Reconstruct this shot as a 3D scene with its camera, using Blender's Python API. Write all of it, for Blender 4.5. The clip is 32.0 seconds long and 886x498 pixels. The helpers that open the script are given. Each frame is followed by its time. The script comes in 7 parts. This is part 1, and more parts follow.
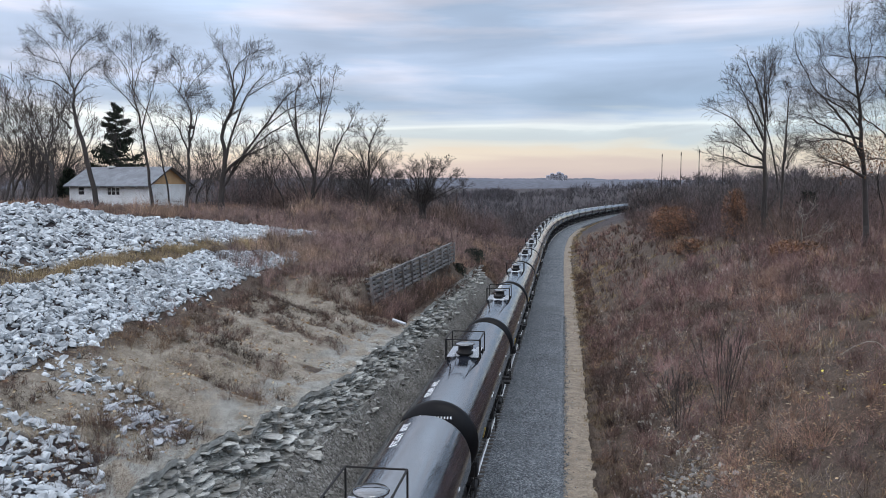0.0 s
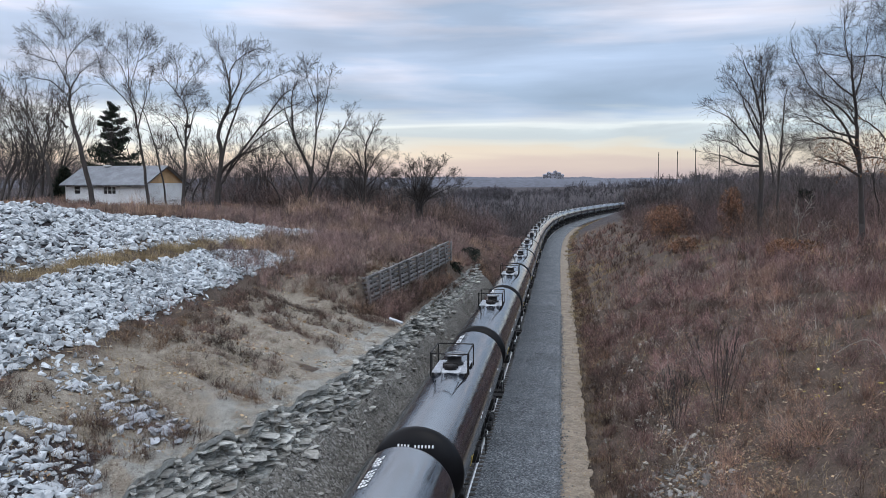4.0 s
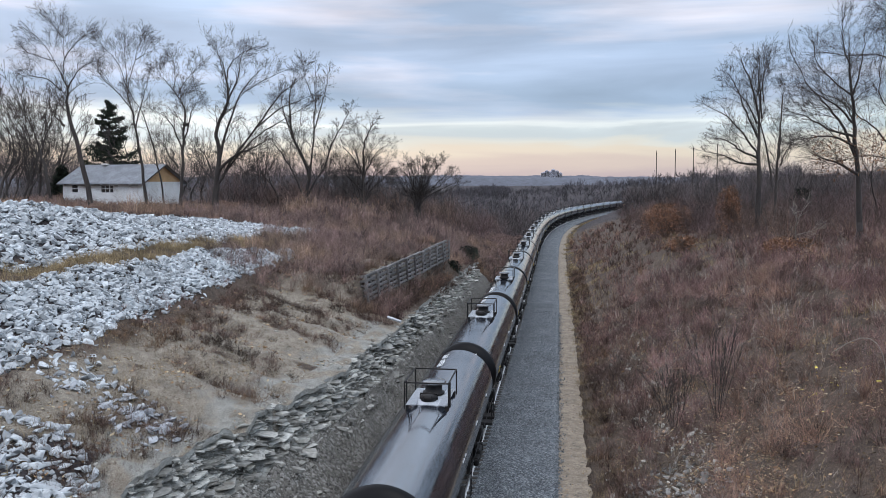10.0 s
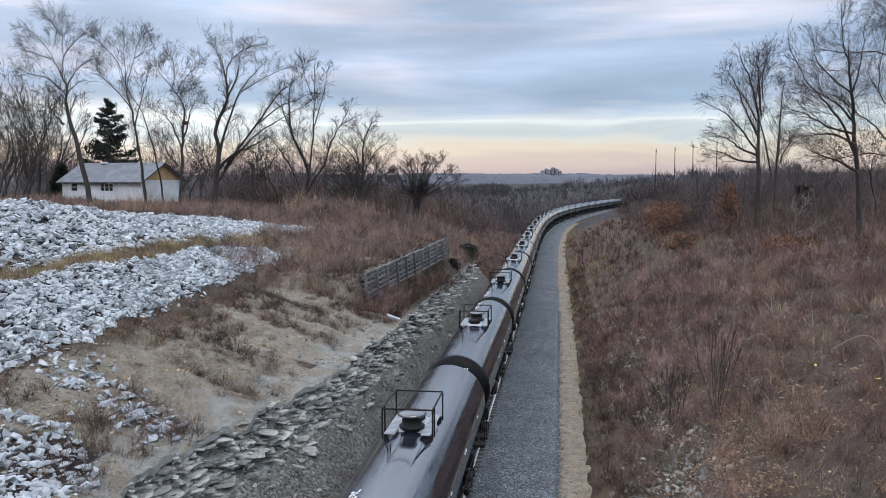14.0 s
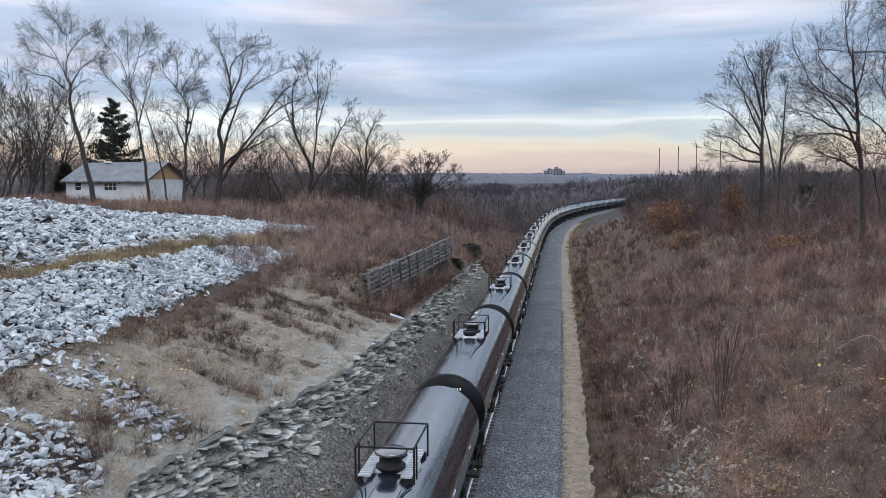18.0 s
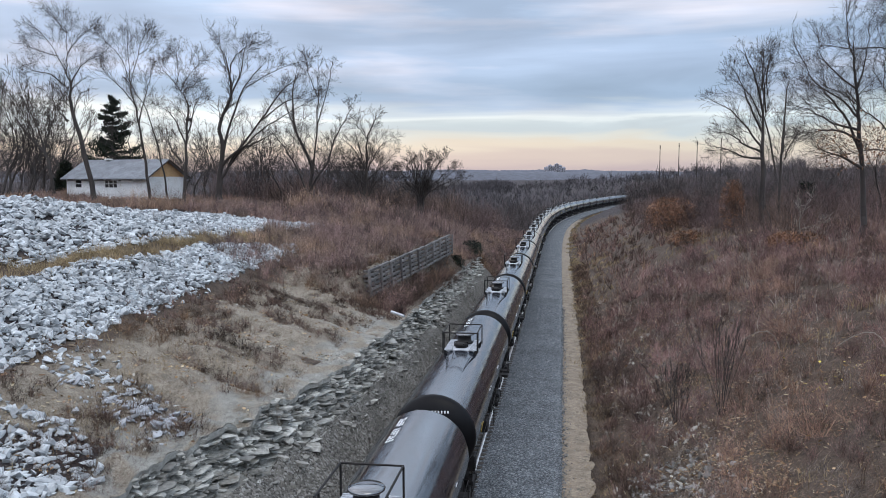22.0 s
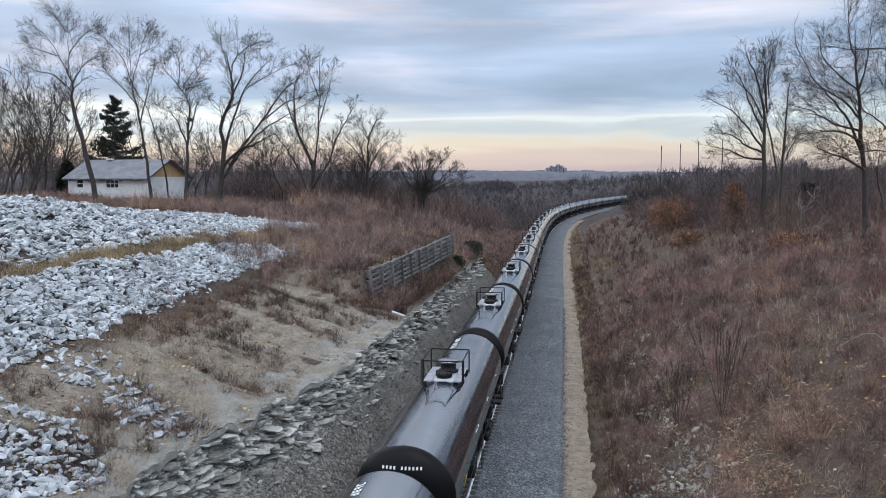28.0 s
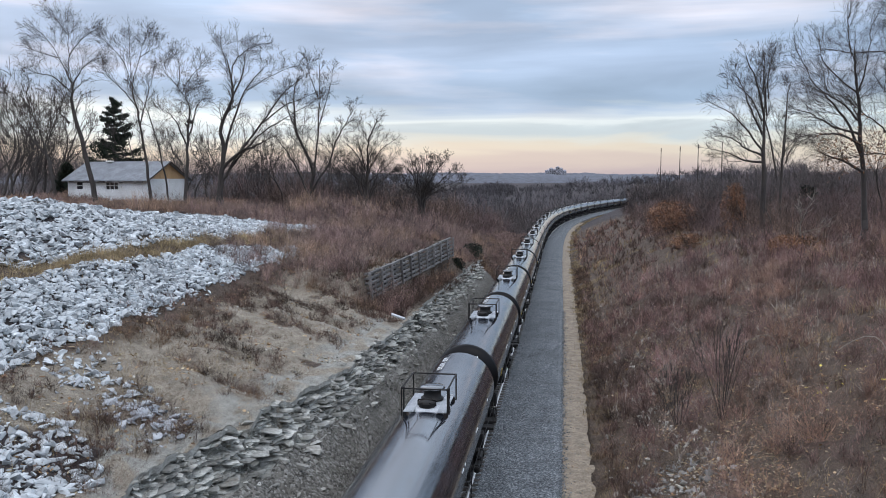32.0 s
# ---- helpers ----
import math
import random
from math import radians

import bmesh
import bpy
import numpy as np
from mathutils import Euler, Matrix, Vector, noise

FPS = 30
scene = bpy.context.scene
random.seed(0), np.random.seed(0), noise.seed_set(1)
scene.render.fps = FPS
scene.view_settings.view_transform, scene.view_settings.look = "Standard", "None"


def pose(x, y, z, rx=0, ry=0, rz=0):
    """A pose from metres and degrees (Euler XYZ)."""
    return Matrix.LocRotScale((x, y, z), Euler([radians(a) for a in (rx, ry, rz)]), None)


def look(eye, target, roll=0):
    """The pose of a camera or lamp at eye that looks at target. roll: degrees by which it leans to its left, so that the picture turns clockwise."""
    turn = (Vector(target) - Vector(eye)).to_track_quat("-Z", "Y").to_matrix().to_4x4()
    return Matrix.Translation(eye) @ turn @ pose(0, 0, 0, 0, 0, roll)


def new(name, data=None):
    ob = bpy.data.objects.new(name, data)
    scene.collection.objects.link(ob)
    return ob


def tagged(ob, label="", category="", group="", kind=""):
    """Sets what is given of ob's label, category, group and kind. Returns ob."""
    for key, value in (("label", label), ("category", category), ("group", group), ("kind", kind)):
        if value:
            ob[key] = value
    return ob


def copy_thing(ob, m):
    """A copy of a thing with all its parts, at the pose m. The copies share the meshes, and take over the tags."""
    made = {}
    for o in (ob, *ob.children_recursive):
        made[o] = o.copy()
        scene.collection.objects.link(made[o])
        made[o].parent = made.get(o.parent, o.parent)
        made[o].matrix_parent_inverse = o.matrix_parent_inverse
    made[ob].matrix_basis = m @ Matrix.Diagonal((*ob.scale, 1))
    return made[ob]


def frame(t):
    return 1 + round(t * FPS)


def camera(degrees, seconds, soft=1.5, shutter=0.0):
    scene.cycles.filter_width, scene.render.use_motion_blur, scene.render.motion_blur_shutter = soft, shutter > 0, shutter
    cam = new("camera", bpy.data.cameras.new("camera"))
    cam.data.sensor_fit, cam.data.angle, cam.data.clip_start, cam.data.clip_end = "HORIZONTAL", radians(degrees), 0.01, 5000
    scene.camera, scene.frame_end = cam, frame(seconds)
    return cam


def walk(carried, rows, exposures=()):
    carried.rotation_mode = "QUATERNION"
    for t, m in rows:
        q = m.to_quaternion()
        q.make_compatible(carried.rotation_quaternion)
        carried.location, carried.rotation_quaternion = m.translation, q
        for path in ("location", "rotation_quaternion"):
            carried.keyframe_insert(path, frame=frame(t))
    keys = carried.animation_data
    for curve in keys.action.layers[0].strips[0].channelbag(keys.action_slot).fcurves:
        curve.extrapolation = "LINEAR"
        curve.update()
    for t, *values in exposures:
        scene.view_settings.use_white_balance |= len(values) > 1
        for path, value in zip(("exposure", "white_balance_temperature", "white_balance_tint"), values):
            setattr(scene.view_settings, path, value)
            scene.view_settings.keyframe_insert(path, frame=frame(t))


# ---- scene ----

# ---------------------------------------------------------------- camera
EYE = (0.0, 0.0, 11.085)
cam = camera(56.80, 32.0, soft=0.8)
# seconds, degrees down, degrees to the right, lean
TURNS = [
    (0.0, 4.471, -0.000, -0.000),
    (0.5, 4.471, 0.059, -0.022),
    (1.0, 4.472, 0.116, -0.027),
    (1.5, 4.472, 0.168, -0.026),
    (2.0, 4.473, 0.208, -0.022),
    (2.5, 4.484, 0.225, -0.024),
    (3.0, 4.512, 0.229, -0.032),
    (3.5, 4.532, 0.233, -0.032),
    (5.5, 4.591, 0.200, -0.007),
    (6.0, 4.591, 0.235, -0.021),
    (6.5, 4.592, 0.288, -0.030),
    (7.0, 4.589, 0.340, -0.052),
    (7.5, 4.592, 0.374, -0.074),
    (8.0, 4.612, 0.394, -0.089),
    (8.5, 4.638, 0.395, -0.068),
    (9.0, 4.651, 0.385, -0.043),
    (9.5, 4.653, 0.370, -0.038),
    (10.0, 4.652, 0.362, -0.050),
    (10.5, 4.649, 0.379, -0.064),
    (11.0, 4.656, 0.410, -0.059),
    (11.5, 4.671, 0.432, -0.066),
    (12.0, 4.673, 0.437, -0.059),
    (12.5, 4.668, 0.432, -0.032),
    (13.0, 4.685, 0.417, -0.033),
    (13.5, 4.730, 0.408, -0.061),
    (14.0, 4.792, 0.392, -0.114),
    (14.5, 4.867, 0.375, -0.130),
    (16.5, 4.825, 0.239, -0.069),
    (17.0, 4.786, 0.212, -0.074),
    (17.5, 4.787, 0.186, -0.075),
    (18.0, 4.819, 0.173, -0.086),
    (18.5, 4.854, 0.172, -0.108),
    (19.0, 4.915, 0.183, -0.130),
    (19.5, 4.986, 0.192, -0.160),
    (20.0, 5.046, 0.195, -0.172),
    (20.5, 5.081, 0.187, -0.153),
    (21.0, 5.088, 0.174, -0.146),
    (21.5, 5.072, 0.154, -0.150),
    (22.0, 5.032, 0.133, -0.139),
    (22.5, 4.974, 0.120, -0.116),
    (23.0, 4.924, 0.108, -0.085),
    (23.5, 4.898, 0.090, -0.067),
    (24.0, 4.897, 0.075, -0.059),
    (24.5, 4.914, 0.073, -0.077),
    (25.0, 4.922, 0.082, -0.093),
    (25.5, 4.916, 0.090, -0.103),
    (27.5, 5.012, 0.028, -0.078),
    (28.0, 5.005, 0.054, -0.068),
    (28.5, 4.985, 0.067, -0.079),
    (29.0, 4.976, 0.070, -0.065),
    (29.5, 4.972, 0.068, -0.036),
    (30.0, 4.967, 0.061, -0.050),
    (30.5, 4.949, 0.060, -0.043),
    (31.0, 4.916, 0.064, -0.036),
    (31.5, 4.881, 0.071, -0.016),
    (32.0, 4.839, 0.079, 0.013),
]
walk(cam, [(t, pose(*EYE, 90 - down, 0, -right) @ pose(0, 0, 0, 0, 0, lean)) for t, down, right, lean in TURNS])
scene.view_settings.exposure = 0.0

# ---------------------------------------------------------------- sky and sun
SUN_UP, SUN_TURN = radians(58), radians(165)


def make_world():
    w = bpy.data.worlds.new("dusk_sky")
    w.use_nodes = True
    scene.world = w
    nt = w.node_tree
    N, Lk = nt.nodes, nt.links
    N.clear()
    out = N.new("ShaderNodeOutputWorld")
    tc = N.new("ShaderNodeTexCoord")
    sep = N.new("ShaderNodeSeparateXYZ")
    Lk.new(tc.outputs["Generated"], sep.inputs[0])
    sky = N.new("ShaderNodeTexSky")
    sky.sky_type = "NISHITA"
    sky.sun_disc = False
    sky.sun_elevation, sky.sun_rotation = SUN_UP, SUN_TURN
    clear = N.new("ShaderNodeBackground")
    clear.inputs["Strength"].default_value = 0.05
    Lk.new(sky.outputs[0], clear.inputs[0])

    # the overcast: warm at the horizon, grey blue above, brighter overhead
    ramp = N.new("ShaderNodeValToRGB")
    er = ramp.color_ramp
    er.interpolation = "EASE"
    stops = [(0.0, (0.55, 0.45, 0.46)), (0.018, (0.68, 0.57, 0.51)), (0.036, (0.78, 0.69, 0.57)), (0.047, (0.74, 0.74, 0.68)), (0.056, (0.60, 0.67, 0.70)), (0.064, (0.62, 0.70, 0.73)), (0.073, (0.82, 0.89, 0.89)), (0.083, (0.58, 0.67, 0.74)), (0.096, (0.36, 0.47, 0.62)),
             (0.145, (0.435, 0.545, 0.72)), (0.21, (0.465, 0.595, 0.79)), (0.26, (0.74, 0.92, 1.18)), (0.40, (1.14, 1.36, 1.68)), (0.7, (1.22, 1.38, 1.62)), (1.0, (1.05, 1.18, 1.36))]
    while len(er.elements) < len(stops):
        er.elements.new(0.5)
    for e, (p, c) in zip(er.elements, stops):
        e.position, e.color = p, (*c, 1)
    # streaks: noise on the sphere, flattened
    mp = N.new("ShaderNodeMapping")
    mp.inputs["Scale"].default_value = (1.5, 1.5, 13.0)
    mp.inputs["Rotation"].default_value = (radians(2), radians(-3), 0)
    Lk.new(tc.outputs["Generated"], mp.inputs[0])
    no = N.new("ShaderNodeTexNoise")
    no.inputs["Scale"].default_value = 1.6
    no.inputs["Detail"].default_value = 6
    no.inputs["Roughness"].default_value = 0.52
    no.inputs["Distortion"].default_value = 0.5
    Lk.new(mp.outputs[0], no.inputs[0])
    lift = N.new("ShaderNodeMath")
    lift.operation = "MULTIPLY_ADD"
    lift.inputs[1].default_value = 0.075
    lift.inputs[2].default_value = -0.0375
    Lk.new(no.outputs[0], lift.inputs[0])
    add = N.new("ShaderNodeMath")
    Lk.new(sep.outputs[2], add.inputs[0])
    Lk.new(lift.outputs[0], add.inputs[1])
    Lk.new(add.outputs[0], ramp.inputs[0])
    mr = N.new("ShaderNodeMapRange")
    mr.inputs[1].default_value, mr.inputs[2].default_value = 0.36, 0.66
    mr.inputs[3].default_value, mr.inputs[4].default_value = 0.88, 1.16
    Lk.new(no.outputs[0], mr.inputs[0])
    broad = N.new("ShaderNodeTexNoise")
    broad.inputs["Scale"].default_value = 2.6
    broad.inputs["Detail"].default_value = 3
    mp2 = N.new("ShaderNodeMapping")
    mp2.inputs["Scale"].default_value = (1, 1, 4.5)
    Lk.new(tc.outputs["Generated"], mp2.inputs[0])
    Lk.new(mp2.outputs[0], broad.inputs[0])
    mb = N.new("ShaderNodeMapRange")
    mb.inputs[1].default_value, mb.inputs[2].default_value = 0.38, 0.64
    mb.inputs[3].default_value, mb.inputs[4].default_value = 0.90, 1.22
    Lk.new(broad.outputs[0], mb.inputs[0])
    both = N.new("ShaderNodeMath")
    both.operation = "MULTIPLY"
    Lk.new(mr.outputs[0], both.inputs[0])
    Lk.new(mb.outputs[0], both.inputs[1])
    mul = N.new("ShaderNodeVectorMath")
    mul.operation = "SCALE"
    # pale pinkish patches in the upper cloud
    mp3 = N.new("ShaderNodeMapping")
    mp3.inputs["Scale"].default_value = (1.3, 1.3, 10.0)
    mp3.inputs["Location"].default_value = (3.1, 1.7, 0.4)
    Lk.new(tc.outputs["Generated"], mp3.inputs[0])
    pale = N.new("ShaderNodeTexNoise")
    pale.inputs["Scale"].default_value = 2.1
    pale.inputs["Detail"].default_value = 5
    Lk.new(mp3.outputs[0], pale.inputs[0])
    pf = N.new("ShaderNodeMapRange")
    pf.inputs[1].default_value, pf.inputs[2].default_value = 0.47, 0.70
    pf.inputs[3].default_value, pf.inputs[4].default_value = 0.0, 0.75
    Lk.new(pale.outputs[0], pf.inputs[0])
    hf = N.new("ShaderNodeMapRange")
    hf.inputs[1].default_value, hf.inputs[2].default_value = 0.05, 0.13
    Lk.new(sep.outputs[2], hf.inputs[0])
    pm = N.new("ShaderNodeMath")
    pm.operation = "MULTIPLY"
    Lk.new(pf.outputs[0], pm.inputs[0])
    Lk.new(hf.outputs[0], pm.inputs[1])
    blend = N.new("ShaderNodeMix")
    blend.data_type = "RGBA"
    Lk.new(pm.outputs[0], blend.inputs[0])
    Lk.new(ramp.outputs[0], blend.inputs[6])
    blend.inputs[7].default_value = (0.86, 0.82, 0.88, 1)
    # the cloud thins towards one side
    side = N.new("ShaderNodeMapRange")
    side.inputs[1].default_value, side.inputs[2].default_value = -0.6, 0.6
    Lk.new(sep.outputs[0], side.inputs[0])
    hue = N.new("ShaderNodeMix")
    hue.data_type = "RGBA"
    Lk.new(side.outputs[0], hue.inputs[0])
    hue.inputs[6].default_value, hue.inputs[7].default_value = (1.28, 1.20, 1.17, 1), (0.81, 0.86, 0.90, 1)
    tone = N.new("ShaderNodeVectorMath")
    tone.operation = "MULTIPLY"
    Lk.new(blend.outputs[2], tone.inputs[0])
    Lk.new(hue.outputs[2], tone.inputs[1])
    Lk.new(tone.outputs[0], mul.inputs[0])
    # the streaks fade out in the clear band over the horizon
    calm = N.new("ShaderNodeMapRange")
    calm.inputs[1].default_value, calm.inputs[2].default_value = 0.035, 0.085
    Lk.new(sep.outputs[2], calm.inputs[0])
    even = N.new("ShaderNodeMix")
    Lk.new(calm.outputs[0], even.inputs[0])
    even.inputs[2].default_value = 1.06
    Lk.new(both.outputs[0], even.inputs[3])
    Lk.new(even.outputs[0], mul.inputs[3])
    # below the horizon the ground's own dull brown
    below = N.new("ShaderNodeMapRange")
    below.inputs[1].default_value, below.inputs[2].default_value = -0.07, -0.015
    Lk.new(sep.outputs[2], below.inputs[0])
    earth = N.new("ShaderNodeMix")
    earth.data_type = "RGBA"
    Lk.new(below.outputs[0], earth.inputs[0])
    earth.inputs[6].default_value = (0.075, 0.066, 0.064, 1)
    Lk.new(mul.outputs[0], earth.inputs[7])
    cloud = N.new("ShaderNodeBackground")
    cloud.inputs["Strength"].default_value = 1.09
    Lk.new(earth.outputs[2], cloud.inputs[0])
    mix = N.new("ShaderNodeMixShader")
    mix.inputs[0].default_value = 0.93
    Lk.new(clear.outputs[0], mix.inputs[1])
    Lk.new(cloud.outputs[0], mix.inputs[2])
    Lk.new(mix.outputs[0], out.inputs[0])


make_world()
sun = new("sun", bpy.data.lights.new("sun", "SUN"))
sun.data.energy, sun.data.angle, sun.data.color = 0.7, radians(35), (1.0, 0.96, 0.91)
# the sky's turn runs clockwise from +y
sun.matrix_world = look(Vector((math.sin(SUN_TURN) * math.cos(SUN_UP), math.cos(SUN_TURN) * math.cos(SUN_UP), math.sin(SUN_UP))) * 200, (0, 0, 0))

# ---------------------------------------------------------------- materials
def mat(name, c1, c2=None, rough=0.8, metal=0.0, scale=3.0, fine=40.0, bump=0.3, c3=None, obj=False, rnd=0.0, island=0.0, stretch=(1, 1, 1), bumpd=0.02, spec=0.5, spots=0.55, ior=1.5):
    """Two colours mixed by broad noise, a third in spots, fine grain in brightness and relief."""
    m = bpy.data.materials.new(name)
    m.use_nodes = True
    nt = m.node_tree
    N, Lk = nt.nodes, nt.links
    b = N["Principled BSDF"]
    b.inputs["Roughness"].default_value, b.inputs["Metallic"].default_value = rough, metal
    b.inputs["Specular IOR Level"].default_value = spec
    b.inputs["IOR"].default_value = ior
    c2 = c2 or tuple(x * 0.75 for x in c1)
    if obj:
        src = N.new("ShaderNodeTexCoord").outputs["Object"]
    else:
        src = N.new("ShaderNodeNewGeometry").outputs["Position"]
    mp = N.new("ShaderNodeMapping")
    mp.inputs["Scale"].default_value = stretch
    Lk.new(src, mp.inputs[0])
    src = mp.outputs[0]

    def tex(sc, det=4.0, ro=0.6):
        t = N.new("ShaderNodeTexNoise")
        t.inputs["Scale"].default_value, t.inputs["Detail"].default_value, t.inputs["Roughness"].default_value = sc, det, ro
        Lk.new(src, t.inputs[0])
        return t.outputs[0]

    def rng(v, a, bb, lo, hi):
        r = N.new("ShaderNodeMapRange")
        for i, x in enumerate((a, bb, lo, hi)):
            r.inputs[i + 1].default_value = x
        Lk.new(v, r.inputs[0])
        return r.outputs[0]

    def mixc(f, a, bb, how="MIX"):
        x = N.new("ShaderNodeMix")
        x.data_type, x.blend_type = "RGBA", how
        for s, v in ((x.inputs[0], f), (x.inputs[6], a), (x.inputs[7], bb)):
            if isinstance(v, float):
                s.default_value = v
            elif isinstance(v, tuple):
                s.default_value = (*v, 1)
            else:
                Lk.new(v, s)
        return x.outputs[2]

    big, small = tex(scale), tex(fine, 3.0)
    col = mixc(rng(big, 0.36, 0.64, 0, 1), tuple(c1), tuple(c2))
    if c3:
        col = mixc(rng(tex(scale * 2.3), spots, spots + 0.12, 0, 1), col, tuple(c3))
    g = N.new("ShaderNodeHueSaturation")
    Lk.new(col, g.inputs["Color"])
    val = rng(small, 0.3, 0.7, 0.72, 1.28)
    if rnd or island:
        if rnd:
            rv = N.new("ShaderNodeObjectInfo").outputs["Random"]
        else:
            rv = N.new("ShaderNodeNewGeometry").outputs["Random Per Island"]
        k = N.new("ShaderNodeMath")
        k.operation = "MULTIPLY"
        Lk.new(val, k.inputs[0])
        Lk.new(rng(rv, 0, 1, 1 - (rnd or island), 1 + (rnd or island)), k.inputs[1])
        val = k.outputs[0]
    Lk.new(val, g.inputs["Value"])
    Lk.new(g.outputs[0], b.inputs["Base Color"])
    Lk.new(rng(small, 0.3, 0.7, max(rough - 0.08, 0.05), min(rough + 0.08, 1)), b.inputs["Roughness"])
    if bump:
        bp = N.new("ShaderNodeBump")
        bp.inputs["Strength"].default_value, bp.inputs["Distance"].default_value = bump, bumpd
        Lk.new(small, bp.inputs["Height"])
        Lk.new(bp.outputs[0], b.inputs["Normal"])
    return m


M = dict(
    path=mat("tan_dirt_path", (0.285, 0.235, 0.178), (0.185, 0.148, 0.112), 0.95, scale=1.7, fine=11, bump=0.9, bumpd=0.06, c3=(0.115, 0.098, 0.082), spots=0.57),
    limestone=mat("grey_limestone", (0.36, 0.358, 0.332), (0.215, 0.206, 0.184), 0.9, scale=1.1, fine=9, bump=0.7, bumpd=0.06, c3=(0.155, 0.135, 0.11), stretch=(1, 1, 2.2), spots=0.60),
    riprap=mat("pale_limestone_riprap", (0.40, 0.42, 0.45), (0.26, 0.272, 0.292), 0.9, scale=1.6, fine=2.6, bump=0.1, rnd=0.30, obj=True, c3=(0.38, 0.34, 0.28), spots=0.60),
    riprap_far=mat("pale_limestone_rubble", (0.46, 0.485, 0.505), (0.34, 0.358, 0.372), 0.9, scale=1.0, fine=3.5, bump=0.1, island=0.34),
    rail=mat("rail_steel", (0.62, 0.60, 0.58), (0.50, 0.48, 0.46), 0.32, 0.9, scale=3, fine=50, bump=0.1),
    tie=mat("creosoted_timber", (0.045, 0.038, 0.034), (0.07, 0.06, 0.052), 0.9, scale=3, fine=30, bump=0.5, rnd=0.3, obj=True),
    tank=mat("black_tank_paint", (0.010, 0.013, 0.020), (0.014, 0.017, 0.024), 0.12, 0.0, scale=0.5, fine=0.9, bump=0.0, obj=True, ior=2.6),
    head=mat("matt_black_paint", (0.004, 0.004, 0.005), (0.006, 0.006, 0.007), 0.38, 0.0, scale=0.8, fine=1.2, bump=0.0, obj=True, spec=0.14),
    iron=mat("dark_cast_iron", (0.009, 0.009, 0.010), (0.018, 0.015, 0.014), 0.6, 0.0, scale=4, fine=40, bump=0.2, obj=True, spec=0.25),
    grating=mat("galvanised_grating", (0.50, 0.52, 0.55), (0.40, 0.42, 0.45), 0.5, 0.4, scale=4, fine=40, bump=0.2, obj=True),
    white=mat("white_stencil_paint", (0.75, 0.76, 0.78), (0.66, 0.67, 0.69), 0.6, scale=6, fine=50, bump=0.0, obj=True),
    yellow=mat("yellow_placard", (0.62, 0.44, 0.05), (0.5, 0.36, 0.05), 0.6, scale=6, fine=50, bump=0.0, obj=True),
)


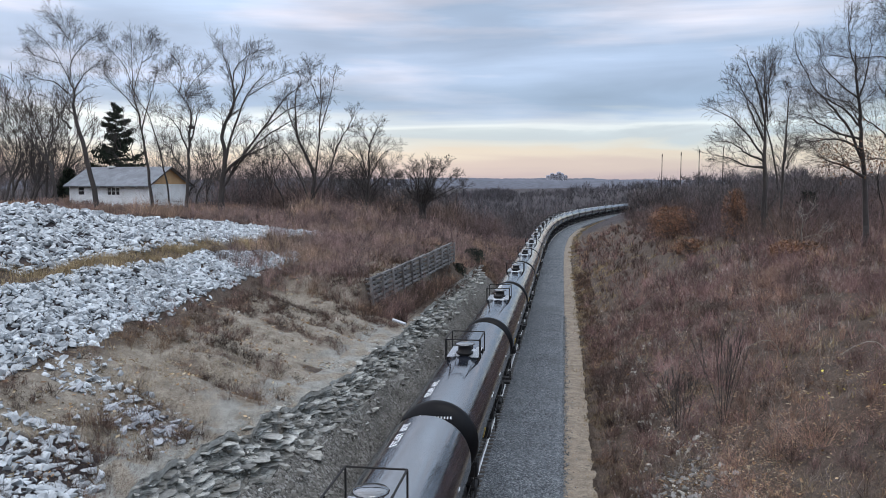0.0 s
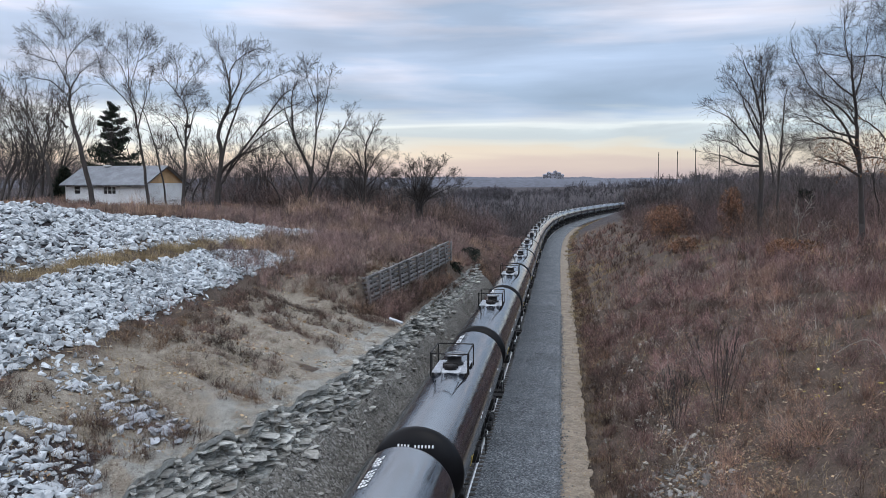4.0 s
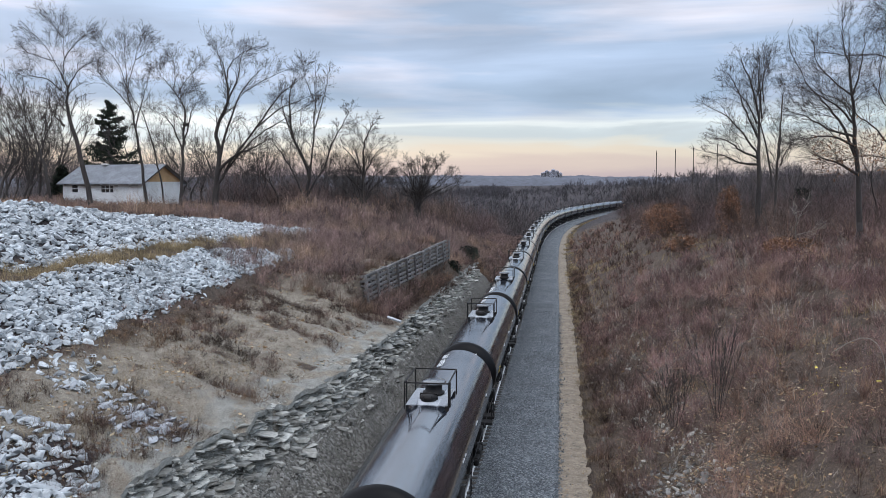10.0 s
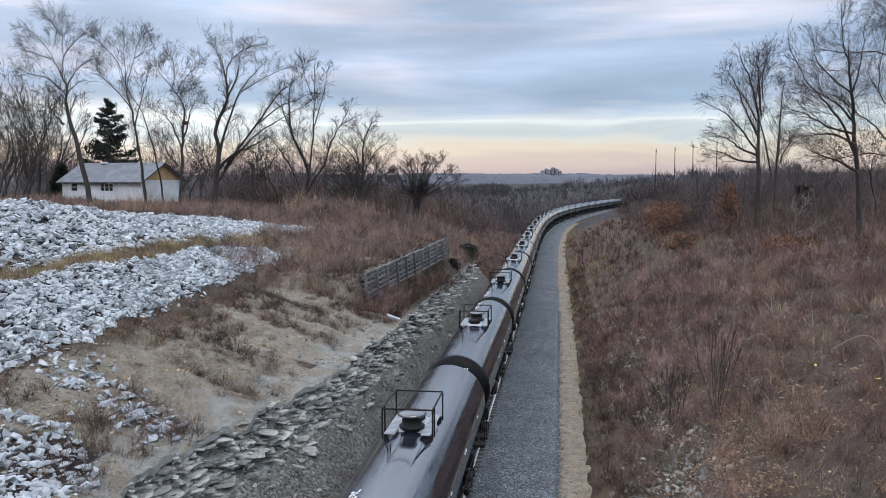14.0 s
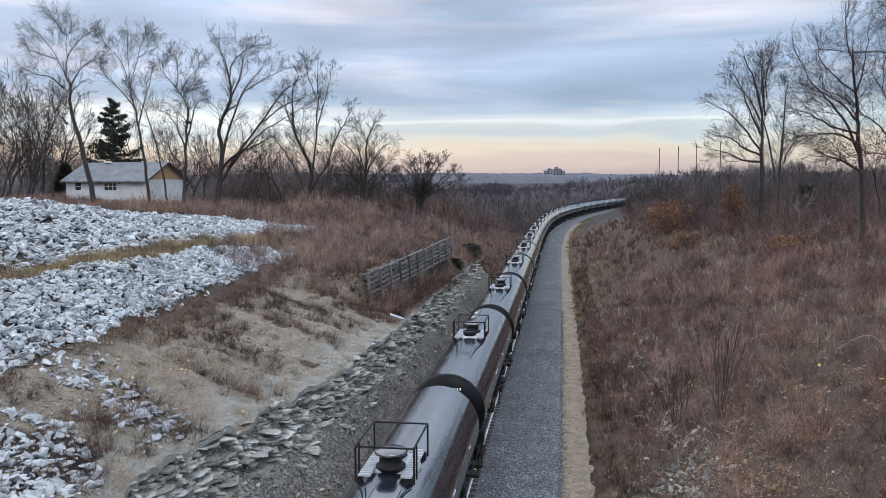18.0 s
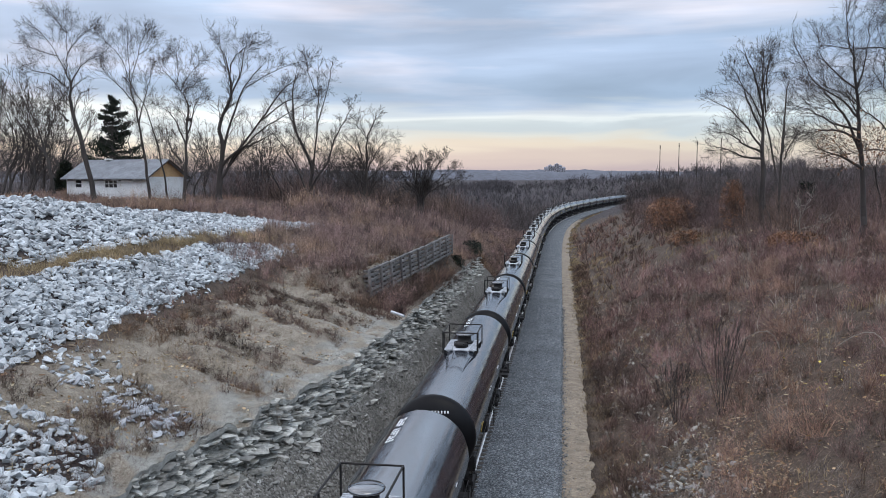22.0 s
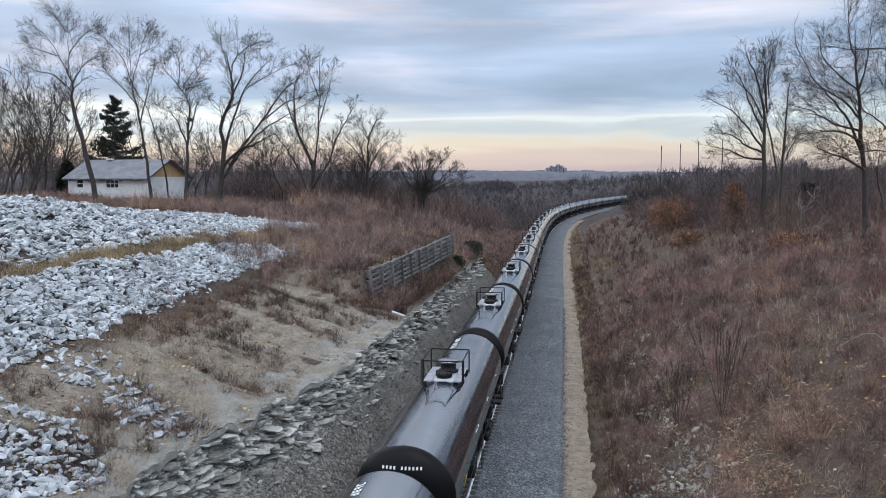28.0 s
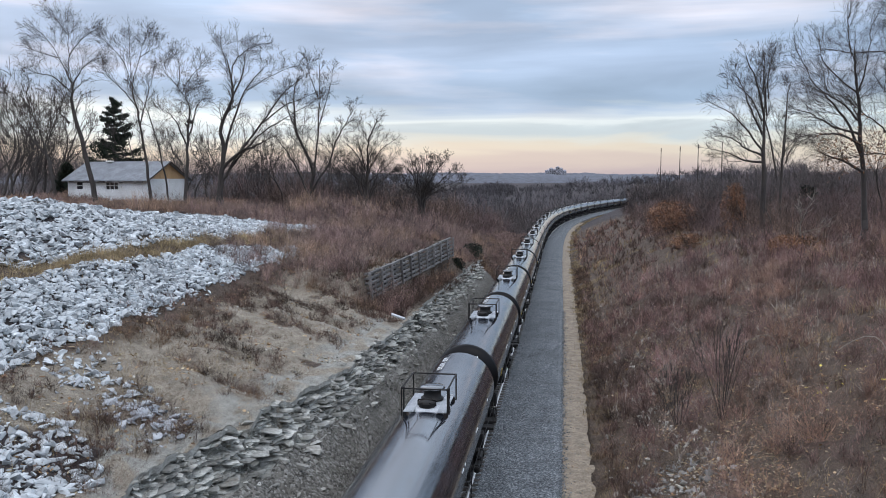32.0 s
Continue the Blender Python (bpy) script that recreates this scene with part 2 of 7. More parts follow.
def ground_material():
    """Dead thatch, washed soil, pale clay and woodland floor, told apart by what covers the ground. The dark floor also
    paints shade between riprap stones.
    """
    m = bpy.data.materials.new("winter_ground")
    m.use_nodes = True
    nt = m.node_tree
    N, Lk = nt.nodes, nt.links
    b = N["Principled BSDF"]
    b.inputs["Roughness"].default_value = 0.95
    b.inputs["Specular IOR Level"].default_value = 0.2
    pos = N.new("ShaderNodeNewGeometry").outputs["Position"]

    def tex(sc, det=5.0):
        t = N.new("ShaderNodeTexNoise")
        t.inputs["Scale"].default_value, t.inputs["Detail"].default_value, t.inputs["Roughness"].default_value = sc, det, 0.62
        Lk.new(pos, t.inputs[0])
        return t.outputs[0]

    def rng(v, a, bb, lo=0.0, hi=1.0):
        r = N.new("ShaderNodeMapRange")
        for i, x in enumerate((a, bb, lo, hi)):
            r.inputs[i + 1].default_value = x
        Lk.new(v, r.inputs[0])
        return r.outputs[0]

    def mixc(f, a, bb):
        x = N.new("ShaderNodeMix")
        x.data_type = "RGBA"
        Lk.new(f, x.inputs[0])
        for s, v in ((x.inputs[6], a), (x.inputs[7], bb)):
            if isinstance(v, tuple):
                s.default_value = (*v, 1)
            else:
                Lk.new(v, s)
        return x.outputs[2]

    def cover(name, edge):
        a = N.new("ShaderNodeAttribute")
        a.attribute_name = name
        k = N.new("ShaderNodeMath")
        k.operation = "MULTIPLY_ADD"
        Lk.new(edge, k.inputs[0])
        k.inputs[1].default_value = 0.9
        Lk.new(a.outputs["Fac"], k.inputs[2])
        return rng(k.outputs[0], 0.85, 1.1)

    broad, mid, fine, grit = tex(0.5), tex(2.2), tex(9.0), tex(34.0, 2.0)
    thatch = mixc(rng(mid, 0.35, 0.65), (0.105, 0.078, 0.062), (0.055, 0.042, 0.036))
    thatch = mixc(rng(fine, 0.52, 0.66), thatch, (0.15, 0.115, 0.08))
    soil = mixc(rng(mid, 0.35, 0.65), (0.30, 0.265, 0.215), (0.19, 0.162, 0.13))
    soil = mixc(rng(fine, 0.55, 0.68), soil, (0.12, 0.09, 0.07))
    clay = mixc(rng(mid, 0.35, 0.65), (0.315, 0.308, 0.28), (0.215, 0.206, 0.183))
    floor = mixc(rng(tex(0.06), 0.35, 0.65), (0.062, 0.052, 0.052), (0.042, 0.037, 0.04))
    col = mixc(cover("bare", mid), thatch, soil)
    col = mixc(cover("clay", mid), col, clay)
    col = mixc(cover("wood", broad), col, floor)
    g = N.new("ShaderNodeHueSaturation")
    Lk.new(col, g.inputs["Color"])
    Lk.new(rng(grit, 0.32, 0.68, 0.5, 1.5), g.inputs["Value"])
    Lk.new(g.outputs[0], b.inputs["Base Color"])
    h = N.new("ShaderNodeMath")
    h.operation = "MULTIPLY_ADD"
    Lk.new(grit, h.inputs[0])
    h.inputs[1].default_value = 0.3
    Lk.new(fine, h.inputs[2])
    bp = N.new("ShaderNodeBump")
    bp.inputs["Strength"].default_value, bp.inputs["Distance"].default_value = 0.8, 0.12
    Lk.new(h.outputs[0], bp.inputs["Height"])
    Lk.new(bp.outputs[0], b.inputs["Normal"])
    return m


def twig_material(name, tones, rough=0.85, patch=0.8, broad=0.0):
    """Each stem takes one of a few tones."""
    m = bpy.data.materials.new(name)
    m.use_nodes = True
    N, Lk = m.node_tree.nodes, m.node_tree.links
    b = N["Principled BSDF"]
    b.inputs["Roughness"].default_value = rough
    b.inputs["Specular IOR Level"].default_value = 0.2
    g = N.new("ShaderNodeNewGeometry")
    r = N.new("ShaderNodeValToRGB")
    r.color_ramp.interpolation = "CONSTANT"
    while len(r.color_ramp.elements) < len(tones):
        r.color_ramp.elements.new(0.5)
    for i, (e, c) in enumerate(zip(r.color_ramp.elements, tones)):
        e.position, e.color = i / len(tones), (*c, 1)
    Lk.new(g.outputs["Random Per Island"], r.inputs[0])
    n = N.new("ShaderNodeTexNoise")
    n.inputs["Scale"].default_value = patch
    n.inputs["Detail"].default_value = 4
    n.inputs["Roughness"].default_value = 0.65
    Lk.new(g.outputs["Position"], n.inputs[0])
    k = N.new("ShaderNodeMapRange")
    for i, x in enumerate((0.34, 0.66, 0.3, 1.6)):
        k.inputs[i + 1].default_value = x
    Lk.new(n.outputs[0], k.inputs[0])
    h = N.new("ShaderNodeHueSaturation")
    Lk.new(r.outputs[0], h.inputs["Color"])
    Lk.new(k.outputs[0], h.inputs["Value"])
    if broad:
        # whole stands differ: mauve, tan, grey
        w = N.new("ShaderNodeTexNoise")
        w.inputs["Scale"].default_value = broad
        w.inputs["Detail"].default_value = 3
        Lk.new(g.outputs["Position"], w.inputs[0])
        t = N.new("ShaderNodeValToRGB")
        while len(t.color_ramp.elements) < 4:
            t.color_ramp.elements.new(0.5)
        for e, (p, c) in zip(t.color_ramp.elements, ((0.37, (0.50, 0.47, 0.45)), (0.46, (1.08, 0.90, 0.90)), (0.54, (0.76, 0.70, 0.66)), (0.63, (1.30, 1.10, 0.86)))):
            e.position, e.color = p, (*c, 1)
        Lk.new(w.outputs[0], t.inputs[0])
        x = N.new("ShaderNodeMix")
        x.data_type, x.blend_type = "RGBA", "MULTIPLY"
        x.inputs[0].default_value = 1.0
        Lk.new(h.outputs[0], x.inputs[6])
        Lk.new(t.outputs[0], x.inputs[7])
        Lk.new(x.outputs[2], b.inputs["Base Color"])
    else:
        Lk.new(h.outputs[0], b.inputs["Base Color"])
    return m


def gravel_material(name, tones, cell):
    """Crushed stone: every cell of the pattern is one stone with its own tone and height."""
    m = bpy.data.materials.new(name)
    m.use_nodes = True
    N, Lk = m.node_tree.nodes, m.node_tree.links
    b = N["Principled BSDF"]
    b.inputs["Roughness"].default_value = 0.9
    b.inputs["Specular IOR Level"].default_value = 0.3
    pos = N.new("ShaderNodeNewGeometry").outputs["Position"]
    vo = N.new("ShaderNodeTexVoronoi")
    vo.inputs["Scale"].default_value = cell
    Lk.new(pos, vo.inputs["Vector"])
    r = N.new("ShaderNodeValToRGB")
    r.color_ramp.interpolation = "CONSTANT"
    while len(r.color_ramp.elements) < len(tones):
        r.color_ramp.elements.new(0.5)
    for i, (e, c) in enumerate(zip(r.color_ramp.elements, tones)):
        e.position, e.color = i / len(tones), (*c, 1)
    sep = N.new("ShaderNodeSeparateColor")
    Lk.new(vo.outputs["Color"], sep.inputs[0])
    Lk.new(sep.outputs[0], r.inputs[0])
    n = N.new("ShaderNodeTexNoise")
    n.inputs["Scale"].default_value = 0.7
    n.inputs["Detail"].default_value = 4
    Lk.new(pos, n.inputs[0])
    k = N.new("ShaderNodeMapRange")
    for i, x in enumerate((0.35, 0.65, 0.82, 1.18)):
        k.inputs[i + 1].default_value = x
    Lk.new(n.outputs[0], k.inputs[0])
    h = N.new("ShaderNodeHueSaturation")
    Lk.new(r.outputs[0], h.inputs["Color"])
    Lk.new(k.outputs[0], h.inputs["Value"])
    Lk.new(h.outputs[0], b.inputs["Base Color"])
    bp = N.new("ShaderNodeBump")
    bp.inputs["Strength"].default_value, bp.inputs["Distance"].default_value = 0.9, 0.06
    bp.invert = True
    Lk.new(vo.outputs["Distance"], bp.inputs["Height"])
    Lk.new(bp.outputs[0], b.inputs["Normal"])
    return m


M["ballast"] = gravel_material("grey_crushed_ballast", [(0.080, 0.089, 0.10), (0.128, 0.142, 0.157), (0.05, 0.056, 0.065), (0.19, 0.205, 0.22), (0.10, 0.112, 0.126), (0.28, 0.296, 0.306)], 19.0)
M["scree"] = gravel_material("grey_brown_scree", [(0.14, 0.133, 0.12), (0.195, 0.187, 0.172), (0.07, 0.066, 0.06), (0.27, 0.263, 0.248), (0.115, 0.108, 0.096), (0.165, 0.155, 0.14)], 13.0)
M["ground"] = ground_material()
M["brush"] = twig_material("reddish_dead_brush", [(0.175, 0.122, 0.111), (0.12, 0.086, 0.08), (0.24, 0.18, 0.16), (0.08, 0.058, 0.055), (0.34, 0.272, 0.228), (0.145, 0.101, 0.09)], broad=0.17)
M["brush_red"] = twig_material("mauve_red_brush", [(0.245, 0.167, 0.16), (0.19, 0.132, 0.128), (0.31, 0.222, 0.21), (0.13, 0.09, 0.087), (0.36, 0.28, 0.25)], patch=0.4, broad=0.13)
M["weed"] = twig_material("dark_dead_weeds", [(0.14, 0.104, 0.084), (0.092, 0.069, 0.058), (0.20, 0.152, 0.116), (0.07, 0.054, 0.05)], broad=0.3)
M["pale_twig"] = twig_material("pale_grey_stalks", [(0.42, 0.37, 0.33), (0.34, 0.29, 0.26), (0.50, 0.45, 0.39), (0.28, 0.23, 0.21)])
M["grass"] = twig_material("dry_golden_grass", [(0.33, 0.25, 0.14), (0.26, 0.19, 0.11), (0.38, 0.30, 0.18), (0.20, 0.145, 0.09), (0.24, 0.19, 0.11)])
M["field"] = twig_material("russet_field_grass", [(0.33, 0.25, 0.195), (0.24, 0.18, 0.145), (0.40, 0.31, 0.235), (0.17, 0.125, 0.105), (0.28, 0.205, 0.17)], broad=0.1)
M["thicket"] = twig_material("mauve_grey_thicket", [(0.145, 0.114, 0.11), (0.10, 0.081, 0.08), (0.20, 0.163, 0.155), (0.06, 0.049, 0.049), (0.125, 0.099, 0.096)], patch=0.25, broad=0.08)
M["crest"] = twig_material("grey_pink_crest_brush", [(0.27, 0.212, 0.198), (0.19, 0.152, 0.143), (0.36, 0.295, 0.265), (0.125, 0.10, 0.096), (0.30, 0.24, 0.215)], broad=0.15)
M["bark"] = mat("grey_brown_bark", (0.052, 0.043, 0.039), (0.033, 0.028, 0.027), 0.9, scale=2.0, fine=14, bump=0.6, bumpd=0.03, stretch=(1, 1, 0.4))
M["bark_pale"] = mat("pale_bark", (0.30, 0.27, 0.23), (0.2, 0.18, 0.155), 0.9, scale=2.0, fine=14, bump=0.4, stretch=(1, 1, 0.4))
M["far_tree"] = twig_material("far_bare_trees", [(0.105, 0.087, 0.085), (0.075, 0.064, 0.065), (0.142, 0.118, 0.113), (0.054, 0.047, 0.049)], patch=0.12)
# cooler than the nearer trees: haze is put into these tones
M["hazed_tree"] = twig_material("valley_bare_trees", [(0.082, 0.076, 0.082), (0.068, 0.063, 0.070), (0.098, 0.088, 0.092), (0.06, 0.056, 0.063)], patch=0.03)
# the ridges' blue grey is air haze painted into their base colour
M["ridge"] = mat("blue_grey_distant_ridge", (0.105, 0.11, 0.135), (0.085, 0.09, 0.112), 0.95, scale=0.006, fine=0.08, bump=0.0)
M["ballast_stone"] = mat("grey_ballast_stone", (0.185, 0.20, 0.215), (0.11, 0.121, 0.134), 0.9, scale=2, fine=12, bump=0.2, island=0.6)
M["bank_stone"] = mat("dull_grey_stone", (0.25, 0.245, 0.235), (0.16, 0.152, 0.14), 0.9, scale=1.5, fine=10, bump=0.4, island=0.5)
M["needles"] = twig_material("dark_cedar_needles", [(0.022, 0.030, 0.022), (0.016, 0.022, 0.017), (0.030, 0.036, 0.024)])
M["oakleaf"] = twig_material("withered_oak_leaves", [(0.24, 0.12, 0.065), (0.17, 0.085, 0.05), (0.30, 0.165, 0.09), (0.12, 0.065, 0.045)])
M["yellow_leaf"] = twig_material("bright_yellow_leaves", [(0.55, 0.45, 0.10), (0.48, 0.38, 0.08), (0.60, 0.50, 0.16)])
M["litter"] = twig_material("leaf_litter", [(0.30, 0.19, 0.10), (0.36, 0.26, 0.16), (0.22, 0.13, 0.08), (0.40, 0.33, 0.22)])
M["timber"] = mat("weathered_grey_timber", (0.17, 0.162, 0.160), (0.085, 0.078, 0.076), 0.9, scale=1.6, fine=16, bump=0.6, rnd=0.4, obj=True)
M["plaster"] = mat("white_painted_wall", (0.74, 0.75, 0.76), (0.62, 0.62, 0.62), 0.85, scale=0.6, fine=8, bump=0.2, c3=(0.45, 0.40, 0.34), obj=True, spots=0.62)
M["shingle"] = mat("grey_roof_shingle", (0.22, 0.235, 0.26), (0.16, 0.17, 0.19), 0.9, scale=0.8, fine=7, bump=0.4, obj=True)
M["plywood"] = mat("bare_tan_plywood", (0.52, 0.33, 0.17), (0.42, 0.26, 0.13), 0.85, scale=1.2, fine=14, bump=0.2, obj=True)
M["glass"] = mat("dark_window_glass", (0.02, 0.022, 0.025), (0.03, 0.03, 0.032), 0.12, scale=2, fine=10, bump=0.0, obj=True)
M["drive"] = mat("pale_gravel_drive", (0.40, 0.395, 0.375), (0.28, 0.27, 0.245), 0.95, scale=0.8, fine=9, bump=0.4)
# pale blue cast of the far towers: haze mixed into the concrete's colour
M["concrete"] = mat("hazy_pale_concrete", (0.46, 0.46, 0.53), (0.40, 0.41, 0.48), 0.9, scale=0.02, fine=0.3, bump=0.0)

# ---------------------------------------------------------------- plan: the railway's centre line and the ground beside it
CURVE_AT = [0, 60, 110, 160, 210, 260, 310, 385, 420, 640, 680]
CURVATURE = [0.000683, -0.000242, 0.000124, 0.000518, 0.00123, 0.001212, 0.000833, 0.00081, 0.0026, 0.0026, 0.0]
GRADE = -0.0051
LINE_S = np.arange(-700.0, 6001.0, 1.0)
_k = np.interp(LINE_S[:-1] + 0.5, CURVE_AT, CURVATURE)
_k[LINE_S[:-1] < 0] = 0.0
_h = np.concatenate([[0.0], np.cumsum(_k)])
_h += 0.134 - np.interp(0, LINE_S, _h)
_m = (_h[1:] + _h[:-1]) / 2
_x = np.concatenate([[0.0], np.cumsum(np.sin(_m))])
_y = np.concatenate([[0.0], np.cumsum(np.cos(_m))])
_x += -3.956 - np.interp(0, LINE_S, _x)
_y -= np.interp(0, LINE_S, _y)


def line(s):
    """x, y and heading (clockwise from +y) of the track at s metres along it."""
    return np.interp(s, LINE_S, _x), np.interp(s, LINE_S, _y), np.interp(s, LINE_S, _h)


def place(u, s):
    """World x, y of the point u metres to the right of the track at s."""
    x, y, h = line(s)
    return x + u * np.cos(h), y - u * np.sin(h)


def track_coords(x, y):
    """u and s of a world point, by two steps of correction."""
    x, y = np.asarray(x, float), np.asarray(y, float)
    s = y.copy()
    for _ in range(6):
        lx, ly, h = line(s)
        s = s + (x - lx) * np.sin(h) + (y - ly) * np.cos(h)
    lx, ly, h = line(s)
    return (x - lx) * np.cos(h) - (y - ly) * np.sin(h), s


def rail_z(s):
    return GRADE * np.clip(s, -420, 470)


LEFT_U = [0, 3.0, 4.4, 5.0, 9, 13.5, 16.5, 18.5, 22, 28, 40, 60, 120, 400, 1500]
LEFT = [
    (-60, [-.45, -.45, 1.6, 3.4, 4.5, 5.4, 7.2, 7.5, 8.5, 10.0, 9.8, 9.5, 9.5, 9.5, 12]),
    (45, [-.45, -.45, 1.6, 3.4, 4.5, 5.4, 7.2, 7.5, 8.5, 10.0, 9.8, 9.5, 9.5, 9.5, 12]),
    (60, [-.45, -.45, 1.6, 3.5, 4.5, 5.4, 6.6, 7.0, 7.8, 9.0, 9.0, 9.2, 9.4, 9.5, 12]),
    (80, [-.45, -.45, 1.5, 3.3, 4.4, 5.2, 5.9, 6.3, 7.0, 7.9, 8.4, 8.9, 9.2, 9.5, 12]),
    (110, [-.45, -.45, 0.6, 1.2, 3.3, 4.8, 5.4, 5.7, 6.3, 7.0, 8.2, 8.8, 9.2, 9.5, 12]),
    (150, [-.45, -.45, 0.2, 0.6, 1.9, 3.0, 3.6, 3.8, 4.0, 4.5, 6.0, 7.5, 9, 9, 12]),
    (200, [-.45, -.45, -1.2, -1.6, -3, -5, -6, -7, -8, -9, -9, -5, 2, 6, 12]),
    (270, [-.45, -.45, -1.2, -2, -4, -7, -8, -9, -11, -12, -14, -14, -10, 0, 10]),
    (500, [-.45, -.45, -1.2, -2, -4, -7, -8, -9, -11, -12, -14, -14, -12, -6, 5]),
    (900, [-9, -9, -9, -9, -9, -9, -9, -9, -10, -12, -12, -12, -12, -6, 2]),
]
RIGHT_U = [0, 3.8, 5.6, 7, 9, 12, 18, 25, 40, 80, 200, 600, 1500]
RIGHT = [
    (-60, [-.45, -.45, -.5, 0.2, 1.3, 2.9, 5.4, 6.9, 8.3, 9.5, 10.5, 12, 12]),
    (40, [-.45, -.45, -.5, 0.2, 1.3, 2.9, 5.4, 6.9, 8.3, 9.5, 10.5, 12, 12]),
    (80, [-.45, -.45, -.5, .1, 1.1, 2.6, 5.2, 6.7, 7.8, 9, 10.5, 14, 14]),
    (150, [-.45, -.45, -.5, -.1, .7, 1.9, 4.0, 5.3, 6.8, 8.5, 10.5, 16, 16]),
    (300, [-.45, -.45, -.6, -.2, .8, 2.2, 4.0, 5.0, 6.5, 9, 13, 20, 20]),
    (500, [-.45, -.45, -.6, 0.3, 2.0, 4.5, 7.0, 8.0, 9.0, 11, 15, 22, 22]),
    (900, [-9, -9, -8, -8, -7, -6, -5, -4, -2, 2, 10, 20, 20]),
]


def table(us, rows, u, s):
    cols = np.array([np.interp(u, us, r) for _, r in rows])
    st = np.array([r[0] for r in rows], float)
    sc = np.clip(s, st[0], st[-1])
    i = np.clip(np.searchsorted(st, sc, side="right") - 1, 0, len(st) - 2)
    f = (sc - st[i]) / (st[i + 1] - st[i])
    f = f * f * (3 - 2 * f)
    n = np.arange(len(u))
    return cols[i, n] * (1 - f) + cols[i + 1, n] * f


def wobble(x, y, size, seed):
    """Cheap smooth noise of two coordinates, about -1 to 1."""
    r = np.random.RandomState(seed)
    z = np.zeros_like(x)
    for k in range(7):
        a, ph = r.uniform(0, 2 * math.pi, 2)
        f = 2 * math.pi / size * r.uniform(0.6, 1.7)
        z += np.sin((x * math.cos(a) + y * math.sin(a)) * f + ph + 1.3 * np.sin((x * math.sin(a) - y * math.cos(a)) * f * 0.7 + ph * 2))
    return z / 3.2


# the crib wall's two ends, and the lip of the rock cut
WALL_A, WALL_B = (-4.35, 47.8), (0.75, 68.5)
CUT_FROM, CUT_TO = 4.0, 90.0


def wall_top(f):
    return 5.62 + 0.67 * f


def lip_u(s):
    return np.interp(s, [4, 20, 22.6, 24.4, 26.4, 29.4, 31.5, 34, 38, 42, 54, 90], [-6.6, -6.5, -6.35, -6.1, -5.75, -5.5, -5.15, -4.95, -5.1, -4.8, -4.9, -4.8])


def ground_z(u, s):
    u, s = np.atleast_1d(np.asarray(u, float)), np.atleast_1d(np.asarray(s, float))
    z = np.where(u < 0, table(LEFT_U, LEFT, np.abs(u), s), table(RIGHT_U, RIGHT, np.abs(u), s))
    x, y = place(u, s)
    off = np.clip((np.abs(u) - 5.2) / 4, 0, 1)
    z = z + off * (0.16 * wobble(x, y, 5.0, 3) + 0.07 * wobble(x, y, 1.7, 4) + 0.35 * np.clip((np.abs(u) - 15) / 30, 0, 1) * wobble(x, y, 26, 5))
    # the sheet passes below the rock face, which is built on its own
    face = (u < -2.9) & (u > lip_u(s) + 0.12) & (s > CUT_FROM) & (s < CUT_TO)
    z = np.where(face, np.minimum(z, -0.8 + 0.35 * (-u - 2.9)), z)
    # the terrace that the crib wall holds back
    wl = math.hypot(WALL_B[0] - WALL_A[0], WALL_B[1] - WALL_A[1])
    wx, wy = (WALL_B[0] - WALL_A[0]) / wl, (WALL_B[1] - WALL_A[1]) / wl
    along = (x - WALL_A[0]) * wx + (y - WALL_A[1]) * wy
    behind = -((x - WALL_A[0]) * wy - (y - WALL_A[1]) * wx)
    f = np.clip(along / wl, 0, 1)
    end = 0.75 * np.clip(-along + 0.3, 0, 40) + 0.6 * np.clip(along - wl, 0, 40)
    fill = wall_top(f) - 0.16 - end - rail_z(s) + 0.06 * wobble(x, y, 2.0, 14)
    hold = np.clip((behind - 0.3) / 0.35, 0, 1) * np.clip((11 - behind) / 3, 0, 1)
    z = np.where(z < fill, z + (fill - z) * hold, z)
    # gullies washed into the bank above the rock ledge
    g = np.clip((-u - 5.2) / 1.5, 0, 1) * np.clip((12.5 + u) / 3, 0, 1) * np.clip((75 - s) / 15, 0, 1)
    z = z - g * 0.36 * np.clip(wobble(s + 0.25 * u, 0 * s, 3.4, 8), 0, 1.4)
    # far ridges
    far = np.clip((s - 900) / 1800, 0, 1)
    z = z + far * far * (34 + 5 * wobble(x, y, 1500, 6) + 2 * wobble(x, y, 420, 7))
    # wooded hill beyond the bend
    z = z + 25 * np.exp(-((x - 285) / 165) ** 2 - ((y - 760) / 220) ** 2)
    z = z + np.clip((s - 420) / 500, 0, 1) * 1.5 * wobble(x, y, 90, 9)
    return z + rail_z(s)


def gz(x, y):
    u, s = track_coords(np.atleast_1d(x), np.atleast_1d(y))
    return ground_z(u, s)


def mesh_from(name, v, f, material=None, smooth=False):
    """A mesh from numpy arrays: vertices (n, 3), faces (m, 3 or 4)."""
    v, f = np.asarray(v, np.float32), np.asarray(f, np.int32)
    me = bpy.data.meshes.new(name)
    k = f.shape[1]
    me.vertices.add(len(v))
    me.vertices.foreach_set("co", v.ravel())
    me.loops.add(f.size)
    me.loops.foreach_set("vertex_index", f.ravel())
    me.polygons.add(len(f))
    me.polygons.foreach_set("loop_start", np.arange(0, f.size, k, dtype=np.int32))
    me.polygons.foreach_set("use_smooth", np.full(len(f), smooth, bool))
    me.update(calc_edges=True)
    me.validate()
    if material:
        me.materials.append(material)
    return me


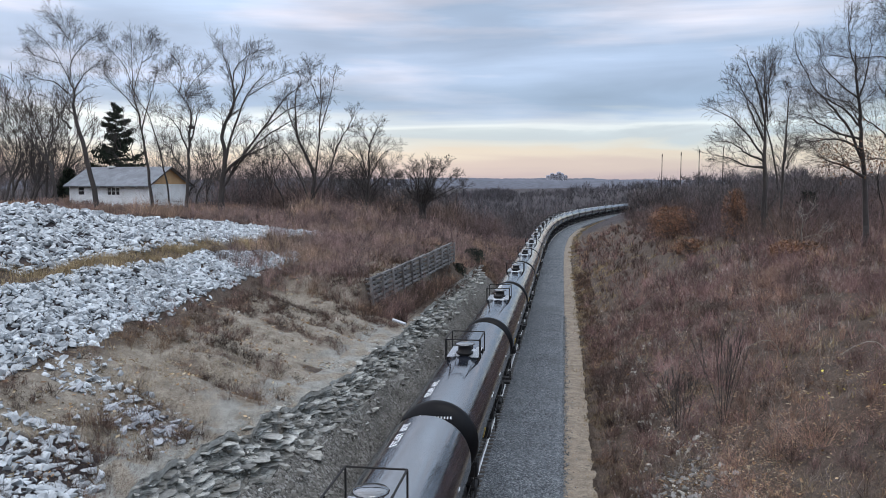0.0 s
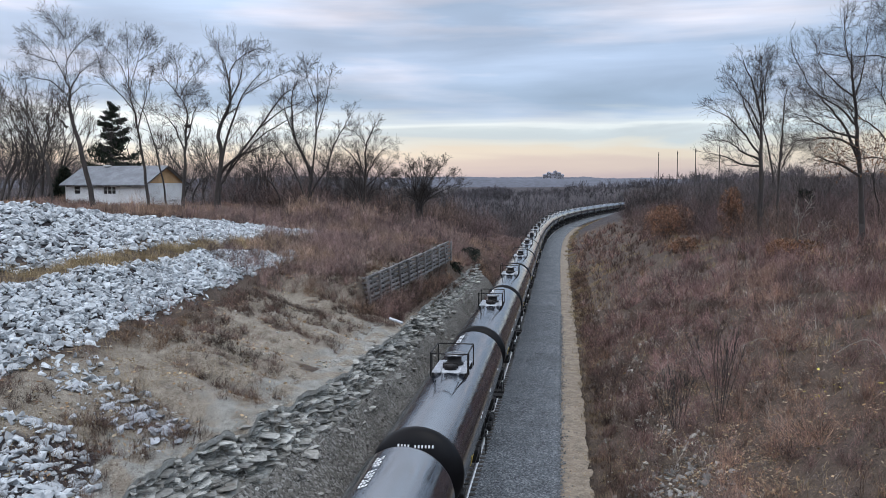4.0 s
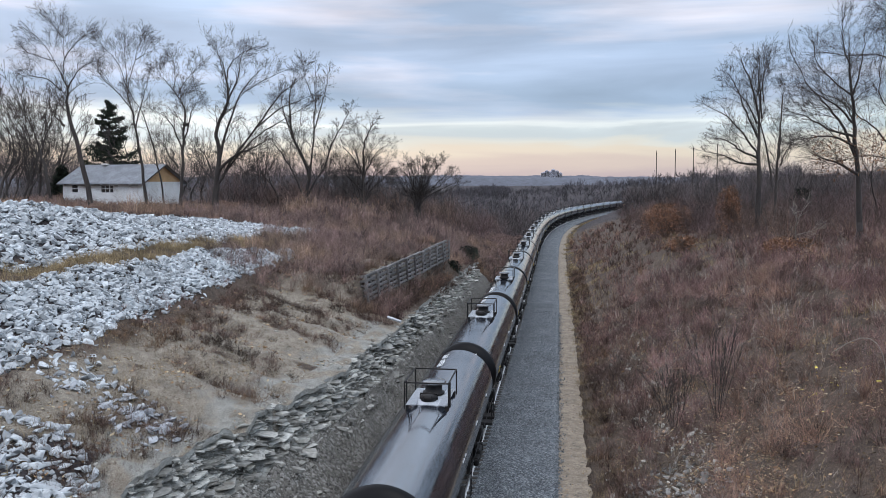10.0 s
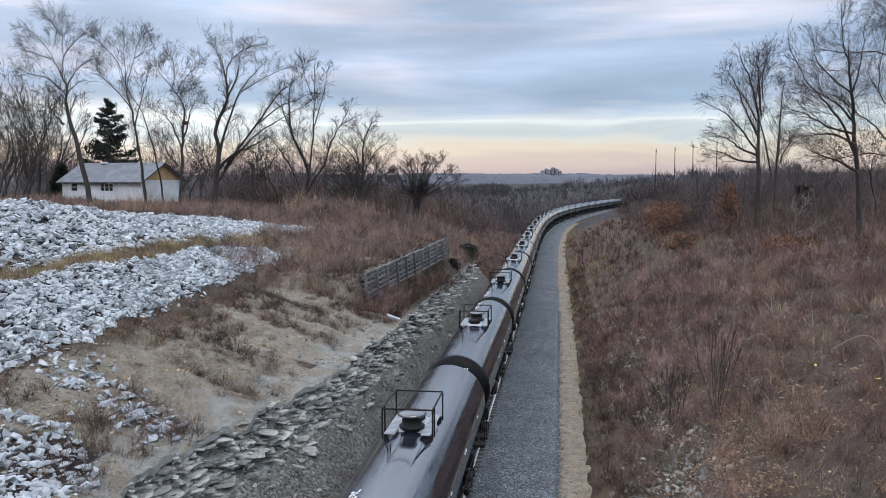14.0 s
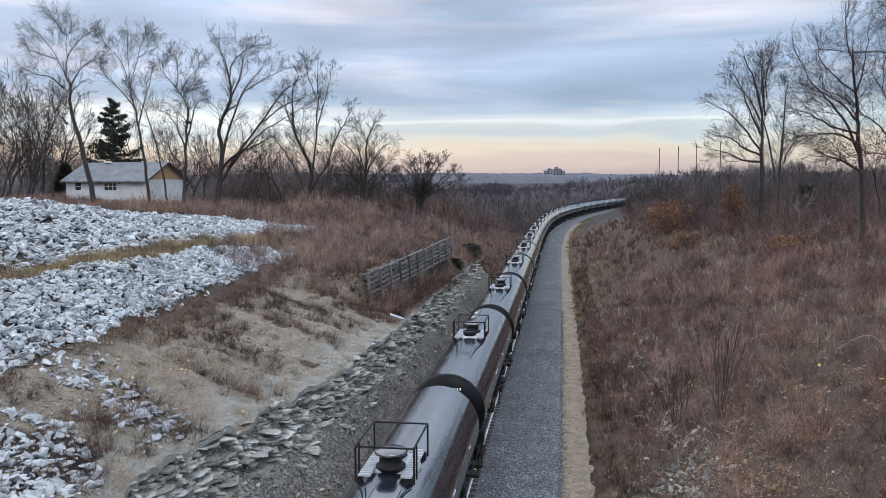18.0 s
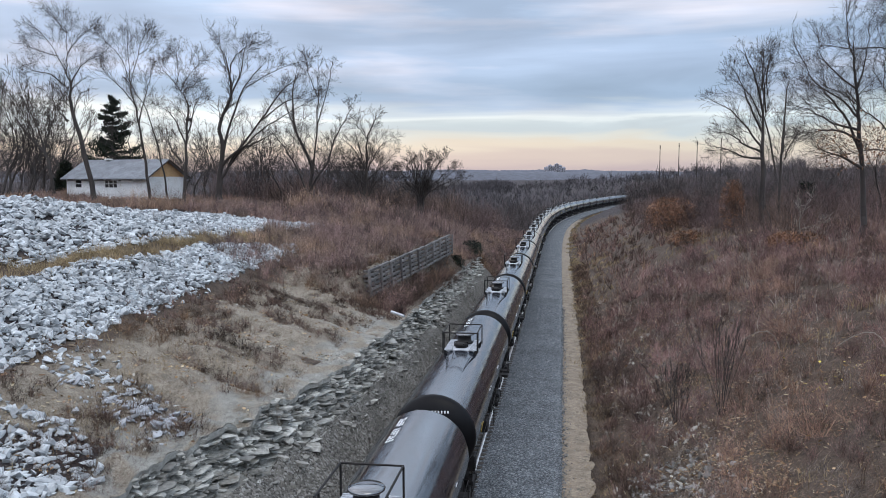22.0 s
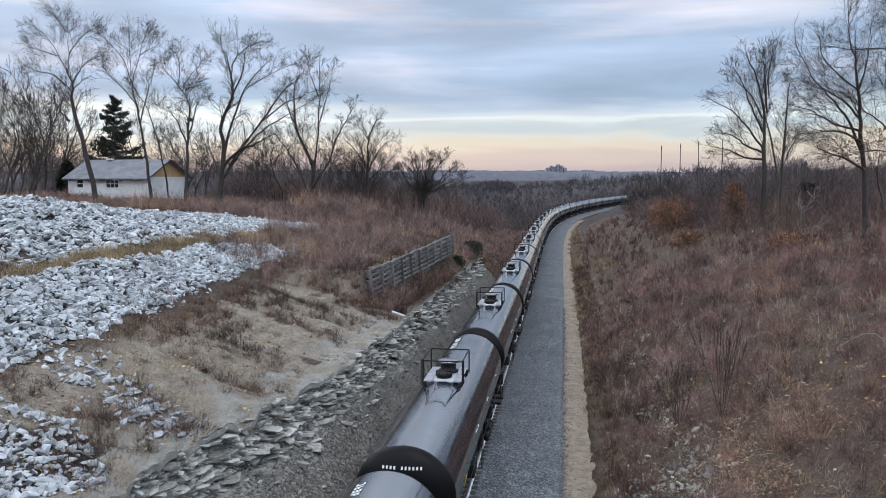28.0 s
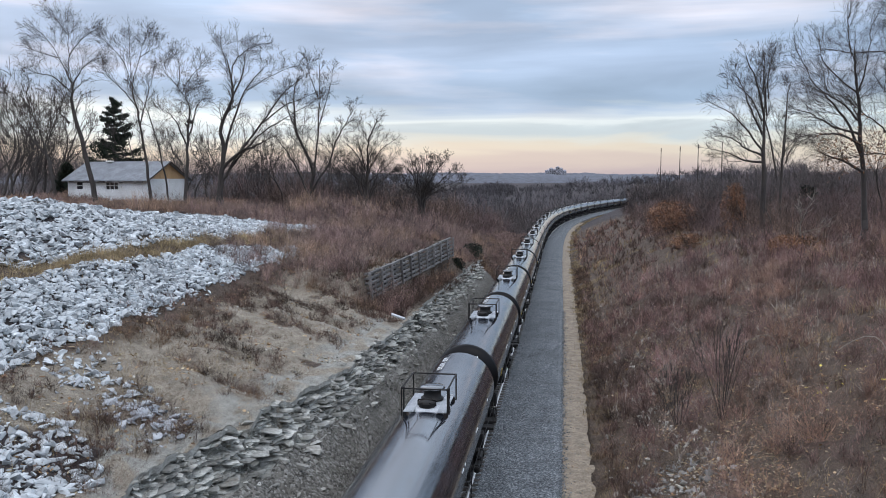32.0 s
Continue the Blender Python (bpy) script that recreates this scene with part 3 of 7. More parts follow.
def grid_faces(n, m):
    i, j = np.meshgrid(np.arange(n - 1), np.arange(m - 1), indexing="ij")
    a = (i * m + j).ravel()
    return np.stack([a, a + m, a + m + 1, a + 1], 1)


def spread(*pieces):
    """Knots from pieces (from, to, step)."""
    out = [np.arange(a, b, d) for a, b, d in pieces]
    return np.concatenate(out + [[pieces[-1][1]]])


def sheet(name, us, ss, zfun, material, smooth=True):
    S, U = np.meshgrid(ss, us, indexing="ij")
    u, s = U.ravel(), S.ravel()
    x, y = place(u, s)
    return mesh_from(name, np.stack([x, y, zfun(u, s)], 1), grid_faces(len(ss), len(us)), material, smooth)


def build_ground():
    us = spread((-1500, -400, 100), (-400, -120, 28), (-120, -40, 5), (-40, -20, 0.7), (-20, -4.4, 0.3), (-4.4, 5.2, 1.2), (5.2, 24, 0.5), (24, 60, 1.6), (60, 200, 14), (200, 700, 60))
    ss = spread((-420, -60, 30), (-60, 8, 3), (8, 75, 0.4), (75, 160, 1.2), (160, 460, 7), (460, 1200, 35), (1200, 5000, 120))
    me = sheet("ground", us, ss, ground_z, M["ground"])
    S, U = np.meshgrid(ss, us, indexing="ij")
    u, s = U.ravel(), S.ravel()
    x, y = place(u, s)
    n = wobble(x, y, 6.0, 21) * 0.35 + wobble(x, y, 2.2, 22) * 0.3 + 0.45 * wobble(s + 0.3 * u, 0.18 * u, 2.6, 23)
    ramp = lambda v, lo, hi: np.clip((v - lo) / (hi - lo), 0, 1)
    bare = ramp(-u, 4, 4.6) * ramp(u, -13.6, -11.5) * ramp(-s, -72, -56) * ramp(n, -1.1, -0.25)
    bare = np.maximum(bare, 0.8 * ramp(-u, 9, 11) * ramp(u, -16, -12) * ramp(-s, -34, -26) * ramp(n, -0.3, 0.4))
    inland = lip_u(s) - u
    clay = ramp(inland, -0.6, 0.0) * np.maximum(ramp(-inland, -2.6, -0.7), 0.5 * ramp(-inland, -5.6, -2.0) * ramp(s, 21, 25)) * ramp(-s, -56, -44) * ramp(n, -0.7, 0.2)
    wood = np.maximum(np.maximum(ramp(s, 170, 230), ramp(u, 70, 130)), ramp(-u, 150, 300))
    # dark floor under the stone banks paints the shade in the gaps between stones
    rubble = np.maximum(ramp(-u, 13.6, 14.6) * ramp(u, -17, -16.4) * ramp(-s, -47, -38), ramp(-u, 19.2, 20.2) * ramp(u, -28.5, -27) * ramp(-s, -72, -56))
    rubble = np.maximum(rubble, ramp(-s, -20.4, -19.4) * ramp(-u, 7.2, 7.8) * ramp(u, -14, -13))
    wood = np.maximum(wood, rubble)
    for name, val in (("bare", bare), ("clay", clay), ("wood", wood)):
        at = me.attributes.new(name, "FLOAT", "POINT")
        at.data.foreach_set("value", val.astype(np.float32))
    return tagged(new("ground", me), "brown winter ground of dead grass and bare washed soil", "ground", kind="structure")


build_ground()


def build_trackbed():
    def bed_z(u, s):
        return rail_z(s) - 0.20 + 0.045 * np.clip((np.abs(u) - 0.95) / 0.15, 0, 1) - np.where(u < -1.9, 0.5 * np.clip((-1.9 - u) / 1.2, 0, 1), 0) - np.where(u > 1.9, 0.10 * np.clip((u - 1.9) / 2.0, 0, 1), 0) - np.where(u > 3.9, 0.12, 0)
    us = np.array([-3.1, -2.5, -1.9, -1.12, -0.95, 0, 0.95, 1.12, 1.9, 2.6, 3.3, 3.85, 4.15])
    me = sheet("ballast", us, spread((-420, -30, 15), (-30, 200, 2), (200, 500, 5)), bed_z, M["ballast"])
    tagged(new("ballast", me), "grey crushed-stone ballast bed under the railway track", "ballast", kind="structure")

    def path_z(u, s):
        return np.maximum(ground_z(u, s), rail_z(s) - 0.5) + 0.03 * (1 - ((u - 4.9) / 1.0) ** 2) + 0.02 * wobble(u * 3, s, 1.5, 31)
    ss = spread((-30, 120, 0.35), (120, 250, 2))
    S, W = np.meshgrid(ss, np.linspace(0, 1, 9), indexing="ij")
    s, w = S.ravel(), W.ravel()
    # ragged edges: gravel spills over one, weeds creep over the other
    lo = 3.92 + 0.07 * wobble(s, 0 * s, 3.0, 32) + 0.05 * wobble(s, 0 * s, 0.8, 36)
    hi = 5.55 + 0.14 * wobble(s, 0 * s, 6.0, 34) + 0.02 * wobble(s, 0 * s, 2.1, 35)
    u = lo + (hi - lo) * w
    x, y = place(u, s)
    z = path_z(u, s) - 0.05 * (np.abs(w - 0.5) * 2) ** 6
    me = mesh_from("path", np.stack([x, y, z], 1), grid_faces(len(ss), 9), M["path"], True)
    tagged(new("dirt_path", me), "narrow tan dirt path beside the ballast", "path", kind="structure")


build_trackbed()


def build_rails():
    sec = [(-0.07, -0.18), (0.07, -0.18), (0.012, -0.15), (0.012, -0.045), (0.036, -0.035), (0.036, 0.0), (-0.036, 0.0), (-0.036, -0.035), (-0.012, -0.045), (-0.012, -0.15)]
    ss = spread((-420, 500, 4))
    for side in (-1, 1):
        v = []
        for s in ss:
            for a, b in sec:
                x, y = place(side * 0.755 + a, s)
                v.append((x, y, rail_z(s) + b))
        k = len(sec)
        f = [(i * k + j, i * k + (j + 1) % k, (i + 1) * k + (j + 1) % k, (i + 1) * k + j) for i in range(len(ss) - 1) for j in range(k)]
        tagged(new("rail", mesh_from("rail", v, f, M["rail"])), "worn steel running rail on timber ties", "rail", "rails of the track")


build_rails()

# ---------------------------------------------------------------- mesh helpers
def part(name, bm, material, parent, label=""):
    me = bpy.data.meshes.new(name)
    bm.normal_update()
    bm.to_mesh(me)
    bm.free()
    me.materials.append(material)
    ob = new(name, me)
    ob.parent = parent
    if label:
        ob["label"] = label
    return ob


def empty(name, m=None):
    ob = new(name)
    ob.empty_display_size = 0.3
    if m is not None:
        ob.matrix_basis = m
    return ob


def box(bm, cx, cy, cz, sx, sy, sz, m=None, bevel=0.0):
    r = bmesh.ops.create_cube(bm, size=1.0, matrix=(m or Matrix()) @ Matrix.Translation((cx, cy, cz)) @ Matrix.Diagonal((sx, sy, sz, 1)))
    if bevel:
        es = {e for v in r["verts"] for e in v.link_edges}
        bmesh.ops.bevel(bm, geom=list(es), offset=bevel, segments=1, affect="EDGES")
    return bm


def rod(bm, a, b, r, n=6):
    a, b = Vector(a), Vector(b)
    d = b - a
    m = Matrix.Translation((a + b) / 2) @ d.to_track_quat("Z", "Y").to_matrix().to_4x4()
    bmesh.ops.create_cone(bm, cap_ends=True, segments=n, radius1=r, radius2=r, depth=d.length, matrix=m)
    return bm


def lathe(bm, prof, n=24, m=None, a0=0.0, cap=True):
    """Turns (radius, z) pairs about z."""
    m = m or Matrix()
    rings = []
    for r, z in prof:
        rings.append([bm.verts.new(m @ Vector((r * math.cos(a0 + 2 * math.pi * i / n), r * math.sin(a0 + 2 * math.pi * i / n), z))) for i in range(n)])
    for p, q in zip(rings, rings[1:]):
        for i in range(n):
            f = bm.faces.new((p[i], p[(i + 1) % n], q[(i + 1) % n], q[i]))
            f.smooth = True
    for ring, flip in ((rings[0], True), (rings[-1], False)):
        if cap and prof[0 if flip else -1][0] > 1e-4:
            bm.faces.new(ring[::-1] if flip else ring)
    return bm


# ---------------------------------------------------------------- the train
CAR_L, TANK_R, TANK_Z, TANK_HALF = 17.654, 1.38, 2.83, 7.75
ALONG = Matrix.Rotation(-math.pi / 2, 4, "X")  # turns z into +y


def build_tank_car(turned=False):
    """A tank car at the origin, +y towards the rear of the train, rail head at z = 0. turned: it runs with the other end first."""
    car = empty("tank_car")
    R, zc, hl = TANK_R, TANK_Z, TANK_HALF
    q = -1 if turned else 1
    up = Matrix.Translation((0, 0, zc)) @ ALONG
    bm = bmesh.new()
    lathe(bm, [(R, -hl + hl / 8 * i) for i in range(17)], 64, up, cap=False)
    part("tank", bm, M["tank"], car, "glossy black jacketed tank shell that mirrors the sky")
    for e in (-1, 1):
        bm = bmesh.new()
        hp = [(R - 0.004, 0.0)] + [(R * math.cos(a), 0.5 * math.sin(a)) for a in [i * math.pi / 20 for i in range(1, 10)]] + [(0.0, 0.5)]
        lathe(bm, hp, 64, Matrix.Translation((0, e * (hl - 0.001), zc)) @ (ALONG if e > 0 else Matrix.Rotation(math.pi / 2, 4, "X")), cap=False)
        hd = part("tank_head", bm, M["head"], car, "flat black tank end")
        # running number on the end: plain bars that follow the dish
        bm = bmesh.new()
        for i in range(11):
            if i == 4:
                continue
            x, z = (i - 5) * 0.10, 0.90
            y = hl + 0.5 * math.sqrt(max(1 - (x * x + z * z) / R ** 2, 0)) + 0.004
            tilt = math.atan2(0.25 * z / (R * R), (y - hl) )
            box(bm, 0, 0, 0, 0.05, 0.018, 0.085, Matrix.Translation((x, e * y, zc + z)) @ Matrix.Rotation(e * tilt * 1.0, 4, "X"))
        tagged(part("stencil", bm, M["white"], hd, "row of small white stencilled marks"), kind="stuff")
    # marks along the shell, one bar a character
    bm = bmesh.new()
    for i in range(11):
        if i == 4:
            continue
        y = q * (hl - 1.75) + (i - 5) * -0.20
        m = Matrix.Translation((0, y, zc)) @ Matrix.Rotation(radians(-19), 4, "Y")
        for k in (-1, 0, 1):
            if (i * 7 + k) % 4 != 0:
                box(bm, k * 0.09, 0, R + 0.008, 0.05, 0.13, 0.006, m)
        box(bm, 0, 0.045 * (1 if i % 2 else -1), R + 0.008, 0.23, 0.04, 0.006, m)
    tagged(part("stencil", bm, M["white"], car, "row of white stencilled marks"), kind="stuff")
    # fittings on top
    top = zc + R
    hw, ly, zr = 0.70, 1.0, top + 0.74
    for x, w in ((-0.50, 0.30), (0.50, 0.26)):
        bm = bmesh.new()
        box(bm, x, 0, top + 0.03, w, 2 * ly, 0.035)
        for i in range(17):
            box(bm, x, -ly + 0.06 + i * 0.118, top + 0.056, w - 0.03, 0.05, 0.02)
        part("walkway", bm, M["grating"], car, "pale galvanised grating walkway")
        for y in (-ly + 0.08, ly - 0.08):
            bm = bmesh.new()
            box(bm, x * 1.25, y, top - 0.10, 0.10, 0.12, 0.2, bevel=0.01)
            part("bracket", bm, M["iron"], car)
    bm = bmesh.new()
    lathe(bm, [(0.0, 0.05), (0.58, 0.03), (0.66, -0.06), (0.70, -0.22)], 30, Matrix.Translation((0, q * -0.1, top)) @ Matrix.Diagonal((1, 1.25, 1, 1)))
    part("fitting_plate", bm, M["grating"], car, "pale top plate")
    bm = bmesh.new()
    lathe(bm, [(0.31, -0.1), (0.31, 0.05), (0.36, 0.06), (0.36, 0.12), (0.28, 0.13), (0.28, 0.38), (0.31, 0.39), (0.31, 0.41)], 24, Matrix.Translation((0.02, q * 0.38, top)))
    dome = part("valve_housing", bm, M["iron"], car, "black cylindrical valve housing")
    bm = bmesh.new()
    lathe(bm, [(0.40, 0.412), (0.41, 0.45), (0.37, 0.49), (0.2, 0.515), (0.0, 0.52)], 24, Matrix.Translation((0.02, q * 0.38, top)))
    part("lid", bm, M["tank"], dome, "glossy black lid")
    bm = bmesh.new()
    lathe(bm, [(0.25, -0.1), (0.25, 0.12), (0.29, 0.13), (0.29, 0.18), (0.2, 0.23), (0.0, 0.25)], 20, Matrix.Translation((-0.02, q * -0.42, top)))
    for i in range(6):
        a = i * math.pi / 3
        rod(bm, (0.27 * math.cos(a) - 0.02, q * -0.42 + 0.27 * math.sin(a), top + 0.06), (0.27 * math.cos(a) - 0.02, q * -0.42 + 0.27 * math.sin(a), top + 0.23), 0.028, 5)
    rod(bm, (-0.3, q * -0.42, top + 0.25), (0.26, q * -0.42, top + 0.25), 0.025, 5)
    part("manway", bm, M["iron"], car, "low bolted black manway cover")
    # guard rail
    for x in (-hw, hw):
        bm = bmesh.new()
        for y in (-ly, -ly + 0.34, ly):
            rod(bm, (x, y, top - 0.12), (x, y, zr - 0.04), 0.026)
        rod(bm, (x, -ly + 0.03, zr), (x, ly - 0.03, zr), 0.026)
        for y in (-ly, ly):
            rod(bm, (x, y, zr - 0.05), (x, y * 0.96, zr), 0.026)
        part("guard_rail", bm, M["iron"], car, "black tubular guard rail")
    for y in (-ly, ly):
        bm = bmesh.new()
        rod(bm, (-hw, y, zr - 0.01), (hw, y, zr - 0.01), 0.024)
        part("cross_bar", bm, M["iron"], car)
    for e in (-1, 1):
        bm = bmesh.new()
        x = e * 1.30
        for y in (-0.22, 0.22):
            rod(bm, (x, y, 0.95), (x, y, zc - 0.38), 0.016)
        for i in range(6):
            z = 1.05 + i * 0.24
            rod(bm, (x, -0.22, z), (x, 0.22, z), 0.014, 5)
        part("ladder", bm, M["iron"], car)
        bm = bmesh.new()
        rod(bm, (e * (R + 0.05), -7.2, zc - 0.5), (e * (R + 0.05), 7.2, zc - 0.5), 0.012, 5)
        for y in (-7.2, -3.6, 3.6, 7.2):
            rod(bm, (e * (R - 0.12), y, zc - 0.48), (e * (R + 0.05), y, zc - 0.5), 0.012, 5)
        part("side_handrail", bm, M["iron"], car)
        bm = bmesh.new()
        m = Matrix.Translation((0, e * -5.6, zc)) @ Matrix.Rotation(e * radians(102), 4, "Y")
        box(bm, 0, 0, R + 0.014, 0.3, 0.3, 0.012, m)
        part("placard", bm, M["yellow"], car, "small yellow placard")
        bm = bmesh.new()
        for y, w in ((-2.6, 0.35), (-2.1, 0.2), (1.2, 0.5), (4.9, 0.3)):
            m = Matrix.Translation((0, y, zc)) @ Matrix.Rotation(e * radians(80), 4, "Y")
            box(bm, 0, 0, R + 0.012, 0.05, w, 0.006, m)
        tagged(part("side_marks", bm, M["white"], car, "small white stencilled marks"), kind="stuff")
        # a body bolster and its saddle at each end
        bm = bmesh.new()
        box(bm, 0, e * 5.9, 1.05, 0.6, 4.1, 0.42, bevel=0.02)
        box(bm, 0, e * 5.75, 1.30, 2.3, 0.5, 0.55, bevel=0.03)
        box(bm, 0, e * 8.2, 1.02, 2.7, 0.5, 0.12, bevel=0.02)
        part("underframe", bm, M["iron"], car)
        bm = bmesh.new()
        box(bm, e * 0.95, -0.6, 1.1, 0.35, 0.9, 0.5, bevel=0.05)
        part("brake_gear", bm, M["iron"], car)
        bm = bmesh.new()
        for x in (-1.3, 1.3):
            rod(bm, (x, e * 8.35, 1.0), (x, e * 8.35, 2.25), 0.016, 5)
        rod(bm, (-1.3, e * 8.35, 2.25), (1.3, e * 8.35, 2.25), 0.016, 5)
        part("end_handrail", bm, M["iron"], car)
        bm = bmesh.new()
        box(bm, 0, e * 8.5, 0.88, 0.22, 0.5, 0.24, bevel=0.03)
        box(bm, 0.02 * e, e * 8.76, 0.88, 0.34, 0.12, 0.3, bevel=0.04)
        part("coupler", bm, M["iron"], car)
        truck = empty("truck")
        truck.parent = car
        truck.location = (0, e * 5.75, 0)
        for x in (-1.0, 1.0):
            bm = bmesh.new()
            box(bm, x, 0, 0.50, 0.16, 2.25, 0.18, bevel=0.04)
            box(bm, x, 0, 0.52, 0.2, 0.75, 0.46, bevel=0.06)
            for y in (-0.89, 0.89):
                box(bm, x, y, 0.47, 0.2, 0.32, 0.32, bevel=0.05)
            part("side_frame", bm, M["iron"], truck)
        for y in (-0.89, 0.89):
            bm = bmesh.new()
            rod(bm, (-0.95, y, 0.457), (0.95, y, 0.457), 0.08, 10)
            for x in (-1, 1):
                lathe(bm, [(0.48, -0.03), (0.485, 0.0), (0.457, 0.03), (0.452, 0.12), (0.40, 0.13), (0.36, 0.10), (0.12, 0.08)], 24,
                      Matrix.Translation((x * 0.69, y, 0.457)) @ Matrix.Rotation(x * math.pi / 2, 4, "Y"))
            part("wheelset", bm, M["iron"], truck)
    tagged(car, "black tank car with top guard rail and pale walkways", "tank car", "cars of the train")
    return car


# position along the track of the first car's middle at the clip's start, and the speed
CAR_AT, SPEED, SPEED_GAIN = 34.48, 9.604, 0.0036
FIRST, LAST = -2, 41
TURNED = (0, 7, 9)  # cars that run with the other end first


def car_pose(n, t):
    s = CAR_AT + CAR_L * n - SPEED * t - SPEED_GAIN * t * t / 2
    xa, ya, _ = line(s - 5.75)
    xb, yb, _ = line(s + 5.75)
    h = math.atan2(xb - xa, yb - ya)
    return pose(float((xa + xb) / 2), float((ya + yb) / 2), float(rail_z(s)), 0, 0, -math.degrees(h))


CARS = {}
PLAIN, OTHER = build_tank_car(), build_tank_car(True)
for n in range(FIRST, LAST + 1):
    if n == FIRST:
        CARS[n] = PLAIN
    elif n == TURNED[0]:
        CARS[n] = OTHER
    else:
        CARS[n] = copy_thing(OTHER if n in TURNED else PLAIN, car_pose(n, 0))

# ---------------------------------------------------------------- the rock cut beside the track
M["slab"] = mat("grey_bedded_slab", (0.36, 0.358, 0.33), (0.235, 0.225, 0.20), 0.9, scale=1.5, fine=5, bump=0.25, rnd=0.3, obj=True)
M["rubble"] = mat("grey_brown_scree_stone", (0.26, 0.252, 0.236), (0.15, 0.142, 0.128), 0.92, scale=1.2, fine=6, bump=0.15, island=0.5)
M["beds"] = mat("grey_limestone_beds", (0.41, 0.408, 0.385), (0.245, 0.237, 0.214), 0.92, scale=1.3, fine=9, bump=0.5, bumpd=0.04, island=0.45, c3=(0.20, 0.17, 0.135), spots=0.60)
M["slab_far"] = mat("grey_shale_rubble", (0.37, 0.36, 0.325), (0.26, 0.24, 0.205), 0.9, scale=0.8, fine=4, bump=0.15, island=0.5)


def cut_top(s):
    """Height of the lip over the rail."""
    return ground_z(lip_u(s) - 0.5, s) - rail_z(s) - 0.10


def cut_profile(s, v):
    """u of the cutting at the share v of its height: a slope of scree, then upright beds."""
    g = np.interp(v, [0, 0.3, 0.56, 0.66, 0.93, 1.0], [0.0, 0.30, 0.66, 0.83, 0.96, 1.0])
    return -2.75 + g * (lip_u(s) + 2.75)


def hash01(a, b, seed=0):
    v = np.sin(a * 127.1 + b * 311.7 + seed * 74.7) * 43758.5453
    return v - np.floor(v)


def soft_noise(a, b, c=0.0):
    return np.array([noise.noise(Vector((p, q, c))) for p, q in zip(a, b)])


def build_rock_face():
    ss = spread((CUT_FROM, 14, 0.5), (14, 56, 0.075), (56, CUT_TO, 0.3))
    vs = np.linspace(0.50, 1, 60)
    S, V = np.meshgrid(ss, vs, indexing="ij")
    s, v = S.ravel(), V.ravel()
    z = -0.55 + (np.repeat(cut_top(ss), len(vs)) + 0.55) * v
    u = cut_profile(s, v)
    fade = np.clip((v - 0.52) / 0.14, 0, 1)
    # joints: the beds break into blocks that weather back unevenly
    sw, zw = s + 0.22 * soft_noise(s * 1.3, z * 2.0, 7.0), z + 0.07 * soft_noise(s * 0.8, z * 1.5, 3.0)
    for thick, length, depth, seed in ((0.46, 1.5, 0.46, 1), (0.23, 0.62, 0.30, 2), (0.12, 0.30, 0.15, 3)):
        k = np.floor(zw / thick)
        off = hash01(k, 0 * k, seed + 9) * length
        j = np.floor((sw + off) / length)
        u += depth * (hash01(k, j, seed) - 0.5) * fade
        # a narrow recess along each bedding plane
        edge = np.abs(zw / thick - np.round(zw / thick)) * thick
        u -= 0.35 * depth * np.clip(1 - edge / 0.035, 0, 1) * fade
    u += fade * (0.22 * soft_noise(s * 0.55, z * 0.7, 1.0) + 0.12 * soft_noise(s * 2.3, z * 3.1, 2.0)) + 0.05 * soft_noise(s * 6.0, z * 6.5, 5.0)
    u -= 0.20 * fade
    # undercut below a thin lip of harder rock
    u -= 0.42 * np.clip(1 - np.abs(v - 0.87) / 0.06, 0, 1) * np.clip(0.7 + soft_noise(s * 0.5, 0 * s, 9.0), 0, 1)
    lip = np.clip((v - 0.935) / 0.015, 0, 1)
    u = np.where(lip > 0, u * (1 - lip) + lip * (lip_u(s) + 0.16 + 0.30 * (hash01(np.floor(sw / 0.8), 0 * s, 46) - 0.4) + 0.12 * soft_noise(s * 2.1, 0 * s, 4.0)), u)
    x, y = place(u, s)
    me = mesh_from("rock_cut", np.stack([x, y, z + rail_z(s)], 1), grid_faces(len(ss), len(vs)), M["limestone"])
    rock = tagged(new("rock_cut", me), "grey bedded limestone cutting with broken ledges above the track", "rock cut", kind="structure")
    # washed clay that runs from the bank out to the lip
    n = len(vs)
    uu = u[n - 1::n]
    ws = np.linspace(0, 1, 7)
    S, W = np.meshgrid(ss, ws, indexing="ij")
    U = uu[:, None] * (1 - W) + (lip_u(ss)[:, None] - 0.75) * W
    zt = z[n - 1::n][:, None] + rail_z(ss)[:, None]
    zb = ground_z(lip_u(ss) - 0.75, ss)[:, None] + 0.02
    Z = zt * (1 - W) + zb * W + ((0.10 * soft_noise(S.ravel() * 1.5, U.ravel() * 1.8) + 0.05 * soft_noise(S.ravel() * 5.0, U.ravel() * 5.0)) * np.sin(W.ravel() * 2.6 + 0.5)).reshape(S.shape)
    x, y = place(U.ravel(), S.ravel())
    me = mesh_from("bank_edge", np.stack([x, y, Z.ravel()], 1), grid_faces(len(ss), 7), M["ground"], True)
    s = S.ravel()
    dry = np.clip((58 - s) / 14, 0, 1)
    patch = soft_noise(s * 0.9, U.ravel() * 1.6, 21.0)
    for name, val in (("bare", dry * 0.8), ("clay", np.clip((50 - s) / 8, 0, 1) * np.clip(0.50 + 0.9 * patch, 0, 0.9)), ("wood", 0 * s)):
        at = me.attributes.new(name, "FLOAT", "POINT")
        at.data.foreach_set("value", val.astype(np.float32))
    tagged(new("bank_edge", me), "pale washed clay along the lip of the cutting", "bank", kind="structure")
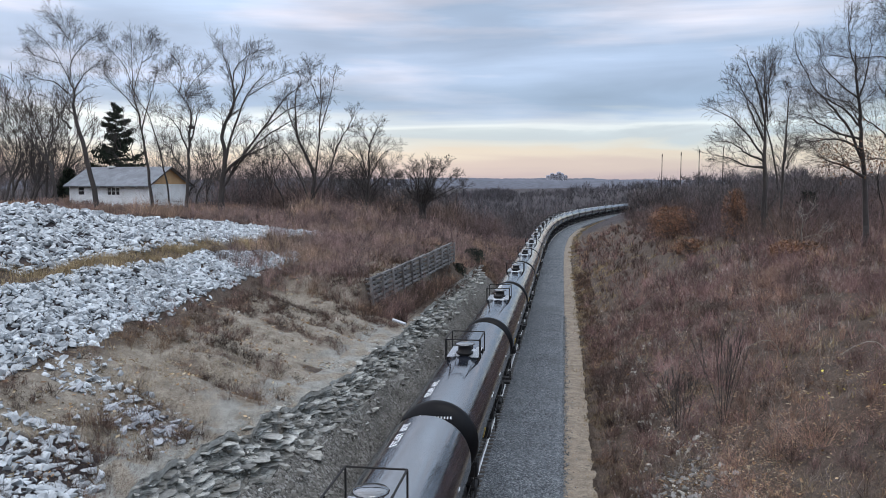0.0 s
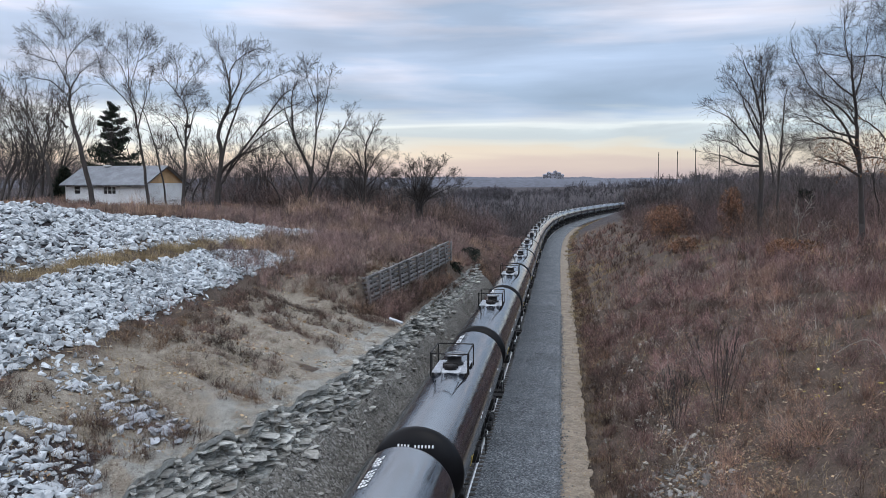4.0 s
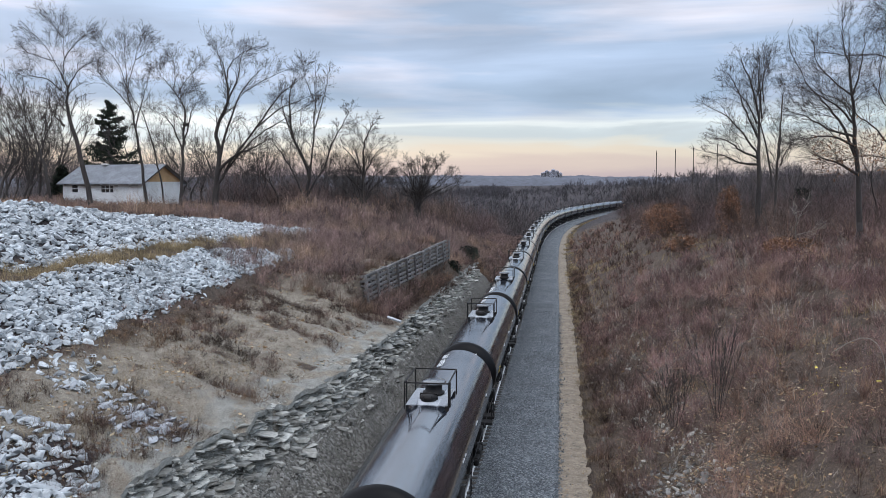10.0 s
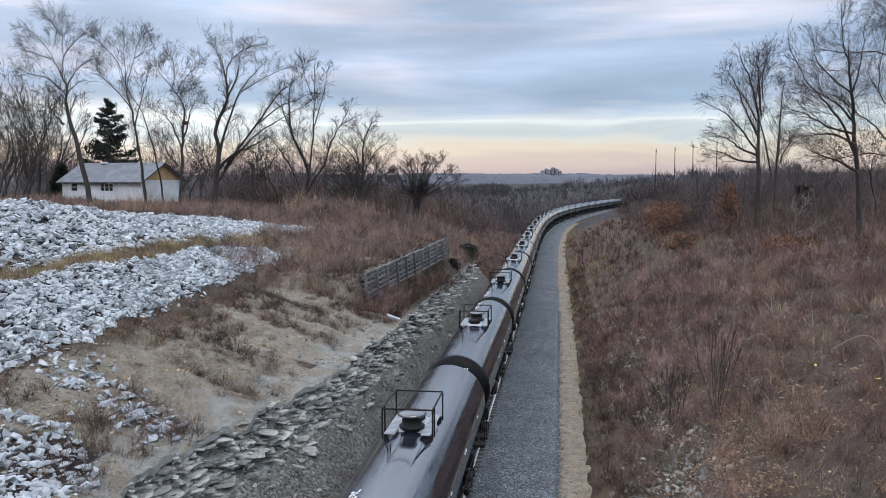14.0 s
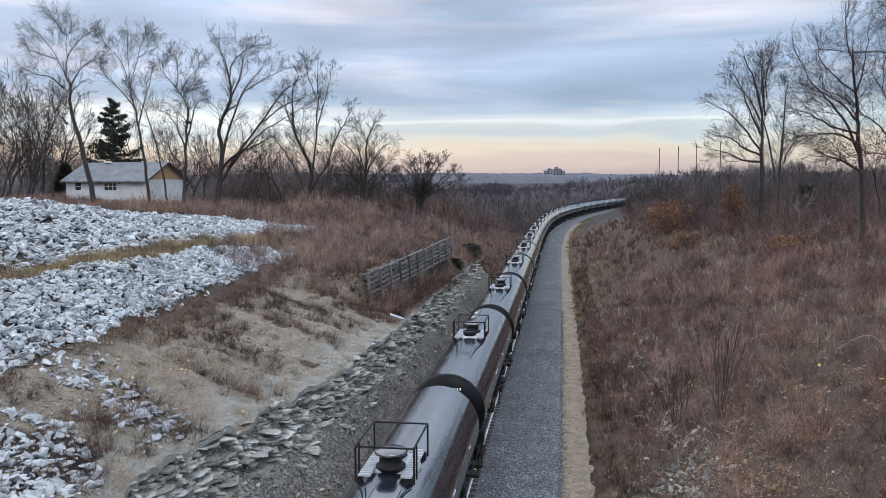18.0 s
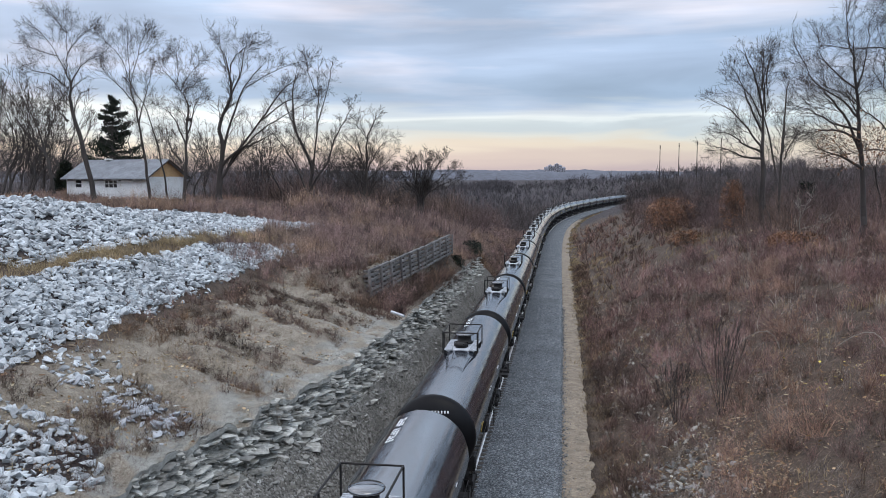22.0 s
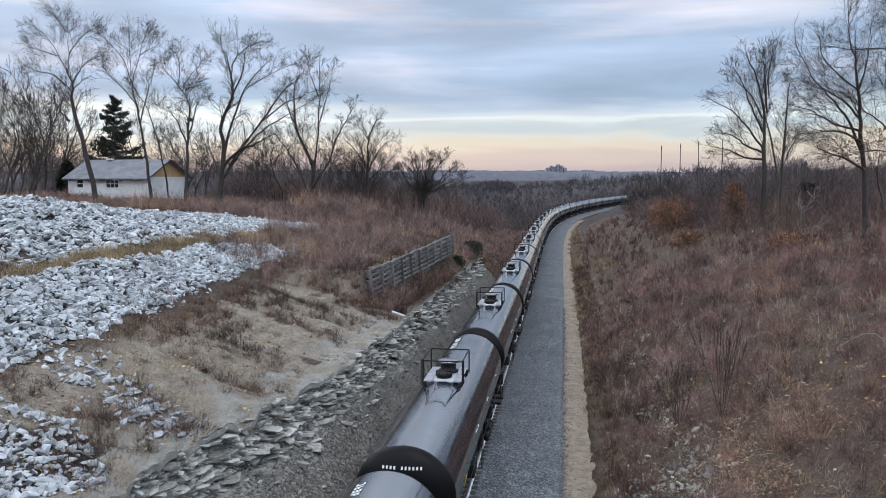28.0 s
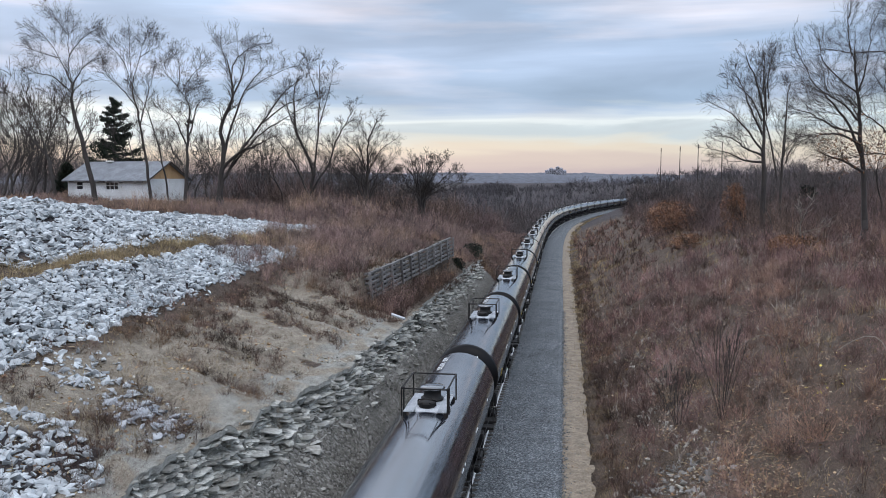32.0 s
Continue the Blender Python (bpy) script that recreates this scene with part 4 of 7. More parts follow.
    # scree below the beds
    ss = spread((CUT_FROM, 14, 0.6), (14, 60, 0.16), (60, CUT_TO, 0.4))
    vs = np.linspace(0, 0.62, 26)
    S, V = np.meshgrid(ss, vs, indexing="ij")
    s, v = S.ravel(), V.ravel()
    z = -0.58 + (np.repeat(cut_top(ss), len(vs)) + 0.55) * v
    u = cut_profile(s, v) + 0.10 * np.clip(v * 4, 0, 1) + np.clip(v * 4, 0, 1) * (0.20 * soft_noise(s * 0.5, z * 0.6, 11.0) + 0.06 * soft_noise(s * 2.2, z * 2.2, 12.0))
    x, y = place(u, s)
    me = mesh_from("scree", np.stack([x, y, z + rail_z(s)], 1), grid_faces(len(ss), len(vs)), M["scree"], True)
    tagged(new("scree_slope", me), "slope of grey brown shale scree below the rock beds", "scree", kind="structure")
    return rock


ROCK_CUT = build_rock_face()


def stone_mesh(name, seed, material, flat=(1.0, 0.8, 0.6), level=1):
    """An angular quarry stone, a little under one metre long: the hull of a few broken corners."""
    r = np.random.RandomState(seed)
    bm = bmesh.new()
    for i in range((7, 11, 15)[level + 1]):
        q = r.normal(0, 1, 3)
        q = q / np.abs(q).max() * 0.5 * r.uniform(0.72, 1.05)
        bm.verts.new(Vector(q))
    bmesh.ops.convex_hull(bm, input=list(bm.verts))
    for v in [v for v in bm.verts if not v.link_faces]:
        bm.verts.remove(v)
    for v in bm.verts:
        v.co = Vector((v.co.x * flat[0], v.co.y * flat[1], v.co.z * flat[2])) * 1.2
    bmesh.ops.triangulate(bm, faces=list(bm.faces))
    me = bpy.data.meshes.new(name)
    bm.to_mesh(me)
    bm.free()
    me.materials.append(material)
    return me


def rot_mats(n, r, tilt=0.6):
    """n random turns as an array of 3x3 matrices."""
    out = np.empty((n, 3, 3))
    for i in range(n):
        out[i] = np.array(Euler((r.normal(0, tilt), r.normal(0, tilt), r.uniform(0, 6.28))).to_matrix())
    return out


def heap(name, protos, pos, size, r, material, tilt=0.6):
    """Many stones joined in one mesh."""
    vs, fs, base = [], [], 0
    R = rot_mats(len(pos), r, tilt)
    for i, (p, k) in enumerate(zip(pos, size)):
        v, f = protos[i % len(protos)]
        vs.append((v * k) @ R[i].T + p)
        fs.append(f + base)
        base += len(v)
    return mesh_from(name, np.concatenate(vs), np.concatenate(fs), material)


def proto_arrays(me):
    v = np.empty(len(me.vertices) * 3)
    me.vertices.foreach_get("co", v)
    f = np.array([tuple(p.vertices) for p in me.polygons])
    return v.reshape(-1, 3), f


def build_slabs():
    """Loose and half-bedded slabs on the cutting, and the rubble at its foot."""
    r = np.random.RandomState(5)
    protos = [stone_mesh("rock_slab", 50 + i, M["slab"], (1.0, 0.75, 0.24)) for i in range(8)]
    at_s = np.arange(12.0, 70.0, 0.5)
    lips = cut_top(at_s)
    for i in range(300):
        s = 13 + 50 * r.rand() ** 1.4
        v = r.choice([r.uniform(0.3, 0.62), r.uniform(0.62, 0.92), 0.985], p=[0.2, 0.3, 0.5])
        top = float(np.interp(s, at_s, lips))
        z = -0.55 + (top + 0.55) * v
        u = float(cut_profile(s, v)) + 0.05
        x, y, h = (float(q) for q in line(s))
        ob = new("rock_slab", protos[i % 8])
        k = 0.10 + 0.42 * r.rand() ** 2.4
        px, py = place(u, s)
        ob.matrix_basis = Matrix.LocRotScale((float(px), float(py), z + float(rail_z(s))), Euler((r.normal(0, 0.08), r.normal(0, 0.08), -h + math.pi / 2 + r.normal(0, 0.7))), (k, k, k))
        ob.parent = ROCK_CUT
    small = [proto_arrays(stone_mesh("rubble_stone", 70 + i, M["rubble"], (1.0, 0.75, 0.42), -1)) for i in range(9)]
    n = 13000
    s = 13 + 60 * r.rand(n) ** 1.3
    v = r.uniform(0.0, 0.62, n)
    z = -0.55 + (cut_top(s) + 0.55) * v
    u = cut_profile(s, v) + 0.13 + 0.20 * soft_noise(s * 0.5, z * 0.6, 11.0) * np.clip(v * 4, 0, 1)
    x, y = place(u, s)
    ob = new("rubble", heap("rubble", small, np.stack([x, y, z + rail_z(s)], 1), r.uniform(0.025, 0.08, n) * (0.7 + 2.4 * r.rand(n) ** 9), r, M["rubble"]))
    tagged(ob, "grey shale rubble at the foot of the rock cut", "rubble", kind="stuff")
    # crumbs on the ledges
    n = 6000
    s = 13 + 62 * r.rand(n) ** 1.3
    v = r.uniform(0.58, 0.97, n)
    z = -0.55 + (cut_top(s) + 0.55) * v
    u = cut_profile(s, v) + 0.22 * soft_noise(s * 0.55, z * 0.7, 1.0) + r.uniform(-0.22, 0.12, n)
    x, y = place(u, s)
    ob = new("rubble", heap("rubble", small, np.stack([x, y, z + rail_z(s)], 1), r.uniform(0.035, 0.12, n) * (0.7 + 1.5 * r.rand(n) ** 6), r, M["beds"], 0.35))
    tagged(ob, "crumbled grey stone on the ledges of the rock cut", "rubble", kind="stuff")
    # broken beds that still lie in place, course over course
    blocks = []
    for i in range(12):
        q = np.random.RandomState(130 + i)
        bm = bmesh.new()
        for sx in (-1, 1):
            for sy in (-1, 1):
                for sz in (-1, 1):
                    bm.verts.new(Vector((sx * q.uniform(0.40, 0.5), sy * q.uniform(0.36, 0.5), sz * q.uniform(0.44, 0.5))))
        for k in range(5):
            c = q.uniform(-0.5, 0.5, 3)
            c[q.randint(2)] = q.choice([-0.6, 0.6])
            bm.verts.new(Vector(c))
        bmesh.ops.convex_hull(bm, input=list(bm.verts))
        for v in [v for v in bm.verts if not v.link_faces]:
            bm.verts.remove(v)
        bmesh.ops.triangulate(bm, faces=list(bm.faces))
        me = bpy.data.meshes.new("rock_block")
        bm.to_mesh(me)
        bm.free()
        blocks.append(proto_arrays(me))
    knots = np.arange(12.0, 90.0, 0.5)
    tops = cut_top(knots)
    vs, fs, base, z0, course = [], [], 0, 1.35, 0
    while z0 < 4.2:
        thick = r.choice([r.uniform(0.04, 0.08), r.uniform(0.08, 0.17)])
        s = 13.0 + r.rand()
        while s < 86:
            size = 0.12 + 0.75 * r.rand() ** 2.0
            top = float(np.interp(s, knots, tops))
            share = (z0 + thick / 2 + 0.55) / (top + 0.55)
            # fewer blocks stand where the scree begins
            if share < 0.955 and r.rand() < np.interp(share, [0.5, 0.62, 0.72, 0.9], [0.05, 0.40, 0.70, 0.62]):
                deep = r.uniform(0.45, 0.8)
                u = float(cut_profile(s, share)) - deep * 0.5 + 0.20 * noise.noise(Vector((s * 0.55, z0 * 0.7, 1.0))) + r.normal(0, 0.15) + 0.12 * math.sin(course * 2.4)
                v, f = blocks[r.randint(12)]
                x, y, h = (float(q) for q in line(s))
                turn = np.array(Euler((r.normal(0, 0.07), r.normal(0, 0.07), -h + r.normal(0, 0.35))).to_matrix())
                px, py = place(u, s + size / 2)
                vs.append((v * np.array([deep, size * 1.04, thick * r.uniform(0.7, 1.05)])) @ turn.T + np.array([float(px), float(py), z0 + thick / 2 + float(rail_z(s)) + 0.03 * noise.noise(Vector((s * 0.3, z0, 0)))]))
                fs.append(f + base)
                base += len(v)
            s += size
        z0 += thick * 0.93
        course += 1
    ob = new("rock_beds", mesh_from("rock_beds", np.concatenate(vs), np.concatenate(fs), M["beds"]))
    tagged(ob, "broken flat beds of grey limestone in the cutting", "rock", kind="stuff")


build_slabs()


def build_riprap():
    """Two terraces of pale quarry stone on the bank, and the spill below them."""
    r = np.random.RandomState(11)
    protos = [stone_mesh("riprap_stone", 20 + i, M["riprap"], (1.0, 0.75, 0.48)) for i in range(12)]
    arr = [proto_arrays(p) for p in protos]
    low = [proto_arrays(stone_mesh("riprap_small", 40 + i, M["riprap_far"], (1.05, 0.80, 0.48), 0)) for i in range(14)]

    def scatter(s0, s1, n, taper):
        s = s0 + (s1 - s0) * r.rand(n)
        w = r.rand(n)
        a, b = taper(s)
        u = a + (b - a) * w
        return u, s

    def lower(s):
        e = 0.16 * wobble(s, 0 * s, 5, 51) + 0.25 * r.normal(0, 1, len(s)) * (r.rand(len(s)) < 0.4)
        bot = np.interp(s, [5, 24, 40, 58], [-12.6, -13.0, -14.0, -15.2]) + e
        top = np.interp(s, [5, 30, 48, 58], [-17.3, -17.1, -16.8, -15.6])
        return bot, top

    def upper(s):
        bot = np.interp(s, [5, 35, 55, 80], [-18.6, -19.0, -18.8, -19.6]) + 0.2 * wobble(s, 0 * s, 6, 52)
        top = np.interp(s, [5, 45, 60, 80], [-28.5, -28.5, -26.5, -20.5])
        return bot, top

    def add(kind, us, ss, sizes, label, nobj):
        z = ground_z(us, ss)
        x, y = place(us, ss)
        pos = np.stack([x, y, z + sizes * 0.10 + 0.05 * r.rand(len(x))], 1)
        base = empty(kind, pose(float(x.mean()), float(y.mean()), float(z.mean())))
        tagged(base, label, "riprap")
        inv = base.matrix_basis.inverted()
        # those nearest to the bridge as single stones
        order = np.argsort(ss * 1.0)
        for i in order[:nobj]:
            ob = new("riprap_stone", protos[i % 12])
            k = float(sizes[i])
            ob.matrix_basis = inv @ Matrix.LocRotScale(Vector(pos[i]), Euler((r.normal(0, 0.4), r.normal(0, 0.4), r.uniform(0, 6.28))), (k * r.uniform(0.8, 1.4), k, k * r.uniform(0.6, 1.1)))
            ob.parent = base
        rest = order[nobj:]
        rem = new("riprap_rubble", heap("riprap_rubble", low, pos[rest] - np.array(base.location), sizes[rest], r, M["riprap_far"], 0.42))
        rem.parent = base
        tagged(rem, kind="stuff")

    u, s = scatter(12, 58, 11000, lower)
    add("riprap_bank", u, s, 0.13 + 0.29 * r.rand(len(u)) ** 2.4, "pale grey broken limestone riprap on the lower bank terrace", 300)
    u, s = scatter(14, 80, 15500, upper)
    add("riprap_bank", u, s, 0.16 + 0.32 * r.rand(len(u)) ** 2.4, "pale grey broken limestone riprap on the upper bank terrace", 120)
    # heap near the bridge and stones spilt down the gully
    n = 3000
    s = 9 + 11.8 * r.rand(n)
    edge = np.interp(s, [9, 15, 17, 19, 20.8], [-6.6, -6.7, -6.8, -7.2, -9.5]) + 0.3 * wobble(s, 0 * s, 2.5, 53)
    u = edge - 6.5 * r.rand(n)
    add("stone_heap", u, s, 0.10 + 0.27 * r.rand(n) ** 2.6, "heap of pale broken limestone on the bank", 240)
    n = 380
    f = r.rand(n)
    u = -12.5 + 5.6 * f + r.normal(0, 0.5, n)
    s = 25.5 - 3.2 * f + r.normal(0, 0.8, n)
    add("stone_spill", u, s, 0.06 + 0.32 * r.rand(n) ** 3, "pale stones spilt down the soil bank", 150)
    # chips weathered out of the soil bank
    n = 5200
    s = 11 + 50 * r.rand(n) ** 1.2
    u = lip_u(s) + 0.1 - 8.0 * r.rand(n) ** 2.2
    ok = wobble(u * 1.5, s, 4, 57) + 0.8 * (r.rand(n) - 0.5) > -0.1
    u, s = u[ok], s[ok]
    x, y = place(u, s)
    chips = [proto_arrays(stone_mesh("chip", 110 + i, M["slab_far"], (1.0, 0.75, 0.42), -1)) for i in range(6)]
    me = heap("stone_chips", chips, np.stack([x, y, ground_z(u, s) + 0.01], 1), 0.04 + 0.16 * r.rand(len(u)) ** 4, r, M["slab_far"])
    tagged(new("stone_chips", me), "small grey stone chips strewn over the soil bank", "stone chips", kind="stuff")


build_riprap()


def build_ballast_stones():
    """Stones that lie loose on the ballast and spill over the edge of the path."""
    r = np.random.RandomState(61)
    grain = [proto_arrays(stone_mesh("ballast_stone", 160 + i, M["ballast_stone"], (1.0, 0.85, 0.7), -1)) for i in range(8)]
    n = 15000
    s = 15 + 60 * r.rand(n) ** 1.4
    u = r.uniform(1.2, 3.95, n)
    spill = r.rand(n) < 0.22
    u = np.where(spill, 3.95 + 0.22 * np.abs(r.normal(0, 1, n)), u)
    x, y = place(u, s)
    z = rail_z(s) - 0.155 - 0.10 * np.clip((u - 1.9) / 2.0, 0, 1) - np.where(u > 3.85, 0.06 + 0.1 * np.clip(u - 3.85, 0, 0.3), 0)
    me = heap("ballast_stones", grain, np.stack([x, y, z], 1), r.uniform(0.035, 0.075, n), r, M["ballast_stone"], 1.0)
    tagged(new("ballast_stones", me), "loose grey stones on the shoulder of the ballast", "ballast", kind="stuff")


build_ballast_stones()


def build_crib_wall():
    """Open timber crib retaining wall above the cutting: posts in front, beams with gaps between them."""
    a, b = Vector((*WALL_A, 0)), Vector((*WALL_B, 0))
    wall = empty("retaining_wall", pose(a.x, a.y, 4.35))
    d = (b - a).normalized()
    side = Vector((d.y, -d.x, 0))
    length = (b - a).length
    inv = wall.matrix_basis.inverted()
    r = random.Random(3)
    nb, rows, rise = 10, 6, 0.285
    step = length / nb
    turn = math.degrees(math.atan2(d.y, d.x))
    slope = -math.degrees(math.atan2(0.67, length))

    def block(name, sx, sy, sz):
        bm = bmesh.new()
        box(bm, 0, 0, 0, sx, sy, sz, bevel=0.018)
        me = bpy.data.meshes.new(name)
        bm.to_mesh(me)
        bm.free()
        me.materials.append(M["timber"])
        return me
    beam, header, post = block("beam", step - 0.03, 0.16, 0.15), block("header", 0.2, 0.7, 0.13), block("post", 0.15, 0.14, 1.62)

    def put(me, p, z, ty=0.0):
        ob = new(me.name.split(".")[0], me)
        ob.matrix_basis = inv @ pose(p.x, p.y, z, r.gauss(0, 2.5), r.gauss(0, 0.8) + ty, turn)
        ob.parent = wall
    for i in range(nb):
        top = wall_top((i + 0.5) / nb) + r.gauss(0, 0.012) - 0.075
        for k in range(rows):
            put(beam, a + d * (step * (i + 0.5)) + side * (0.03 * k + r.gauss(0, 0.012)), top - k * rise, slope)
            if k:
                put(header, a + d * (step * (i + 0.5 + r.gauss(0, 0.03))) - side * (0.29 - 0.03 * k), top - k * rise + 0.14)
        put(post, a + d * (step * i) + side * 0.19, wall_top(i / nb) - 0.82)
    put(post, a + d * length + side * 0.19, wall_top(1) - 0.82)
    tagged(wall, "weathered grey timber crib retaining wall above the rock cut", "retaining wall")
    # drain pipe that sticks out of the ledge
    bm = bmesh.new()
    rod(bm, (-0.4, 0, 0), (0.42, 0, 0), 0.075, 14)
    me = bpy.data.meshes.new("drain_pipe")
    bm.to_mesh(me)
    bm.free()
    me.materials.append(M["grating"])
    ob = new("drain_pipe", me)
    ob.matrix_basis = pose(-2.35, 43.6, 3.75, 0, 14, -25)
    tagged(ob, "short pale plastic drain pipe out of the bank", "pipe")


build_crib_wall()

# ---------------------------------------------------------------- brush and grass
def stems(pos, height, width, lean, r, split=0.55):
    """Bent tapering stems, three triangles each: base positions (n, 3), heights, widths, lean."""
    n = len(pos)
    a = r.uniform(0, 2 * math.pi, n)
    d = np.stack([np.cos(a), np.sin(a), np.zeros(n)], 1)
    l1 = np.abs(r.normal(0, 1, n)) * lean
    l2 = l1 + r.normal(0.25, 0.35, n) * lean * 2
    upv = np.array([0, 0, 1.0])
    h1 = (height * split)[:, None]
    h2 = (height * (1 - split))[:, None]
    p1 = pos + h1 * (upv + d * l1[:, None])
    p2 = p1 + h2 * (upv + d * l2[:, None])
    b = r.uniform(0, math.pi, n)
    w = np.stack([np.cos(b), np.sin(b), np.zeros(n)], 1) * (width / 2)[:, None]
    v = np.stack([pos - w, pos + w, p1 - w * 0.7, p1 + w * 0.7, p2], 1).reshape(-1, 3)
    k = np.arange(n)[:, None] * 5
    f = np.concatenate([k + np.array([0, 1, 3]), k + np.array([0, 3, 2]), k + np.array([2, 3, 4])], 0)
    return v, f


def stuff(name, v, f, material, label, category):
    return tagged(new(name, mesh_from(name, v, f, material)), label, category, kind="stuff")


def field(name, u0, u1, s0, s1, n, hgt, wid, lean, material, label, category, seed, keep=None, clump=0.5, per=24, hvar=0.5):
    """n stems in clumps over a stretch of ground."""
    r = np.random.RandomState(seed)
    nc = max(n // per, 1)
    uc, sc = r.uniform(u0, u1, nc), s0 + (s1 - s0) * r.rand(nc) ** 1.25
    if keep is not None:
        ok = keep(uc, sc, r.rand(nc))
        uc, sc = uc[ok], sc[ok]
        nc = len(uc)
    size = r.uniform(1 - hvar, 1 + hvar, nc)
    i = np.repeat(np.arange(nc), per)
    u = uc[i] + r.normal(0, clump, len(i)) * size[i]
    s = sc[i] + r.normal(0, clump, len(i)) * size[i]
    x, y = place(u, s)
    pos = np.stack([x, y, ground_z(u, s) - 0.05], 1)
    far = np.clip(s / 40, 0.7, 4)
    v, f = stems(pos, hgt * size[i] * r.uniform(0.5, 1.25, len(i)), wid * far * r.uniform(0.6, 1.4, len(i)), lean, r)
    return stuff(name, v, f, material, label, category)


def patchy(size, seed, lim):
    def keep(u, s, q):
        x, y = place(u, s)
        return wobble(x, y, size, seed) + 0.6 * (q - 0.5) > lim
    return keep


def shrubs(name, u0, u1, s0, s1, n, hgt, wid, material, label, seed, keep=None, per=16, twigs=3, hvar=0.45, bias=1.25, cone=0.75, bend=0.06):
    """Bushy clumps: stems fan out from each root and carry twigs."""
    r = np.random.RandomState(seed)
    uc, sc = r.uniform(u0, u1, n), s0 + (s1 - s0) * r.rand(n) ** bias
    if keep is not None:
        ok = keep(uc, sc, r.rand(n))
        uc, sc = uc[ok], sc[ok]
    n = len(uc)
    x, y = place(uc, sc)
    root = np.stack([x, y, ground_z(uc, sc) - 0.05], 1)
    size = hgt * r.uniform(1 - hvar, 1 + hvar, n)
    far = np.clip(sc / 40, 0.75, 4)
    i = np.repeat(np.arange(n), per)
    m = len(i)
    a, c = r.uniform(0, 2 * math.pi, m), np.abs(r.normal(0, cone, m))
    d = np.stack([np.cos(a) * c, np.sin(a) * c, r.uniform(0.3, 1.0, m)], 1)
    d /= np.linalg.norm(d, axis=1, keepdims=True)
    length = size[i] * r.uniform(0.55, 1.2, m)
    p0 = root[i] + r.normal(0, 0.06, (m, 3)) * np.array([1, 1, 0])
    p1 = p0 + d * length[:, None]

    def blade(pa, pb, w):
        k = len(pa)
        b = r.uniform(0, math.pi, k)
        o = np.stack([np.cos(b), np.sin(b), np.zeros(k)], 1) * (w / 2)[:, None]
        mid = (pa + pb) / 2 + r.normal(0, bend, (k, 3)) * np.linalg.norm(pb - pa, axis=1)[:, None]
        v = np.stack([pa - o, pa + o, mid - o * 0.7, mid + o * 0.7, pb], 1).reshape(-1, 3)
        q = np.arange(k)[:, None] * 5
        return v, np.concatenate([q + np.array([0, 1, 3]), q + np.array([0, 3, 2]), q + np.array([2, 3, 4])], 0)
    w = wid * far[i] * r.uniform(0.7, 1.4, m)
    v1, f1 = blade(p0, p1, w)
    j = np.repeat(np.arange(m), twigs)
    fr = r.uniform(0.3, 0.95, len(j))
    q0 = p0[j] + (p1 - p0)[j] * fr[:, None]
    dd = d[j] + r.normal(0, 0.8, (len(j), 3))
    dd /= np.linalg.norm(dd, axis=1, keepdims=True)
    q1 = q0 + dd * (length[j] * r.uniform(0.2, 0.5, len(j)))[:, None]
    b = r.uniform(0, math.pi, len(j))
    o = np.stack([np.cos(b), np.sin(b), np.zeros(len(j))], 1) * (w[j] * 0.35)[:, None]
    v2 = np.stack([q0 - o, q0 + o, q1], 1).reshape(-1, 3)
    f2 = np.arange(len(v2)).reshape(-1, 3)
    return stuff(name, np.concatenate([v1, v2]), np.concatenate([f1, f2 + len(v1)]), material, label, "brush")


def flecks(name, u0, u1, s0, s1, n, size, lift, material, label, category, seed, keep=None):
    """Small fallen or hanging leaves."""
    r = np.random.RandomState(seed)
    u, s = r.uniform(u0, u1, n), s0 + (s1 - s0) * r.rand(n) ** 1.3
    if keep is not None:
        ok = keep(u, s, r.rand(n))
        u, s = u[ok], s[ok]
    n = len(u)
    x, y = place(u, s)
    c = np.stack([x, y, ground_z(u, s) + r.uniform(0.02, 1, n) * lift + 0.02], 1)
    e = r.normal(0, 1, (n, 3)) * size * np.array([1, 1, 0.5])
    g = r.normal(0, 1, (n, 3)) * size * np.array([1, 1, 0.5])
    v = np.stack([c - e, c + g * 0.6, c + e, c - g * 0.6], 1).reshape(-1, 3)
    return stuff(name, v, np.arange(4 * n).reshape(-1, 4), material, label, category)


def spare(keep, u0, u1, s0, s1):
    """The same patches, but for one stretch that stays open."""
    return lambda u, s, q: keep(u, s, q) & ~((u > u0) & (u < u1) & (s > s0) & (s < s1) & (q < 0.85))


def streaks(size, seed, lim):
    """Patches drawn out down the slope, as rain washes them."""
    def keep(u, s, q):
        return wobble(s + 0.3 * u, 0.18 * u, size, seed) + 0.6 * (q - 0.5) > lim
    return keep


def off_stones(keep):
    """The same patches, but not on the upper bank of broken stone."""
    return lambda u, s, q: keep(u, s, q) & ~((u > np.interp(s, [45, 60, 80], [-28.5, -26.5, -20.5]) - 0.3) & (u < -18.8) & (s < 78))


